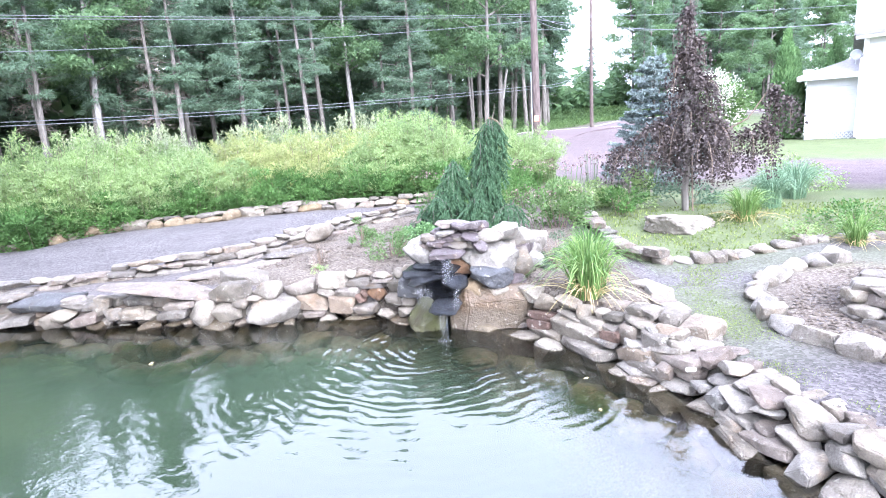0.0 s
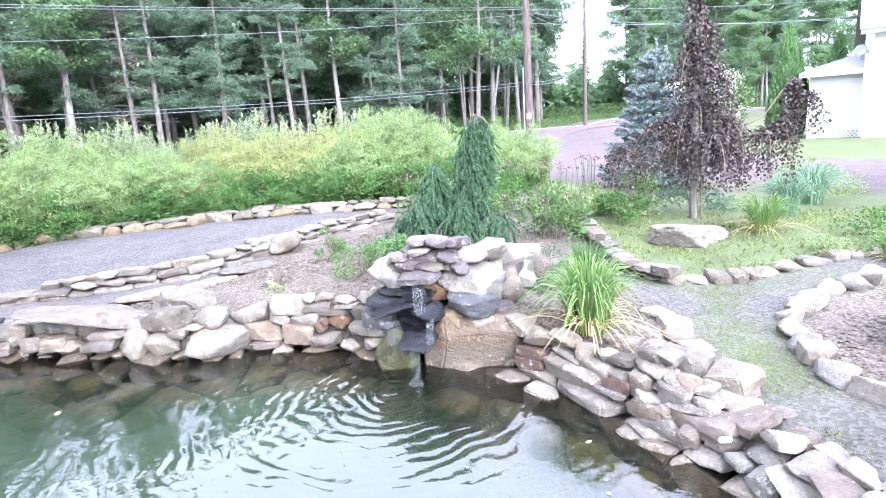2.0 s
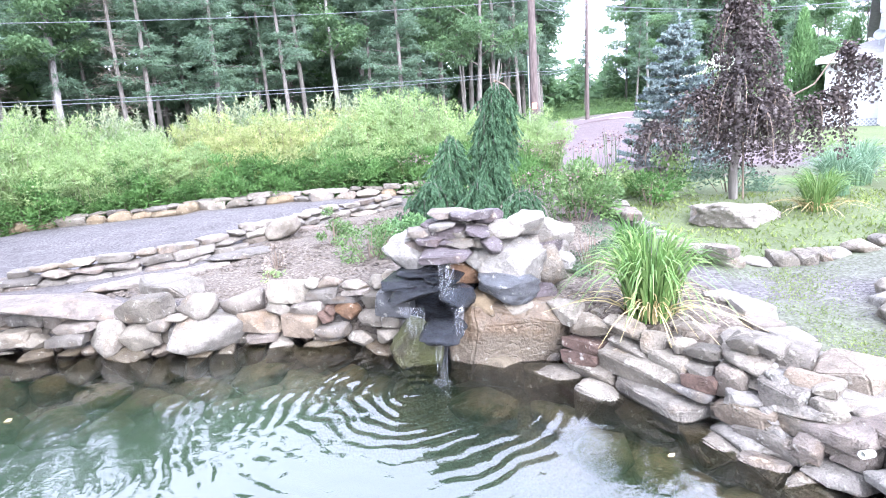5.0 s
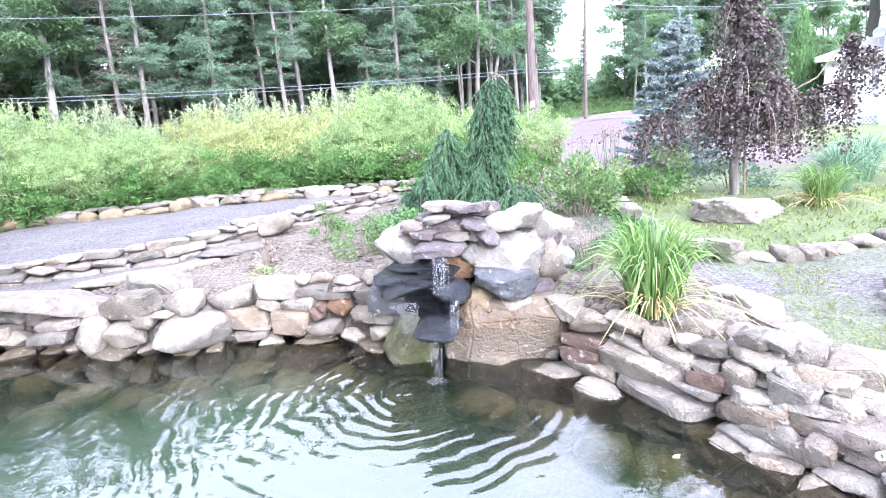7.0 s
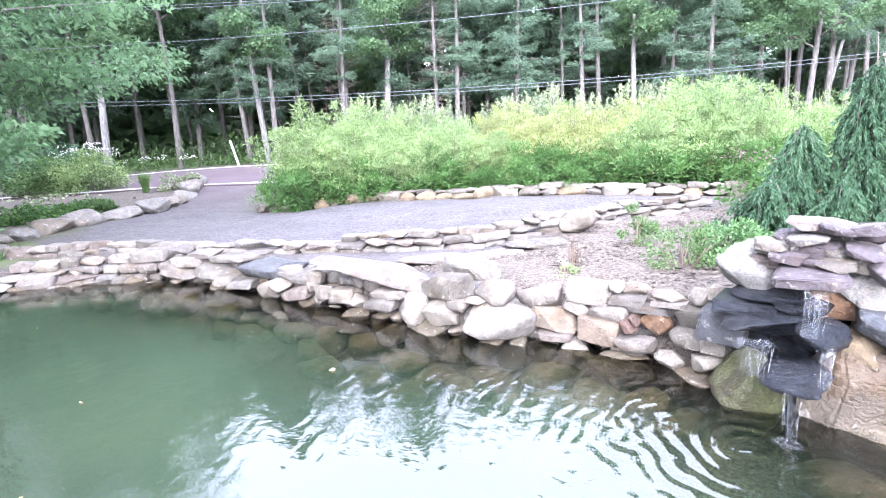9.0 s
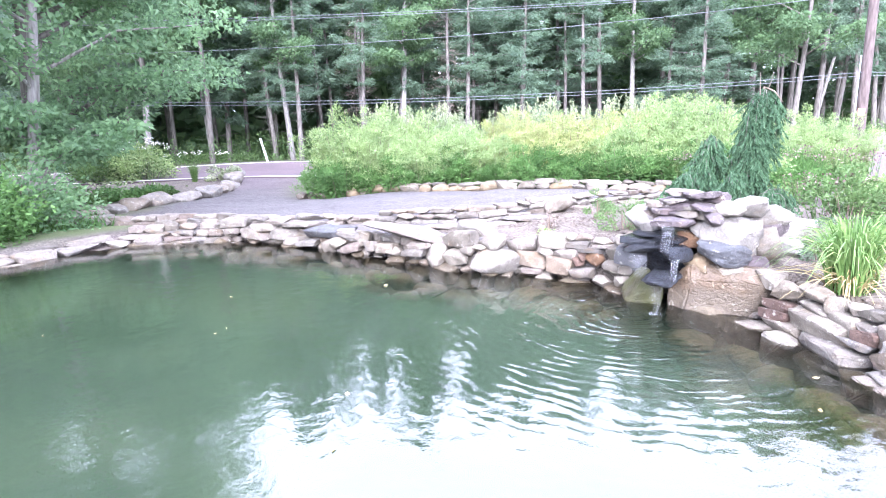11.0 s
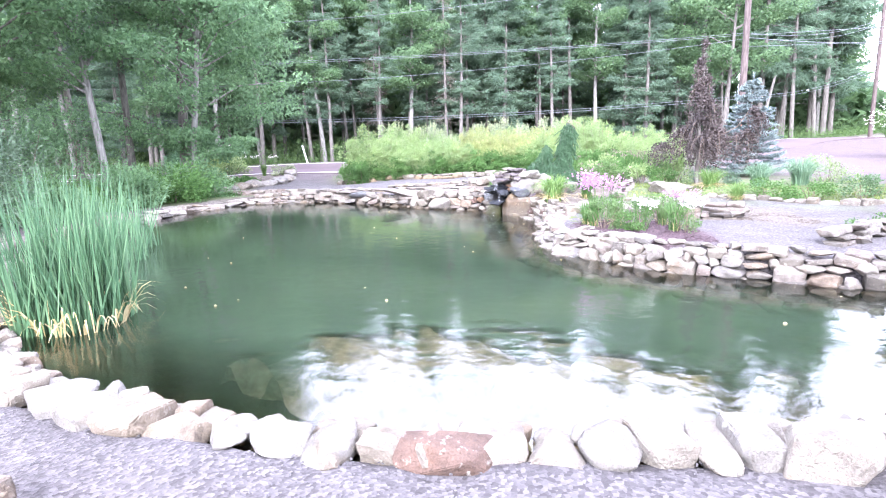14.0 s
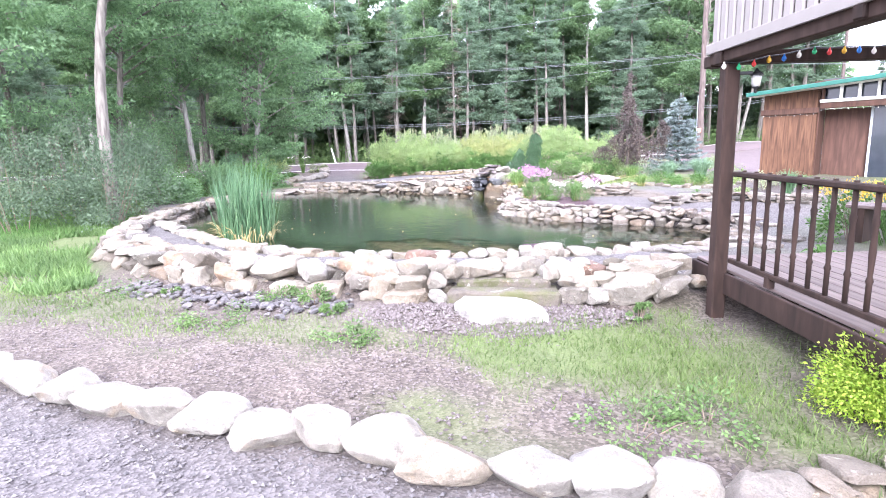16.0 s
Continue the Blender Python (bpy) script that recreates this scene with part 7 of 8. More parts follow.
# the undergrowth on the west bank
for k, (x, y, w, h, m_) in enumerate(((-8.6, -3.6, 2.6, 3.6, M_GREYLEAF), (-10.2, -1.8, 2.6, 3.0, M_GREYLEAF), (-7.4, -5.4, 2.2, 3.2, M_GREYLEAF), (-11.0, 3.4, 2.2, 1.2, M_NEAR), (-10.4, -0.4, 1.8, 1.0, M_MID), (-14.3, 6.2, 1.1, 0.4, M_MID), (-9.6, -6.6, 3.0, 3.4, M_GREYLEAF), (-12.6, -3.8, 3.2, 4.2, M_NEAR), (-10.1, 1.2, 1.8, 1.2, M_NEAR), (-10.3, 2.6, 1.8, 1.1, M_MID), (-8.9, -1.0, 1.6, 1.1, M_NEAR), (-11.6, -0.8, 2.6, 3.4, M_NEAR), (-12.8, 1.0, 2.6, 3.0, M_NEAR), (-13.4, 7.0, 0.9, 0.3, M_MID), (-20.6, 9.2, 2.8, 1.5, M_CATTAIL), (-6.15, -3.9, 1.7, 2.3, M_GREYLEAF), (-7.7, -2.6, 2.2, 2.7, M_GREYLEAF), (-18.8, 9.7, 1.8, 1.15, M_LIME), (-16.0, 10.7, 1.0, 0.5, M_PLUME), (-14.4, 7.9, 0.8, 0.25, M_WEED), (-19.6, 8.8, 1.6, 1.1, M_WEED))):
    shrub("bank_shrub", 500 + k, w, h, m_, 5600 if h > 0.6 else 1300, 0.085 if h < 2 else 0.068, "dense wild shrub on the wooded bank", x, y, 5, group="bank shrubs")

# ---- the tall perennial bed ----


def perennial(seed, w, h, lower, upper, plume, label, spikes=0, fuzz=0.13):
    """A dense clump: leafy foot, a feathery mass above, and seed plumes on some."""
    rng = random.Random(seed)
    nrng = np.random.default_rng(seed)
    ob = empty("tall_perennial")
    stems = bmesh.new()
    low, up, top = [], [], []
    for k in range(44):
        a, r = rng.uniform(0, math.tau), w * 0.5 * math.sqrt(rng.random())
        x, y = r * math.cos(a), r * math.sin(a)
        H = h * rng.uniform(0.6, 1.08) * (1 - 0.3 * (r / (0.5 * w)) ** 2)
        lean = rng.uniform(0.1, 0.45)
        tip = np.array((x * (1 + lean) + rng.gauss(0, 0.06), y * (1 + lean) + rng.gauss(0, 0.06), H))
        base = np.array((x * 0.85, y * 0.85, 0.0))
        tube([base, (base + tip) / 2 + np.array((0, 0, 0.05)), tip], [0.007, 0.006, 0.003], 3, stems)
        m_ = 84
        s = nrng.uniform(0.0, 0.5, m_)
        phi = nrng.uniform(0, math.tau, m_)
        d = np.stack((np.cos(phi), np.sin(phi), nrng.uniform(-0.7, 0.3, m_)), -1)
        low.append(leaves(base + (tip - base) * s[:, None] + d * 0.05, d, 0.125, 0.03, 0.3, nrng))
        # a few separate tufts near the tip
        for q in range(8):
            c = base + (tip - base) * rng.uniform(0.45, 1.02) + nrng.normal(size=3) * fuzz * np.array((1, 1, 0.5))
            m_ = 46
            off = nrng.normal(size=(m_, 3)) * 0.055 * np.array((1, 1, 0.8))
            up.append(sprays(c + off, off + np.array((0, 0, 0.07)), 0.07, 0.018, 0.5, nrng))
        for q in range(spikes):
            p0 = tip + nrng.normal(size=3) * np.array((0.1, 0.1, 0.05))
            m_ = 34
            s = nrng.uniform(0, 1, m_)
            ps = p0 + np.array((rng.gauss(0, 0.06), rng.gauss(0, 0.06), 0.36))[None, :] * s[:, None] + nrng.normal(size=(m_, 3)) * 0.03 * (1.1 - s)[:, None]
            top.append(sprays(ps, nrng.normal(size=(m_, 3)) * 0.5 + np.array((0, 0, 0.8)), 0.07, 0.022, 0.3, nrng))
    soft_part("stem_mass", stems, M_TWIG, ob)
    soft_part("lower_foliage", quads_mesh("lower_foliage", np.concatenate(low), lower), None, ob)
    soft_part("upper_foliage", quads_mesh("upper_foliage", np.concatenate(up), upper, 3), None, ob)
    if top:
        soft_part("bloom_mass", quads_mesh("bloom_mass", np.concatenate(top), plume, 3), None, ob)
    return tagged(ob, label, "perennial", "tall bed perennials")


BEDK = [perennial(601, 1.6, 1.55, M_MID, M_LIME, None, "dense yellow-green perennial clump in the roadside bed"), perennial(602, 1.5, 1.7, M_MID, M_GOLDEN, None, "feathery yellowing perennial clump in the roadside bed"),
        perennial(603, 1.5, 1.75, M_MID, M_LIME, M_PLUME, "tall perennial clump with pale seed plumes", 2), perennial(604, 1.6, 2.15, M_LIME, M_LIME, None, "tall feathery lime-green perennial clump", 0, 0.17),
        perennial(605, 1.3, 0.95, M_MID, M_MID, None, "leafy green perennial clump spilling over the bed's stones", 0, 0.1)]
bw = random.Random(5)
spots = []
bx, by = np.array([-9.2, -8.4, -7.6, -6.8, -6.0, -5.2, -4.4, -3.6, -2.8]), np.array([10.5, 11.1, 11.6, 12.0, 12.2, 12.4, 12.6, 12.8, 13.1])
for k, (x, y) in enumerate(zip(bx, by)):
    gold = 3 <= k <= 7
    spots.append((x + bw.uniform(-0.3, 0.3), y - 0.1 + bw.uniform(0, 0.2), 4, bw.uniform(0.55, 1.15)))
    spots.append((x + bw.uniform(-0.15, 0.15), y + 0.25, 1 if gold and bw.random() < 0.5 else 0, bw.uniform(0.72, 0.95)))
    spots.append((x - 0.5 + bw.uniform(-0.2, 0.2), y + 1.0, 1 if gold else 0, bw.uniform(0.85, 1.1)))
    spots.append((x - 1.1 + bw.uniform(-0.2, 0.2), y + 2.0, 2, bw.uniform(0.92, 1.12)))
spots += [(-9.9, 10.0, 4, 1.1), (-10.0, 10.6, 0, 1.05), (-10.2, 10.8, 3, 1.1), (-9.6, 10.4, 3, 0.85), (-3.6, 14.9, 3, 1.02), (-2.9, 14.0, 3, 0.98), (-2.2, 13.7, 3, 0.88), (-3.3, 14.2, 3, 1.0), (-1.3, 13.6, 0, 0.85), (-0.5, 13.8, 0, 0.8), (-0.1, 14.4, 3, 0.7), (-1.0, 14.8, 3, 0.78), (-1.9, 12.9, 4, 1.0), (-1.0, 12.9, 4, 0.9)]
for x, y, k, s in spots:
    scaled_copy(BEDK[k], x, y, gz(x, y) - 0.02, bw.uniform(0, 360), s)
for k, ob in enumerate(BEDK):
    ob.location = (-6.5 - 1.2 * k, 14.8 - 0.8 * k, 0.4)

# ---- the specimen trees ----


def cascade(humps, strands, reach, leaf, wid, seed, step=0.03, spread=0.5, floor=0.02, fuzz=0.012):
    """Branches that spill from the tops of humps and hang: (x, y, z of the top, radius, drop) each."""
    nrng = np.random.default_rng(seed)
    out, lines = [], []
    total = sum(h[5] for h in humps)
    for hx, hy, hz, rad, drop, share in humps:
        for k in range(int(strands * share / total)):
            a = nrng.uniform(0, math.tau)
            r = rad * nrng.uniform(0.2, 1.0) ** 0.6
            z0 = hz - nrng.uniform(0, 0.25) * drop * 0.6
            L = drop * nrng.uniform(0.55, 1.0)
            n = max(6, int(L / step))
            t = np.linspace(0, 1, n)
            x = hx + math.cos(a) * r * (1 - (1 - t) ** 2.2)
            y = hy + math.sin(a) * r * (1 - (1 - t) ** 2.2)
            z = np.maximum(z0 - L * t ** 1.5 + 0.05 * np.sin(t * 3), floor)
            p = np.stack((x, y, z), -1)
            lines.append(p[:: max(1, n // 5)])
            d = np.gradient(p, axis=0)
            m = reach
            pp = np.repeat(p, m, 0) + nrng.normal(size=(n * m, 3)) * fuzz
            phi = nrng.uniform(0, math.tau, n * m)
            dirs = unit(np.repeat(d, m, 0)) * 0.8 + np.stack((np.cos(phi), np.sin(phi), 0.1 * np.sin(phi * 3)), -1) * 0.8
            out.append(leaves(pp, dirs, leaf, wid, spread * 0.4, nrng))
    return np.concatenate(out), lines


def branch_bm(lines, r, every=3):
    b = bmesh.new()
    for p in lines[::every]:
        tube([tuple(q) for q in p], [r * (1 - 0.7 * k / len(p)) for k in range(len(p))], 3, b)
    return b


def hanging_shoots(humps, seed, gap=0.052):
    """Strands that spill from humps; each carries many drooping shoots clad in needles."""
    nrng = np.random.default_rng(seed)
    out, lines = [], []
    for hx, hy, hz, rad, drop, count in humps:
        for k in range(count):
            a = math.tau * (k + nrng.uniform(-0.3, 0.3)) / count
            r = rad * nrng.uniform(0.55, 1.05)
            L = drop * nrng.uniform(0.6, 1.05)
            n = max(5, int((L + r) / gap))
            t = np.linspace(0, 1, n)
            p = np.stack((hx + math.cos(a) * r * (1 - (1 - t) ** 2.4), hy + math.sin(a) * r * (1 - (1 - t) ** 2.4), np.maximum(hz - nrng.uniform(0, 0.08) + 0.04 * np.sin(t * 3.1) - L * t ** 1.7, 0.03)), -1)
            lines.append(p[:: max(1, n // 5)])
            for q, tt in zip(p, t):
                for _ in range(1 + int(nrng.random() < 0.25)):
                    sl = nrng.uniform(0.12, 0.25) * (1.1 - 0.3 * tt)
                    sd = unit(np.array((math.cos(a) * 0.25, math.sin(a) * 0.25, -1.0)) + nrng.normal(size=3) * 0.28)
                    s = np.repeat(np.linspace(0.0, 1.0, 10), 6)
                    pos = q + nrng.normal(size=3) * 0.02 + sd * sl * s[:, None]
                    pos[:, 2] = np.maximum(pos[:, 2], 0.015)
                    phi = nrng.uniform(0, math.tau, len(s))
                    d = sd * 1.25 + np.stack((np.cos(phi), np.sin(phi), 0 * phi), -1) * 0.8
                    out.append(sprays(pos, d, 0.038, 0.014, 0.12, nrng))
    return np.concatenate(out), lines


ws = empty("weeping_spruce", -0.95, 7.9, 0.45)
q_, ln_ = hanging_shoots([(0.1, 0.2, 1.58, 0.1, 0.6, 8), (0.19, 0.22, 1.52, 0.11, 0.75, 8), (0.05, 0.2, 1.44, 0.16, 0.55, 9), (0.02, 0.2, 1.25, 0.19, 0.55, 10), (0.0, 0.2, 1.05, 0.2, 0.55, 10), (0.0, 0.18, 0.85, 0.22, 0.55, 10), (0.02, 0.15, 0.62, 0.26, 0.55, 10),
                          (-0.4, 0.02, 1.04, 0.15, 0.5, 11), (-0.46, 0.0, 0.88, 0.2, 0.55, 10), (-0.48, -0.05, 0.68, 0.24, 0.55, 10), (-0.75, -0.08, 0.48, 0.22, 0.45, 9), (-0.95, -0.1, 0.22, 0.2, 0.2, 7), (-0.1, -0.3, 0.6, 0.17, 0.52, 10), (-0.6, -0.3, 0.6, 0.16, 0.52, 9), (0.3, -0.05, 0.42, 0.22, 0.4, 9)], 21)
part("trunk", tube([(0.0, 0.1, -0.05), (0.0, 0.18, 0.5), (0.0, 0.2, 1.0), (0.04, 0.2, 1.42), (0.1, 0.2, 1.6), (0.2, 0.22, 1.55), (0.3, 0.24, 1.42)], [0.06, 0.05, 0.035, 0.022, 0.016, 0.01, 0.004], 8), M_TWIG, ws)
part("leader", tube([(0.06, 0.2, 1.5), (0.05, 0.2, 1.64), (0.04, 0.2, 1.78)], [0.007, 0.005, 0.002], 6), M_DEAD, ws)
part("leader", tube([(0.14, 0.2, 1.58), (0.17, 0.2, 1.68), (0.18, 0.2, 1.78)], [0.006, 0.004, 0.002], 6), M_DEAD, ws)
soft_part("branch_mass", branch_bm(ln_, 0.004, 1), M_BARK, ws)
soft_part("needle_mass", quads_mesh("needle_mass", q_, M_WEEP, 3), None, ws)
tagged(ws, "weeping spruce with cascading dark green branches behind the waterfall", "conifer")

bc = empty("weeping_beech", 2.06, 9.12, 0.44)
q_, ln_ = cascade([(0.03, 0.0, 3.35, 0.08, 0.6, 1.6), (-0.05, 0, 2.95, 0.15, 0.9, 3), (0.1, 0, 2.55, 0.2, 0.7, 3), (-0.06, 0, 2.4, 0.3, 0.95, 4.5), (0.12, 0, 2.05, 0.38, 0.8, 5), (0.02, 0, 1.65, 0.5, 0.95, 6), (-0.42, 0.1, 1.38, 0.42, 0.8, 6), (-0.88, 0.2, 1.02, 0.42, 0.48, 5), (0.4, -0.05, 1.35, 0.36, 0.9, 5.5), (0.15, -0.25, 1.2, 0.42, 0.75, 5.5), (0.1, 0.35, 1.3, 0.45, 0.8, 4.5), (1.13, -0.1, 1.8, 0.14, 0.85, 2.2), (1.3, -0.15, 1.62, 0.2, 0.5, 2), (1.02, -0.1, 1.3, 0.24, 0.75, 3), (0.8, -0.1, 1.2, 0.2, 0.6, 2)], 400, 3, 0.046, 0.036, 22, 0.042, 0.9, 0.28, 0.035)
part("trunk", tube([(0, 0, -0.05), (-0.02, 0, 0.4), (0.02, 0, 0.7), (-0.03, 0, 1.6), (0.02, 0, 2.6), (0.0, 0, 3.3)], [0.055, 0.05, 0.048, 0.038, 0.025, 0.01], 9), M_BARK, bc)
part("limb", tube([(0.0, 0, 0.9), (0.43, -0.03, 1.16), (0.81, -0.08, 1.36), (1.03, -0.1, 1.7), (1.15, -0.1, 1.82), (1.27, -0.12, 1.7)], [0.014, 0.012, 0.01, 0.008, 0.006, 0.003], 6), M_TWIG, bc, "pale bare limb")
part("stake", tube([(0.09, -0.06, -0.05), (0.05, -0.05, 0.95)], [0.012, 0.012], 6), M_TWIG, bc)
soft_part("branch_mass", branch_bm(ln_, 0.007), M_TWIG, bc)
soft_part("crown", quads_mesh("crown", q_, M_BEECH), None, bc)
tagged(bc, "weeping copper beech with hanging curtains of purple leaves", "tree")


def tiered_spruce(seed, h, w):
    """A young spruce in level tiers; each branch a flat fan of tufted twigs."""
    rng = random.Random(seed)
    nrng = np.random.default_rng(seed)
    trunk = tube([(0, 0, -0.05), (0, 0, h * 0.5), (0.02, 0, h)], [0.06, 0.04, 0.008], 8)
    tris, z = [], 0.12
    while z < h - 0.1:
        t = z / h
        R = 0.5 * w * (1 - t) ** 0.85 + 0.05
        for k in range(11 if t < 0.7 else 7):
            a = math.tau * k / 11 + rng.uniform(-0.2, 0.2) if t < 0.7 else rng.uniform(0, math.tau)
            L = R * rng.uniform(0.75, 1.12)
            end = np.array((L * math.cos(a), L * math.sin(a), z + 0.1 * L + rng.uniform(-0.06, 0.06)))
            base = np.array((0, 0, z))
            tube([tuple(base), tuple((base + end) / 2 - np.array((0, 0, 0.06 * L))), tuple(end)], [0.012, 0.009, 0.004], 3, trunk)
            for q in range(int(12 + 20 * L)):
                s = rng.random() ** 0.7
                sg = rng.choice((-1, 1))
                p0 = base + (end - base) * s - np.array((0, 0, 0.24 * L * s * (1 - s)))
                tl = (0.1 + 0.16 * L * (1.1 - s)) * rng.uniform(0.7, 1.2)
                td = unit(np.array((math.cos(a + sg * 0.75), math.sin(a + sg * 0.75), 0.12 + rng.gauss(0, 0.15))))
                ss = np.repeat(np.linspace(0.1, 1, 6), 4)
                phi = nrng.uniform(0, math.tau, len(ss))
                d = td * 0.9 + np.stack((np.cos(phi), np.sin(phi), np.sin(phi * 2 + 1)), -1) * 0.7
                tris.append(sprays(p0 + td * tl * ss[:, None], d, 0.052, 0.024, 0.2, nrng))
        z += 0.17 * (1.15 - 0.45 * t)
    ps = np.array((0.02, 0, h - 0.22)) + np.array((0, 0, 0.3)) * np.linspace(0, 1, 60)[:, None]
    tris.append(sprays(ps, nrng.normal(size=(60, 3)) + np.array((0, 0, 0.8)), 0.07, 0.02, 0.3, nrng))
    return trunk, quads_mesh("needle_mass", np.concatenate(tris), M_BLUESPRUCE, 3)


bs = empty("blue_spruce", 2.5, 13.2, 0.45)
t_, c_ = tiered_spruce(31, 2.8, 2.15)
part("trunk", t_, M_BARK, bs)
soft_part("needle_mass", c_, None, bs)
tagged(bs, "young blue spruce with tiered silvery branches", "conifer")


def column(seed, w, h, n):
    nrng = np.random.default_rng(seed)
    z = nrng.random(n) ** 1.1
    r = 0.5 * w * np.minimum(1, 1.5 * (1.02 - z)) ** 0.8 * np.minimum(1, 0.75 + 2 * z) * (0.8 + 0.2 * nrng.random(n))
    a = nrng.uniform(0, math.tau, n)
    r = r * (1 + 0.12 * np.sin(a * 5 + z * 9))
    p = np.stack((r * np.cos(a), r * np.sin(a), z * h), -1)
    return leaves(p, p * np.array((0.5, 0.5, 0)) + np.array((0, 0, 0.5)), 0.17, 0.05, 0.2, nrng)


for k, (x, y, w, h) in enumerate(((9.85, 24.0, 1.05, 4.0), (10.35, 24.4, 0.85, 3.3), (12.2, 25.2, 1.1, 3.7))):
    th = empty("thuja", x, y, gz(x, y))
    part("trunk", tube([(0, 0, -0.05), (0, 0, h * 0.9)], [0.07, 0.02], 7), M_BARK, th)
    soft_part("foliage", quads_mesh("foliage", column(700 + k, w, h, 9000), M_THUJA), None, th)
    tagged(th, "tall narrow bright green arborvitae beside the house", "conifer", "arborvitae")

ht = empty("hydrangea_tree", 6.95, 23.4, gz(6.95, 23.4))
part("trunk", tube([(0, 0, -0.05), (0.05, 0, 0.7), (0, 0, 1.4)], [0.06, 0.05, 0.03], 7), M_BARK, ht)
soft_part("stem_mass", stems_bm(77, 12, 1.2, 2.5, 0.012), M_TWIG, ht)
soft_part("foliage", quads_mesh("foliage", shrub_mesh(78, 2.5, 2.8, M_WEED, 6500, 0.12, 0.7), M_WEED), None, ht)
soft_part("bloom_mass", quads_mesh("bloom_mass", shrub_mesh(79, 2.7, 3.0, M_WHITEF, 3600, 0.09, 1.0), M_WHITEF), None, ht)
tagged(ht, "small hydrangea tree covered in white blossom", "tree")

# ---- garden plants ----


def grass_clump(name, x, y, r, h, n, width, materials, label, seed, category="grass clump", dry=0.0, stiff=0.35, z=None, group=""):
    """A clump of arching blades, with some dry ones round its foot."""
    nrng = np.random.default_rng(seed)
    ob = empty(name, x, y, gz(x, y) - 0.01 if z is None else z)

    def batch(n_, rr, hh, droop):
        a = nrng.uniform(0, math.tau, n_)
        b0 = nrng.uniform(0, 0.25, n_) * r
        out = rr * nrng.uniform(0.25, 1.0, n_)
        base = np.stack((b0 * np.cos(a), b0 * np.sin(a), np.zeros(n_)), -1)
        H = hh * nrng.uniform(0.7, 1.05, n_)
        tip = np.stack((out * np.cos(a), out * np.sin(a), H * (1 - droop * (out / rr) ** 1.5)), -1)
        bend = np.stack((out * 0.4 * np.cos(a), out * 0.4 * np.sin(a), H * 1.1), -1)
        return blades(base, tip, bend, width * nrng.uniform(0.7, 1.2, n_), 5, nrng)
    soft_part("blade_mass", quads_mesh("blade_mass", batch(n, r, h, stiff), materials[0]), None, ob)
    if dry:
        soft_part("dry_blade_mass", quads_mesh("dry_blade_mass", batch(int(n * dry), r * 1.05, h * 0.4, 0.95), materials[1]), None, ob, "dry straw-coloured outer blades")
    return tagged(ob, label, category, group)


grass_clump("daylily", 0.12, 5.3, 0.66, 0.64, 330, 0.015, (M_BLADE, M_DRYBLADE), "daylily clump of arching yellow-green blades in mulch", 801, "daylily", 0.3, 0.72)
grass_clump("daylily", 2.55, 8.15, 0.58, 0.5, 260, 0.012, (M_BLADE, M_DRYBLADE), "daylily clump with dry flower stalks on the island", 802, "daylily", 0.4, 0.5)
grass_clump("daylily", 3.3, 6.95, 0.42, 0.4, 170, 0.012, (M_BLADE, M_DRYBLADE), "daylily clump with dry flower stalks on the island", 804, "daylily", 0.4, 0.5)
grass_clump("ornamental_grass", 3.35, 9.3, 0.62, 0.62, 520, 0.01, (M_FESCUE,), "rounded blue-green ornamental grass mound", 805, stiff=0.55)
grass_clump("ornamental_grass", 4.1, 10.2, 0.7, 0.7, 420, 0.012, (M_FESCUE,), "rounded blue-green ornamental grass mound", 806, stiff=0.55)
grass_clump("ornamental_grass", 0.28, 6.65, 0.4, 0.5, 170, 0.012, (M_MID, M_DRYBLADE), "loose green grass tuft behind the waterfall", 807, dry=0.3)
grass_clump("ornamental_grass", 7.2, 5.0, 0.45, 0.6, 220, 0.014, (M_CATTAIL,), "upright green grass beside the terrace wall", 808)
grass_clump("hosta", 8.45, -1.75, 0.42, 0.32, 80, 0.07, (M_MID,), "broad-leaved green plant at the deck's edge", 809, "hosta", stiff=0.6)

for k, (x, y, r, h) in enumerate(((2.1, 2.55, 0.3, 0.45), (2.4, 2.75, 0.36, 0.5), (3.2, 2.8, 0.34, 0.48), (2.9, 3.3, 0.3, 0.42), (1.9, 2.75, 0.28, 0.4))):
    grass_clump("ornamental_grass", x, y, r, h, 100, 0.008, (M_WEED if k % 2 else M_MID, M_DRYBLADE), "airy green grass clump in the mulched point bed", 850 + k, dry=0.2)

# cattails stand in the water
ct = empty("cattail_clump", -0.72, -3.4, -0.15)
crng = np.random.default_rng(55)
n_ = 620
a_, r_ = crng.uniform(0, math.tau, n_), 0.62 * np.sqrt(crng.random(n_))
base_ = np.stack((r_ * np.cos(a_) * 0.62, r_ * np.sin(a_) * 0.85, np.zeros(n_)), -1)
H_ = 1.68 * crng.uniform(0.6, 1.05, n_) * (1 - 0.25 * (r_ / 0.62) ** 2)
tip_ = base_ + np.stack((crng.normal(size=n_) * 0.17, crng.normal(size=n_) * 0.17, H_), -1)
soft_part("blade_mass", quads_mesh("blade_mass", blades(base_, tip_, (base_ + tip_) / 2 + np.array((0, 0, 0.1)), np.full(n_, 0.019), 5, crng), M_CATTAIL), None, ct)
n_ = 80
a_ = crng.uniform(0, math.tau, n_)
base_ = np.stack((0.5 * np.cos(a_), 0.4 * np.sin(a_), np.full(n_, 0.15)), -1)
tip_ = base_ + np.stack((0.45 * np.cos(a_) * crng.random(n_), 0.45 * np.sin(a_) * crng.random(n_), crng.uniform(0.02, 0.35, n_)), -1)
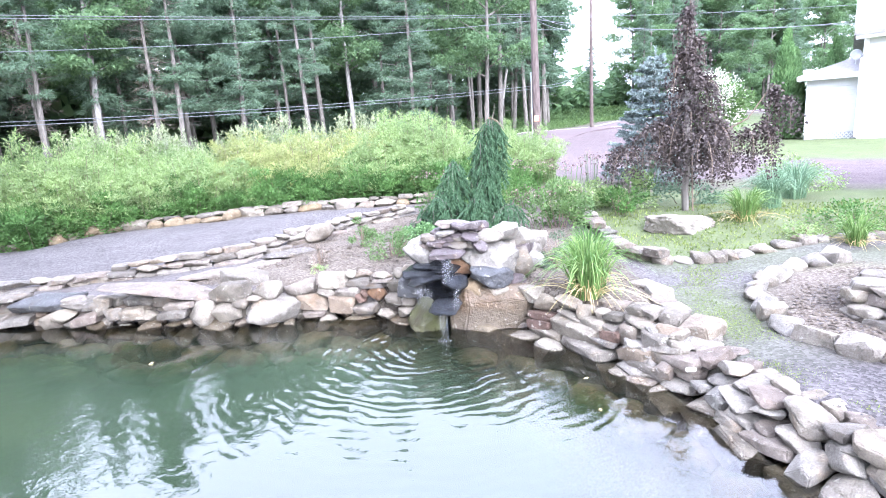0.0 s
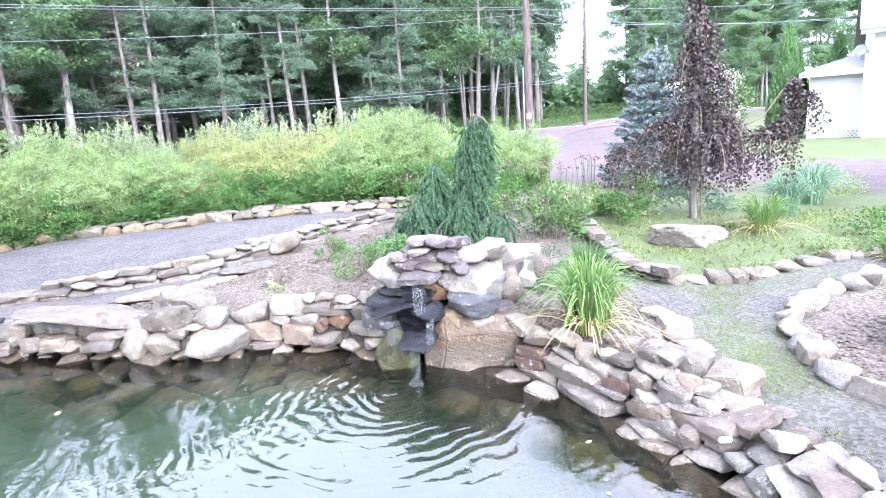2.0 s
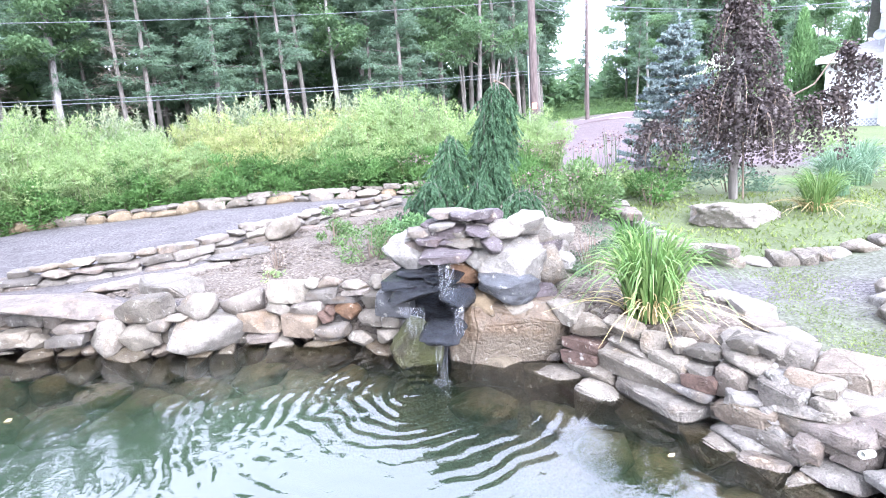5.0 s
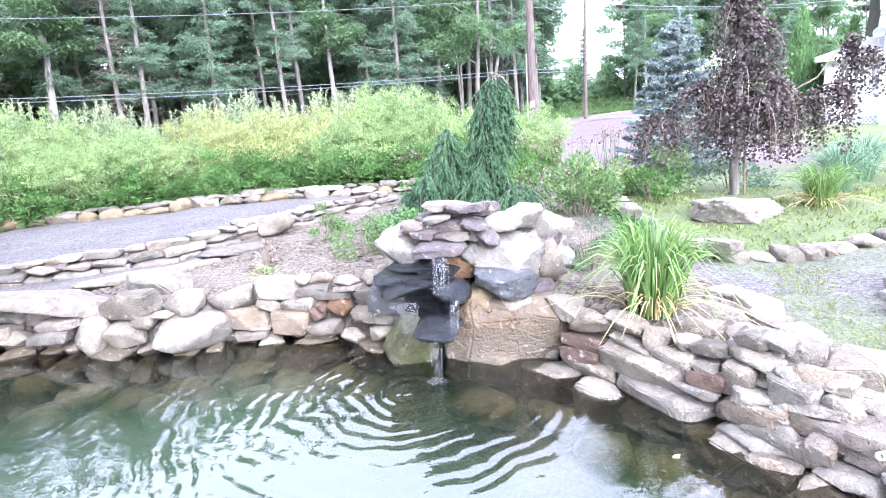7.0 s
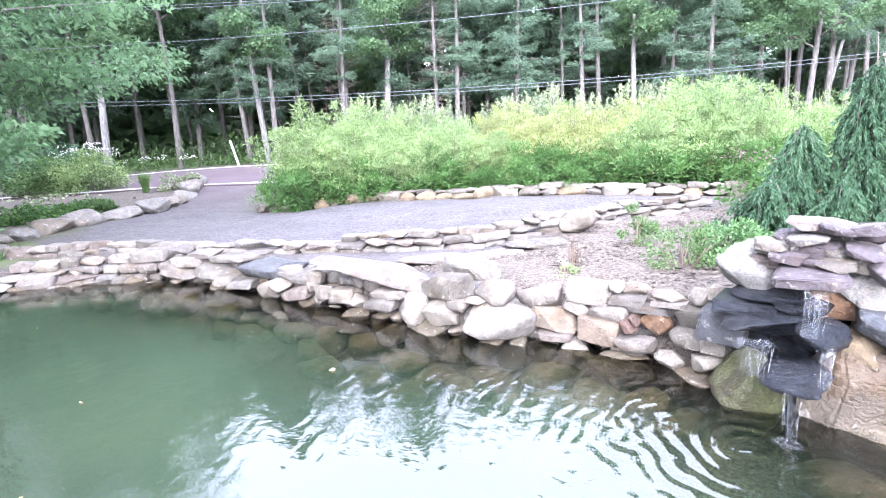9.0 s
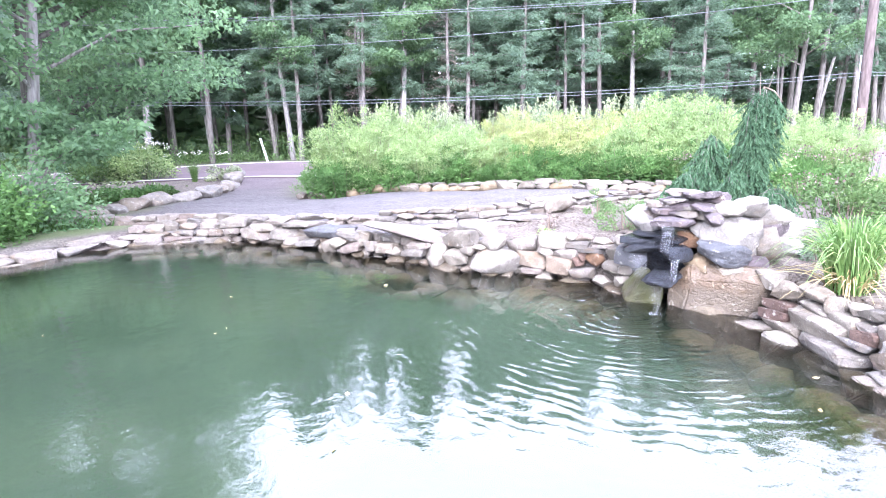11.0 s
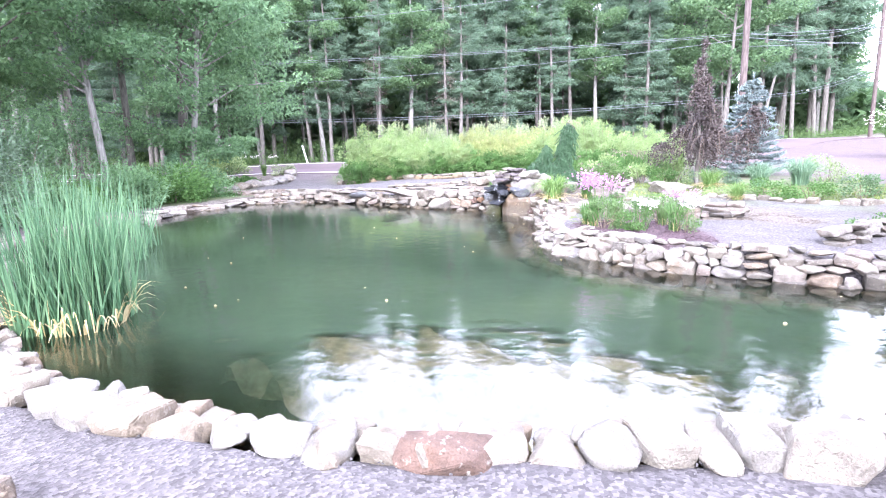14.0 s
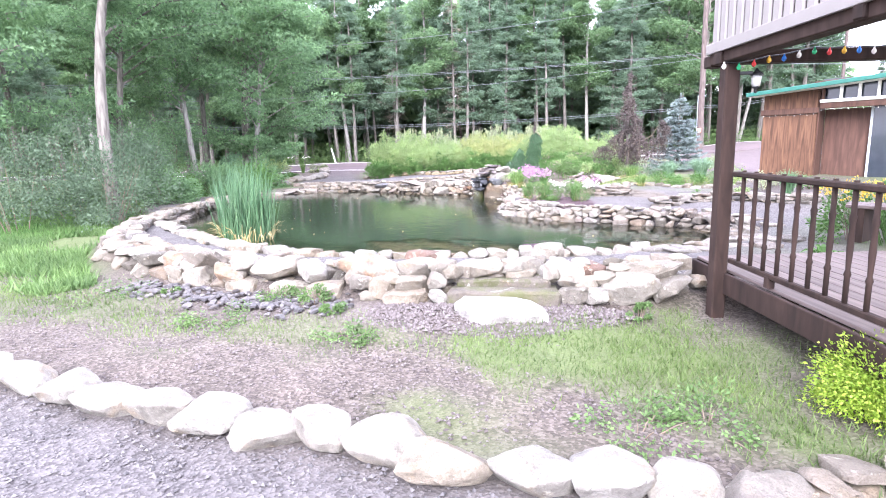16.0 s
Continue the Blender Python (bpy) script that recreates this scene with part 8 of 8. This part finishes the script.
soft_part("dry_blade_mass", quads_mesh("dry_blade_mass", blades(base_, tip_, (base_ + tip_) / 2 + np.array((0, 0, 0.25)), np.full(n_, 0.02), 4, crng), M_DRYBLADE), None, ct, "bent straw-coloured old blades")
tagged(ct, "tall green cattails standing in the pond's shallow edge", "cattails")

for k, (x, y, r, n_, h) in enumerate(((-3.75, -1.75, 0.5, 110, 1.6), (-4.6, -0.95, 0.3, 45, 1.3))):
    c2 = empty("cattail_clump", x, y, -0.15)
    a_, r_ = crng.uniform(0, math.tau, n_), r * np.sqrt(crng.random(n_))
    base_ = np.stack((r_ * np.cos(a_), r_ * np.sin(a_), np.zeros(n_)), -1)
    tip_ = base_ + np.stack((crng.normal(size=n_) * 0.18, crng.normal(size=n_) * 0.18, h * crng.uniform(0.55, 1.05, n_)), -1)
    soft_part("blade_mass", quads_mesh("blade_mass", blades(base_, tip_, (base_ + tip_) / 2 + np.array((0, 0, 0.1)), np.full(n_, 0.019), 5, crng), M_CATTAIL), None, c2)
    tagged(c2, "sparse tall cattails along the pond's western edge", "cattails")

# shrubs round the mound
for k, (x, y, w, h, m_, n_, lf, lb) in enumerate((
        (-2.67, 7.6, 0.4, 0.44, M_WEED, 1200, 0.028, "small open shrub on the mulched mound"), (-2.98, 6.75, 0.2, 0.26, M_DEAD, 160, 0.04, "small brown twiggy shrub on the mulched mound"),
        (-2.1, 6.9, 0.5, 0.42, M_WEED, 1700, 0.028, "low spreading shrub on the mulched mound"), (-1.8, 7.25, 0.6, 0.36, M_THUJA, 2000, 0.04, "low feathery green plant under the weeping spruce"),
        (-0.1, 6.35, 0.38, 0.48, M_GREYLEAF, 1000, 0.026, "airy grey-green shrub beside the daylily"), (-2.95, 6.45, 0.25, 0.12, M_LIME, 140, 0.03, "tiny yellow-green plant in the mulch"), (0.1, 8.45, 0.85, 0.75, M_WEED, 2400, 0.055, "leafy green perennial beside the spruce"),
        (0.55, 9.75, 0.9, 0.72, M_LIME, 1500, 0.06, "yellow-green leafy perennial on the island"), (1.25, 9.9, 0.9, 0.72, M_LIME, 1500, 0.06, "yellow-green leafy perennial on the island"),
        (1.1, 9.3, 0.7, 0.5, M_MID, 900, 0.06, "green leafy perennial on the island"), (2.3, 9.9, 0.9, 0.6, M_HEMLOCK, 1200, 0.05, "dark green shrub behind the beech"),
        (-1.7, 10.4, 1.1, 0.75, M_MID, 1300, 0.06, "leafy green perennial by the drive"), (-0.5, 10.6, 1.1, 0.7, M_MID, 1300, 0.06, "leafy green perennial by the drive"),
        (-1.3, 11.4, 1.2, 0.9, M_LIME, 1400, 0.07, "yellow-green leafy perennial by the drive"), (3.7, 7.75, 0.9, 0.36, M_MID, 1300, 0.045, "low mounded green shrub on the island"),
        (4.5, 7.65, 0.9, 0.4, M_MID, 1300, 0.045, "low mounded green shrub on the island"), (5.3, 7.6, 0.8, 0.42, M_BROAD, 1200, 0.045, "low rounded dark green shrub on the island"),
        (4.6, 11.2, 1.2, 0.75, M_LIME, 1500, 0.05, "variegated pale shrub near the drive"), (2.9, 7.2, 0.5, 0.25, M_LIME, 600, 0.04, "yellow-green ground cover on the island"),
        (6.0, 5.5, 0.7, 0.5, M_LIME, 700, 0.05, "airy yellow-green shrub on the terrace"), (6.6, 6.1, 0.8, 0.6, M_PLUME, 800, 0.05, "airy tan seed-headed perennial on the terrace"),
        (5.4, 4.2, 0.5, 0.2, M_MID, 500, 0.04, "low green plant on the terrace"), (7.6, 5.4, 0.5, 0.4, M_MID, 600, 0.05, "green leafy plant on the terrace"),
        (8.6, 0.7, 0.9, 0.9, M_MID, 1500, 0.06, "tall green perennial beyond the deck"), (9.5, 0.9, 0.9, 0.9, M_MID, 1500, 0.06, "tall green perennial beyond the deck"), (9.1, 1.6, 0.9, 0.95, M_MID, 1500, 0.06, "tall green perennial beyond the deck"),
        (2.05, 3.15, 0.6, 0.6, M_MID, 1000, 0.038, "green phlox foliage in the mulched point bed"), (2.8, 3.5, 0.55, 0.5, M_WEED, 1300, 0.032, "green perennial in the mulched point bed"),
        (2.3, 2.45, 0.45, 0.5, M_WEED, 1100, 0.03, "dull green perennial in the mulched point bed"), (2.75, 2.6, 0.5, 0.42, M_MID, 1400, 0.034, "white-flowered perennial in the mulched point bed"), (3.35, 2.75, 0.5, 0.55, M_WEED, 1000, 0.03, "airy green perennial in the mulched point bed"),
        )):
    shrub("garden_shrub" if h < 0.45 else "perennial", 820 + k, w, h, m_, n_, lf, lb, x, y, 12, "shrub" if h < 0.45 else "perennial", "garden plants")

ys = shrub("golden_shrub", 881, 0.72, 0.54, M_YSHRUB, 16000, 0.027, "rounded golden-yellow shrub beside the deck", 9.08, -5.17, 10)


def flowers(name, x, y, w, h, n, material, size, label, seed, heads=12, spread=0.06, z=None):
    """Flower heads on stems: each head a cluster of petals."""
    nrng = np.random.default_rng(seed)
    rng = random.Random(seed)
    ob = empty(name, x, y, gz(x, y) if z is None else z)
    stems, quads = bmesh.new(), []
    for k in range(heads):
        a, r = rng.uniform(0, math.tau), w * 0.5 * math.sqrt(rng.random())
        hx, hy, hz = r * math.cos(a), r * math.sin(a), h * rng.uniform(0.82, 1.08)
        tube([(hx * 0.5, hy * 0.5, -0.02), (hx * 0.8, hy * 0.8, hz * 0.5), (hx, hy, hz)], [0.005, 0.004, 0.003], 3, stems)
        p = np.array((hx, hy, hz)) + nrng.normal(size=(n, 3)) * np.array((spread, spread, spread * 0.6))
        quads.append(leaves(p, p - np.array((hx, hy, hz - 0.02)), size, size * 0.7, 0.5, nrng))
    soft_part("stem_mass", stems, M_MID, ob)
    soft_part("bloom_mass", quads_mesh("bloom_mass", np.concatenate(quads), material), None, ob)
    return tagged(ob, label, "flowers")


flowers("phlox", 2.0, 3.1, 0.62, 0.7, 40, M_PINKF, 0.035, "magenta phlox heads above green foliage", 901, 20, 0.07)
flowers("phlox", 2.95, 4.1, 0.4, 0.45, 36, M_PINKF, 0.035, "magenta phlox heads above green foliage", 902, 9, 0.06)
flowers("shasta_daisy", 2.75, 2.6, 0.5, 0.42, 14, M_WHITEF, 0.04, "white flowers in the mulched point bed", 903, 9, 0.025)
flowers("shasta_daisy", 3.3, 3.4, 0.4, 0.4, 14, M_WHITEF, 0.05, "white flowers in the mulched point bed", 904, 6, 0.04)
for k, (x, y, h) in enumerate(((-0.1, 8.45, 0.55), (0.3, 9.9, 0.8), (-0.3, 10.7, 0.85), (0.9, 10.8, 0.85), (1.6, 10.5, 0.8), (-1.9, 10.3, 0.75), (1.9, 10.9, 0.85))):
    flowers("coneflower", x, y, 0.95, h, 8, M_CONEF, 0.032, "pink coneflowers with dark centres on thin stems", 910 + k, 18, 0.03)
flowers("shasta_daisy", -18.7, 9.7, 1.7, 1.25, 10, M_WHITEF, 0.05, "pale daisies above yellow-green foliage by the drive", 925, 26, 0.04)
for k, (x, y) in enumerate(((-24.6, 13.4), (-23.7, 14.1), (-22.9, 14.9))):
    flowers("shasta_daisy", x, y, 1.3, 0.55, 8, M_WHITEF, 0.06, "white wild flowers on the far road verge", 926 + k, 7, 0.03)
grass_clump("ornamental_grass", -16.2, 9.9, 0.35, 0.6, 320, 0.008, (M_BLADE, M_MID), "round tuft of bright green grass in the drive bed", 933)
lr = np.random.default_rng(934)
lx, ly = -19.2 + lr.normal(size=220) * 1.1, 8.6 + lr.normal(size=220) * 0.6
tagged(new("leaf_litter", quads_mesh("leaf_litter", leaves(np.stack((lx, ly, ground_z(lx, ly) + 0.03), -1), lr.normal(size=(220, 3)) * np.array((1, 1, 0.2)), 0.13, 0.08, 0.3, lr), M_PLUME)), "pale fallen leaves on the mulch", "leaf litter", kind="stuff")
flowers("black_eyed_susan", 9.2, 0.7, 2.2, 0.78, 9, M_YELLOWF, 0.032, "yellow daisy-like flowers beyond the deck", 930, 190, 0.02)
flowers("phlox", 9.9, 3.2, 0.3, 1.0, 24, M_WHITEF, 0.05, "white flower head near the shed", 931, 4, 0.05)

bench = tagged(empty("bench"), "low weathered plank bench beyond the deck", "bench")
for k in range(3):
    part("plank", box(1.6, 0.13, 0.04, 0.008), M_DECKBOARD, bench, m=pose(9.35, -1.55 + 0.14 * k, 0.86, 0, 0, -18))
for dx_ in (-0.6, 0.6):
    part("leg", box(0.08, 0.36, 0.42, 0.01), M_DARKWOOD, bench, m=pose(9.35 + dx_ * 0.95, -1.42 - dx_ * 0.31, 0.65, 0, 0, -18))

# a short white pipe end sticks out of the wall
pipe = tagged(part("drain_pipe", lathe([(0.014, 0), (0.017, 0.0), (0.017, 0.07), (0.012, 0.07), (0.012, 0.02)], 14), M_PVC, m=pose(0.68, 3.99, 0.2, 78, 0, -60)), "short white plastic pipe end in the stone wall", "pipe")

# a roadside stake and a broken leaning trunk
tagged(part("road_stake", box(0.09, 0.02, 1.1, 0.005), M_WHITE, m=pose(-20.6, 15.9, gz(-20.6, 15.9) + 0.5, 0, -14, 30)), "leaning white roadside marker stake", "stake")
tagged(part("broken_trunk", tube([(-1.9, 46.8, 1.0), (-1.4, 47.0, 4.0), (-1.0, 47.2, 6.2)], [0.15, 0.13, 0.09], 8), M_BIRCH), "pale broken trunk leaning at the wood's edge", "dead tree")

# ---- small stuff on the ground ----


def pebbles(name, px, py, size, material, label, seed, flat=0.6, lift=0.3):
    """Loose stones: squashed octahedra."""
    nrng = np.random.default_rng(seed)
    n = len(px)
    pz = ground_z(px, py)
    s = size * nrng.uniform(0.5, 1.5, n)
    c = np.stack((px, py, pz + s * lift * flat), -1)
    a = nrng.uniform(0, math.tau, n)
    ex = np.stack((np.cos(a), np.sin(a), nrng.normal(size=n) * 0.15), -1) * (s * nrng.uniform(0.7, 1.3, n))[:, None]
    ey = np.stack((-np.sin(a), np.cos(a), nrng.normal(size=n) * 0.15), -1) * (s * nrng.uniform(0.5, 1.0, n))[:, None]
    ez = np.stack((nrng.normal(size=n) * 0.2, nrng.normal(size=n) * 0.2, np.ones(n)), -1) * (s * flat)[:, None]
    tris = []
    for sx in (1, -1):
        for sy in (1, -1):
            o = (c + sx * ex, c + sy * ey, c + ez) if sx * sy > 0 else (c + sy * ey, c + sx * ex, c + ez)
            tris.append(np.stack(o, 1))
    return tagged(new(name, quads_mesh(name, np.concatenate(tris), material, 3)), label, "pebbles", kind="stuff")


def pick(poly, n, seed, margin=0.0):
    nrng = np.random.default_rng(seed)
    xs_, ys_ = [p[0] for p in poly], [p[1] for p in poly]
    x = nrng.uniform(max(min(xs_), -14), min(max(xs_), 12), n)
    y = nrng.uniform(max(min(ys_), -12), min(max(ys_), 14), n)
    k = inside(poly, x, y) > margin
    return x[k], y[k]


def mat_pebble(name, tones):
    m, n, l, p = nodes_of(name)
    g = n.new("ShaderNodeNewGeometry")
    r = ramp_of(n, tones)
    l.new(g.outputs["Random Per Island"], r.inputs[0])
    l.new(r.outputs[0], p.inputs["Base Color"])
    p.inputs["Roughness"].default_value = 0.85
    return m


M_PEB = mat_pebble("grey_gravel_stones", ((0, (0.052, 0.048, 0.05)), (0.5, (0.087, 0.079, 0.079)), (1, (0.125, 0.115, 0.113))))
M_PEBRED = mat_pebble("pinkish_gravel_stones", ((0, (0.05, 0.039, 0.037)), (0.5, (0.084, 0.067, 0.064)), (1, (0.15, 0.132, 0.127))))
M_CHIP = mat_pebble("bark_chips", ((0, (0.037, 0.026, 0.018)), (0.5, (0.075, 0.058, 0.042)), (1, (0.13, 0.108, 0.084))))
M_CHIPP = mat_pebble("purple_bark_chips", ((0, (0.0252, 0.0126, 0.0151)), (0.6, (0.0504, 0.0277, 0.0328)), (1, (0.0854, 0.0554, 0.0605))))
NEARFIELD = [(-3, -6.0), (0.8, -6.2), (3.4, -5.9), (4.7, -5.4), (5.3, -5.0), (6.2, -4.2), (7.2, -3.9), (6.8, -5.0), (7.2, -5.8), (8.6, -6.4), (8.0, -6.9), (6.3, -7.5), (4.0, -8.3), (2.0, -9.2), (-2, -9)]
x_, y_ = pick(NEARFIELD, 20000, 1)
pebbles("dirt_pebbles", x_, y_, 0.014, M_PEBRED, "pinkish pebbles strewn over bare dirt", 2)
x_, y_ = pick([(4.2, -5.9), (4.7, -5.35), (5.4, -5.1), (6.3, -4.45), (7.3, -4.1), (7.1, -4.6), (6.5, -5.4), (5.5, -5.85)], 9000, 3)
pebbles("gravel_bed", x_, y_, 0.02, M_PEBRED, "pinkish crushed stone round the slab", 4)
x_, y_ = pick(NEARLOT, 60000, 5)
k_ = (x_ > 2) & (y_ > -11)
pebbles("lot_gravel", x_[k_], y_[k_], 0.015, M_PEB, "grey gravel of the parking lot", 6)
ring_x, ring_y = np.random.default_rng(8).uniform(-9, 8, 60000), np.random.default_rng(9).uniform(-5.9, 8, 60000)
k_ = (inside(POND, ring_x, ring_y) < -0.35) & (inside(LOWER, ring_x, ring_y) < -0.1) & (inside(MOUND, ring_x, ring_y) < 0) & (inside(ISLAND, ring_x, ring_y) < 0) & (inside(PENBED, ring_x, ring_y) < 0) & (ring_x < 7.4) 
pebbles("path_gravel", ring_x[k_][:20000], ring_y[k_][:20000], 0.009, M_PEB, "fine grey gravel of the garden paths", 10)
x_, y_ = pick(MOUND, 16000, 11)
pebbles("mulch_chips", x_, y_, 0.022, M_CHIP, "brown bark mulch chips on the mound", 12, 0.35)
x_, y_ = pick(PENBED, 5000, 13)
pebbles("mulch_chips", x_, y_, 0.02, M_CHIPP, "purplish bark mulch chips in the point bed", 14, 0.35)
x_, y_ = pick(RBED, 5000, 15)
pebbles("mulch_chips", x_, y_, 0.02, M_CHIP, "brown bark mulch chips in the round bed", 16, 0.35)


def turf(name, x, y, h, width, material, label, seed):
    nrng = np.random.default_rng(seed)
    n = len(x)
    base = np.stack((x, y, ground_z(x, y) - 0.005), -1)
    H = h * nrng.uniform(0.5, 1.4, n)
    tip = base + np.stack((nrng.normal(size=n) * h * 0.5, nrng.normal(size=n) * h * 0.5, H), -1)
    side = unit(np.stack((nrng.normal(size=n), nrng.normal(size=n), np.zeros(n)), -1)) * width
    return tagged(new(name, quads_mesh(name, np.stack((base - side, base + side, tip), 1), material, 3)), label, "grass", kind="stuff")


gr = np.random.default_rng(71)
gx_, gy_ = gr.uniform(-13, 11, 420000), gr.uniform(-10, -2.5, 420000)
w1, w2 = np.sin(gx_ * 2.1 + 1.3 * np.sin(gy_ * 1.7)) * np.cos(gy_ * 2.4 + np.sin(gx_ * 1.1)), np.sin(gx_ * 5.3 + 2 * np.sin(gy_ * 3.1)) * np.cos(gy_ * 4.7 + np.sin(gx_ * 2.9))
p_ = np.clip(soft(inside(LAWN, gx_, gy_) + 0.25 * w1 + 0.2 * w2, 0.5) + 0.5 * soft(inside(MIDGRASS, gx_, gy_) - 0.25 + 0.4 * w1 + 0.3 * w2, 0.5), 0, 1)
k_ = (gr.random(len(gx_)) < p_) & (inside(LOWER, gx_, gy_) > 0.15)
turf("lawn_grass", gx_[k_][:70000], gy_[k_][:70000], 0.05, 0.005, M_GRASS, "short uneven lawn grass and weeds", 72)
ix, iy = pick(ISLAND, 16000, 73, 0.12)
k_ = iy < 9.6
turf("sedum_carpet", ix[k_], iy[k_], 0.035, 0.012, M_MOSS, "low yellow-green creeping sedum on the island", 74)
mx_, my_ = gr.uniform(0.6, 2.4, 150000), gr.uniform(2.7, 6.9, 150000)
w1, w2 = np.sin(mx_ * 3.1 + 1.3 * np.sin(my_ * 2.7)) * np.cos(my_ * 3.4 + np.sin(mx_ * 2.1)), np.sin(mx_ * 9.3 + 2 * np.sin(my_ * 6.1)) * np.cos(my_ * 8.7 + 2 * np.sin(mx_ * 5.9))
w3 = np.sin(mx_ * 23 + 2 * np.sin(my_ * 17)) * np.cos(my_ * 21 + 2 * np.sin(mx_ * 13))
p_ = soft(0.22 - near_line([(1.45, 6.3), (1.2, 5.6), (1.12, 5.0), (1.18, 4.4), (1.12, 3.9), (1.15, 3.4), (1.35, 2.9)], mx_, my_) + 0.22 * w1 + 0.16 * w2 + 0.12 * w3, 0.3)
k_ = (gr.random(len(mx_)) < 0.24 * p_) & (inside(RBED, mx_, my_) < -0.1) & (inside(POND, mx_, my_) < -0.45)
turf("path_moss", mx_[k_], my_[k_], 0.01, 0.005, M_MOSS, "patches of yellowish moss on the gravel path", 75)
# weeds by the bank and the wall's foot
bx_, by_ = gr.uniform(-13, -5.5, 26000), gr.uniform(-7, 5, 26000)
k_ = (inside(POND, bx_, by_) < -1.4) & (near_line(OUTER_WALL, bx_, by_) > 0.35) & ((bx_ < -9.4) | (inside(LOWER, bx_, by_) > 0))
turf("bank_weeds", bx_[k_], by_[k_], 0.16, 0.016, M_MID, "green weeds and grass on the wooded bank", 76)
wx_, wy_ = pick(BANKG, 110000, 79)
k_ = (near_line(OUTER_WALL, wx_, wy_) > 0.4) & (np.sin(wx_ * 1.9 + np.sin(wy_ * 2.3)) + np.sin(wy_ * 2.7) + gr.normal(size=len(wx_)) * 0.5 > -0.2) & (wx_ < 0.4)
turf("bank_grass", wx_[k_][:48000], wy_[k_][:48000], 0.14, 0.016, M_WEED, "lush green weeds at the foot of the garden wall", 80)
for k, (x, y, w, h) in enumerate(((3.45, -5.68, 0.42, 0.26), (3.95, -5.56, 0.3, 0.24), (4.5, -5.75, 0.22, 0.12), (1.9, -6.2, 0.18, 0.12), (3.4, -6.5, 0.8, 0.1), (1.2, -6.9, 1.2, 0.1), (5.2, -6.2, 0.5, 0.1), (7.9, -6.3, 0.7, 0.12), (7.2, -4.3, 0.18, 0.2), (8.2, -5.9, 0.8, 0.1))):
    shrub("weed", 940 + k, w, h, M_WEED, 520, 0.035, "low leafy green weed in bare dirt", x, y, 5, "weed", "weeds")

# slate cobbles in the dry channel
cob = tagged(empty("cobble_channel"), "dry channel of loose dark slate cobbles below the wall", "cobbles", kind="structure")
cr = random.Random(17)
ctot, cspot = along([(0.9, -6.25), (1.6, -6.25), (2.4, -6.1), (3.1, -5.95), (3.9, -5.75), (4.6, -5.6)])
for k in range(298):
    x, y, t = cspot(cr.uniform(0, ctot))
    o = cr.gauss(0, 0.17)
    x, y = x - t.y * o, y + t.x * o
    s = cr.uniform(0.05, 0.12)
    put_stone(cob, cr.choice(SLATE), x, y, gz(x, y) + 0.02 + 0.02 * cr.random(), s, s * cr.uniform(0.6, 0.9), s * 0.4, cr.uniform(-14, 14), cr.uniform(-14, 14), cr.uniform(0, 360), "cobble")

# floating algae and leaves on the water
ar = np.random.default_rng(91)
sx_, sy_ = np.meshgrid(np.arange(1.2, 7.0, 0.06), np.arange(-3.1, 0.6, 0.06))
b_ = silt(sx_, sy_)
sz_ = -0.3 + 0.282 * soft(b_ - 0.2, 0.3) + 0.008 * np.sin(sx_ * 11 + 3 * np.sin(sy_ * 9)) * np.cos(sy_ * 15 + sx_ * 4)
sid = np.arange(sx_.size).reshape(sx_.shape)
sm = bpy.data.meshes.new("algae_mat")
sm.from_pydata(np.stack((sx_, sy_, sz_), -1).reshape(-1, 3).tolist(), [], np.stack((sid[:-1, :-1], sid[:-1, 1:], sid[1:, 1:], sid[1:, :-1]), -1).reshape(-1, 4).tolist())
sm.polygons.foreach_set("use_smooth", np.ones(len(sm.polygons), bool))
sm.materials.append(mat_plain("pond_algae", (0.3, 0.27, 0.19), 0.9, 0, 0.45, 9.0))
tagged(new("algae_mat", sm), "tan bank of silt and algae just under the pond's surface", "algae", kind="stuff")
n_ = 45
lx, ly = ar.uniform(-8, 6.5, n_), ar.uniform(-3.5, 5, n_)
k_ = inside(POND, lx, ly) > 0.3
lp = np.stack((lx[k_], ly[k_], np.full(k_.sum(), 0.006)), -1)
tagged(new("floating_leaf_litter", quads_mesh("floating_leaf_litter", leaves(lp, ar.normal(size=(len(lp), 3)) * np.array((1, 1, 0.0)), 0.045, 0.03, 0.02, ar), M_DRYBLADE)), "scattered fallen leaves floating on the pond", "leaf litter", kind="stuff")
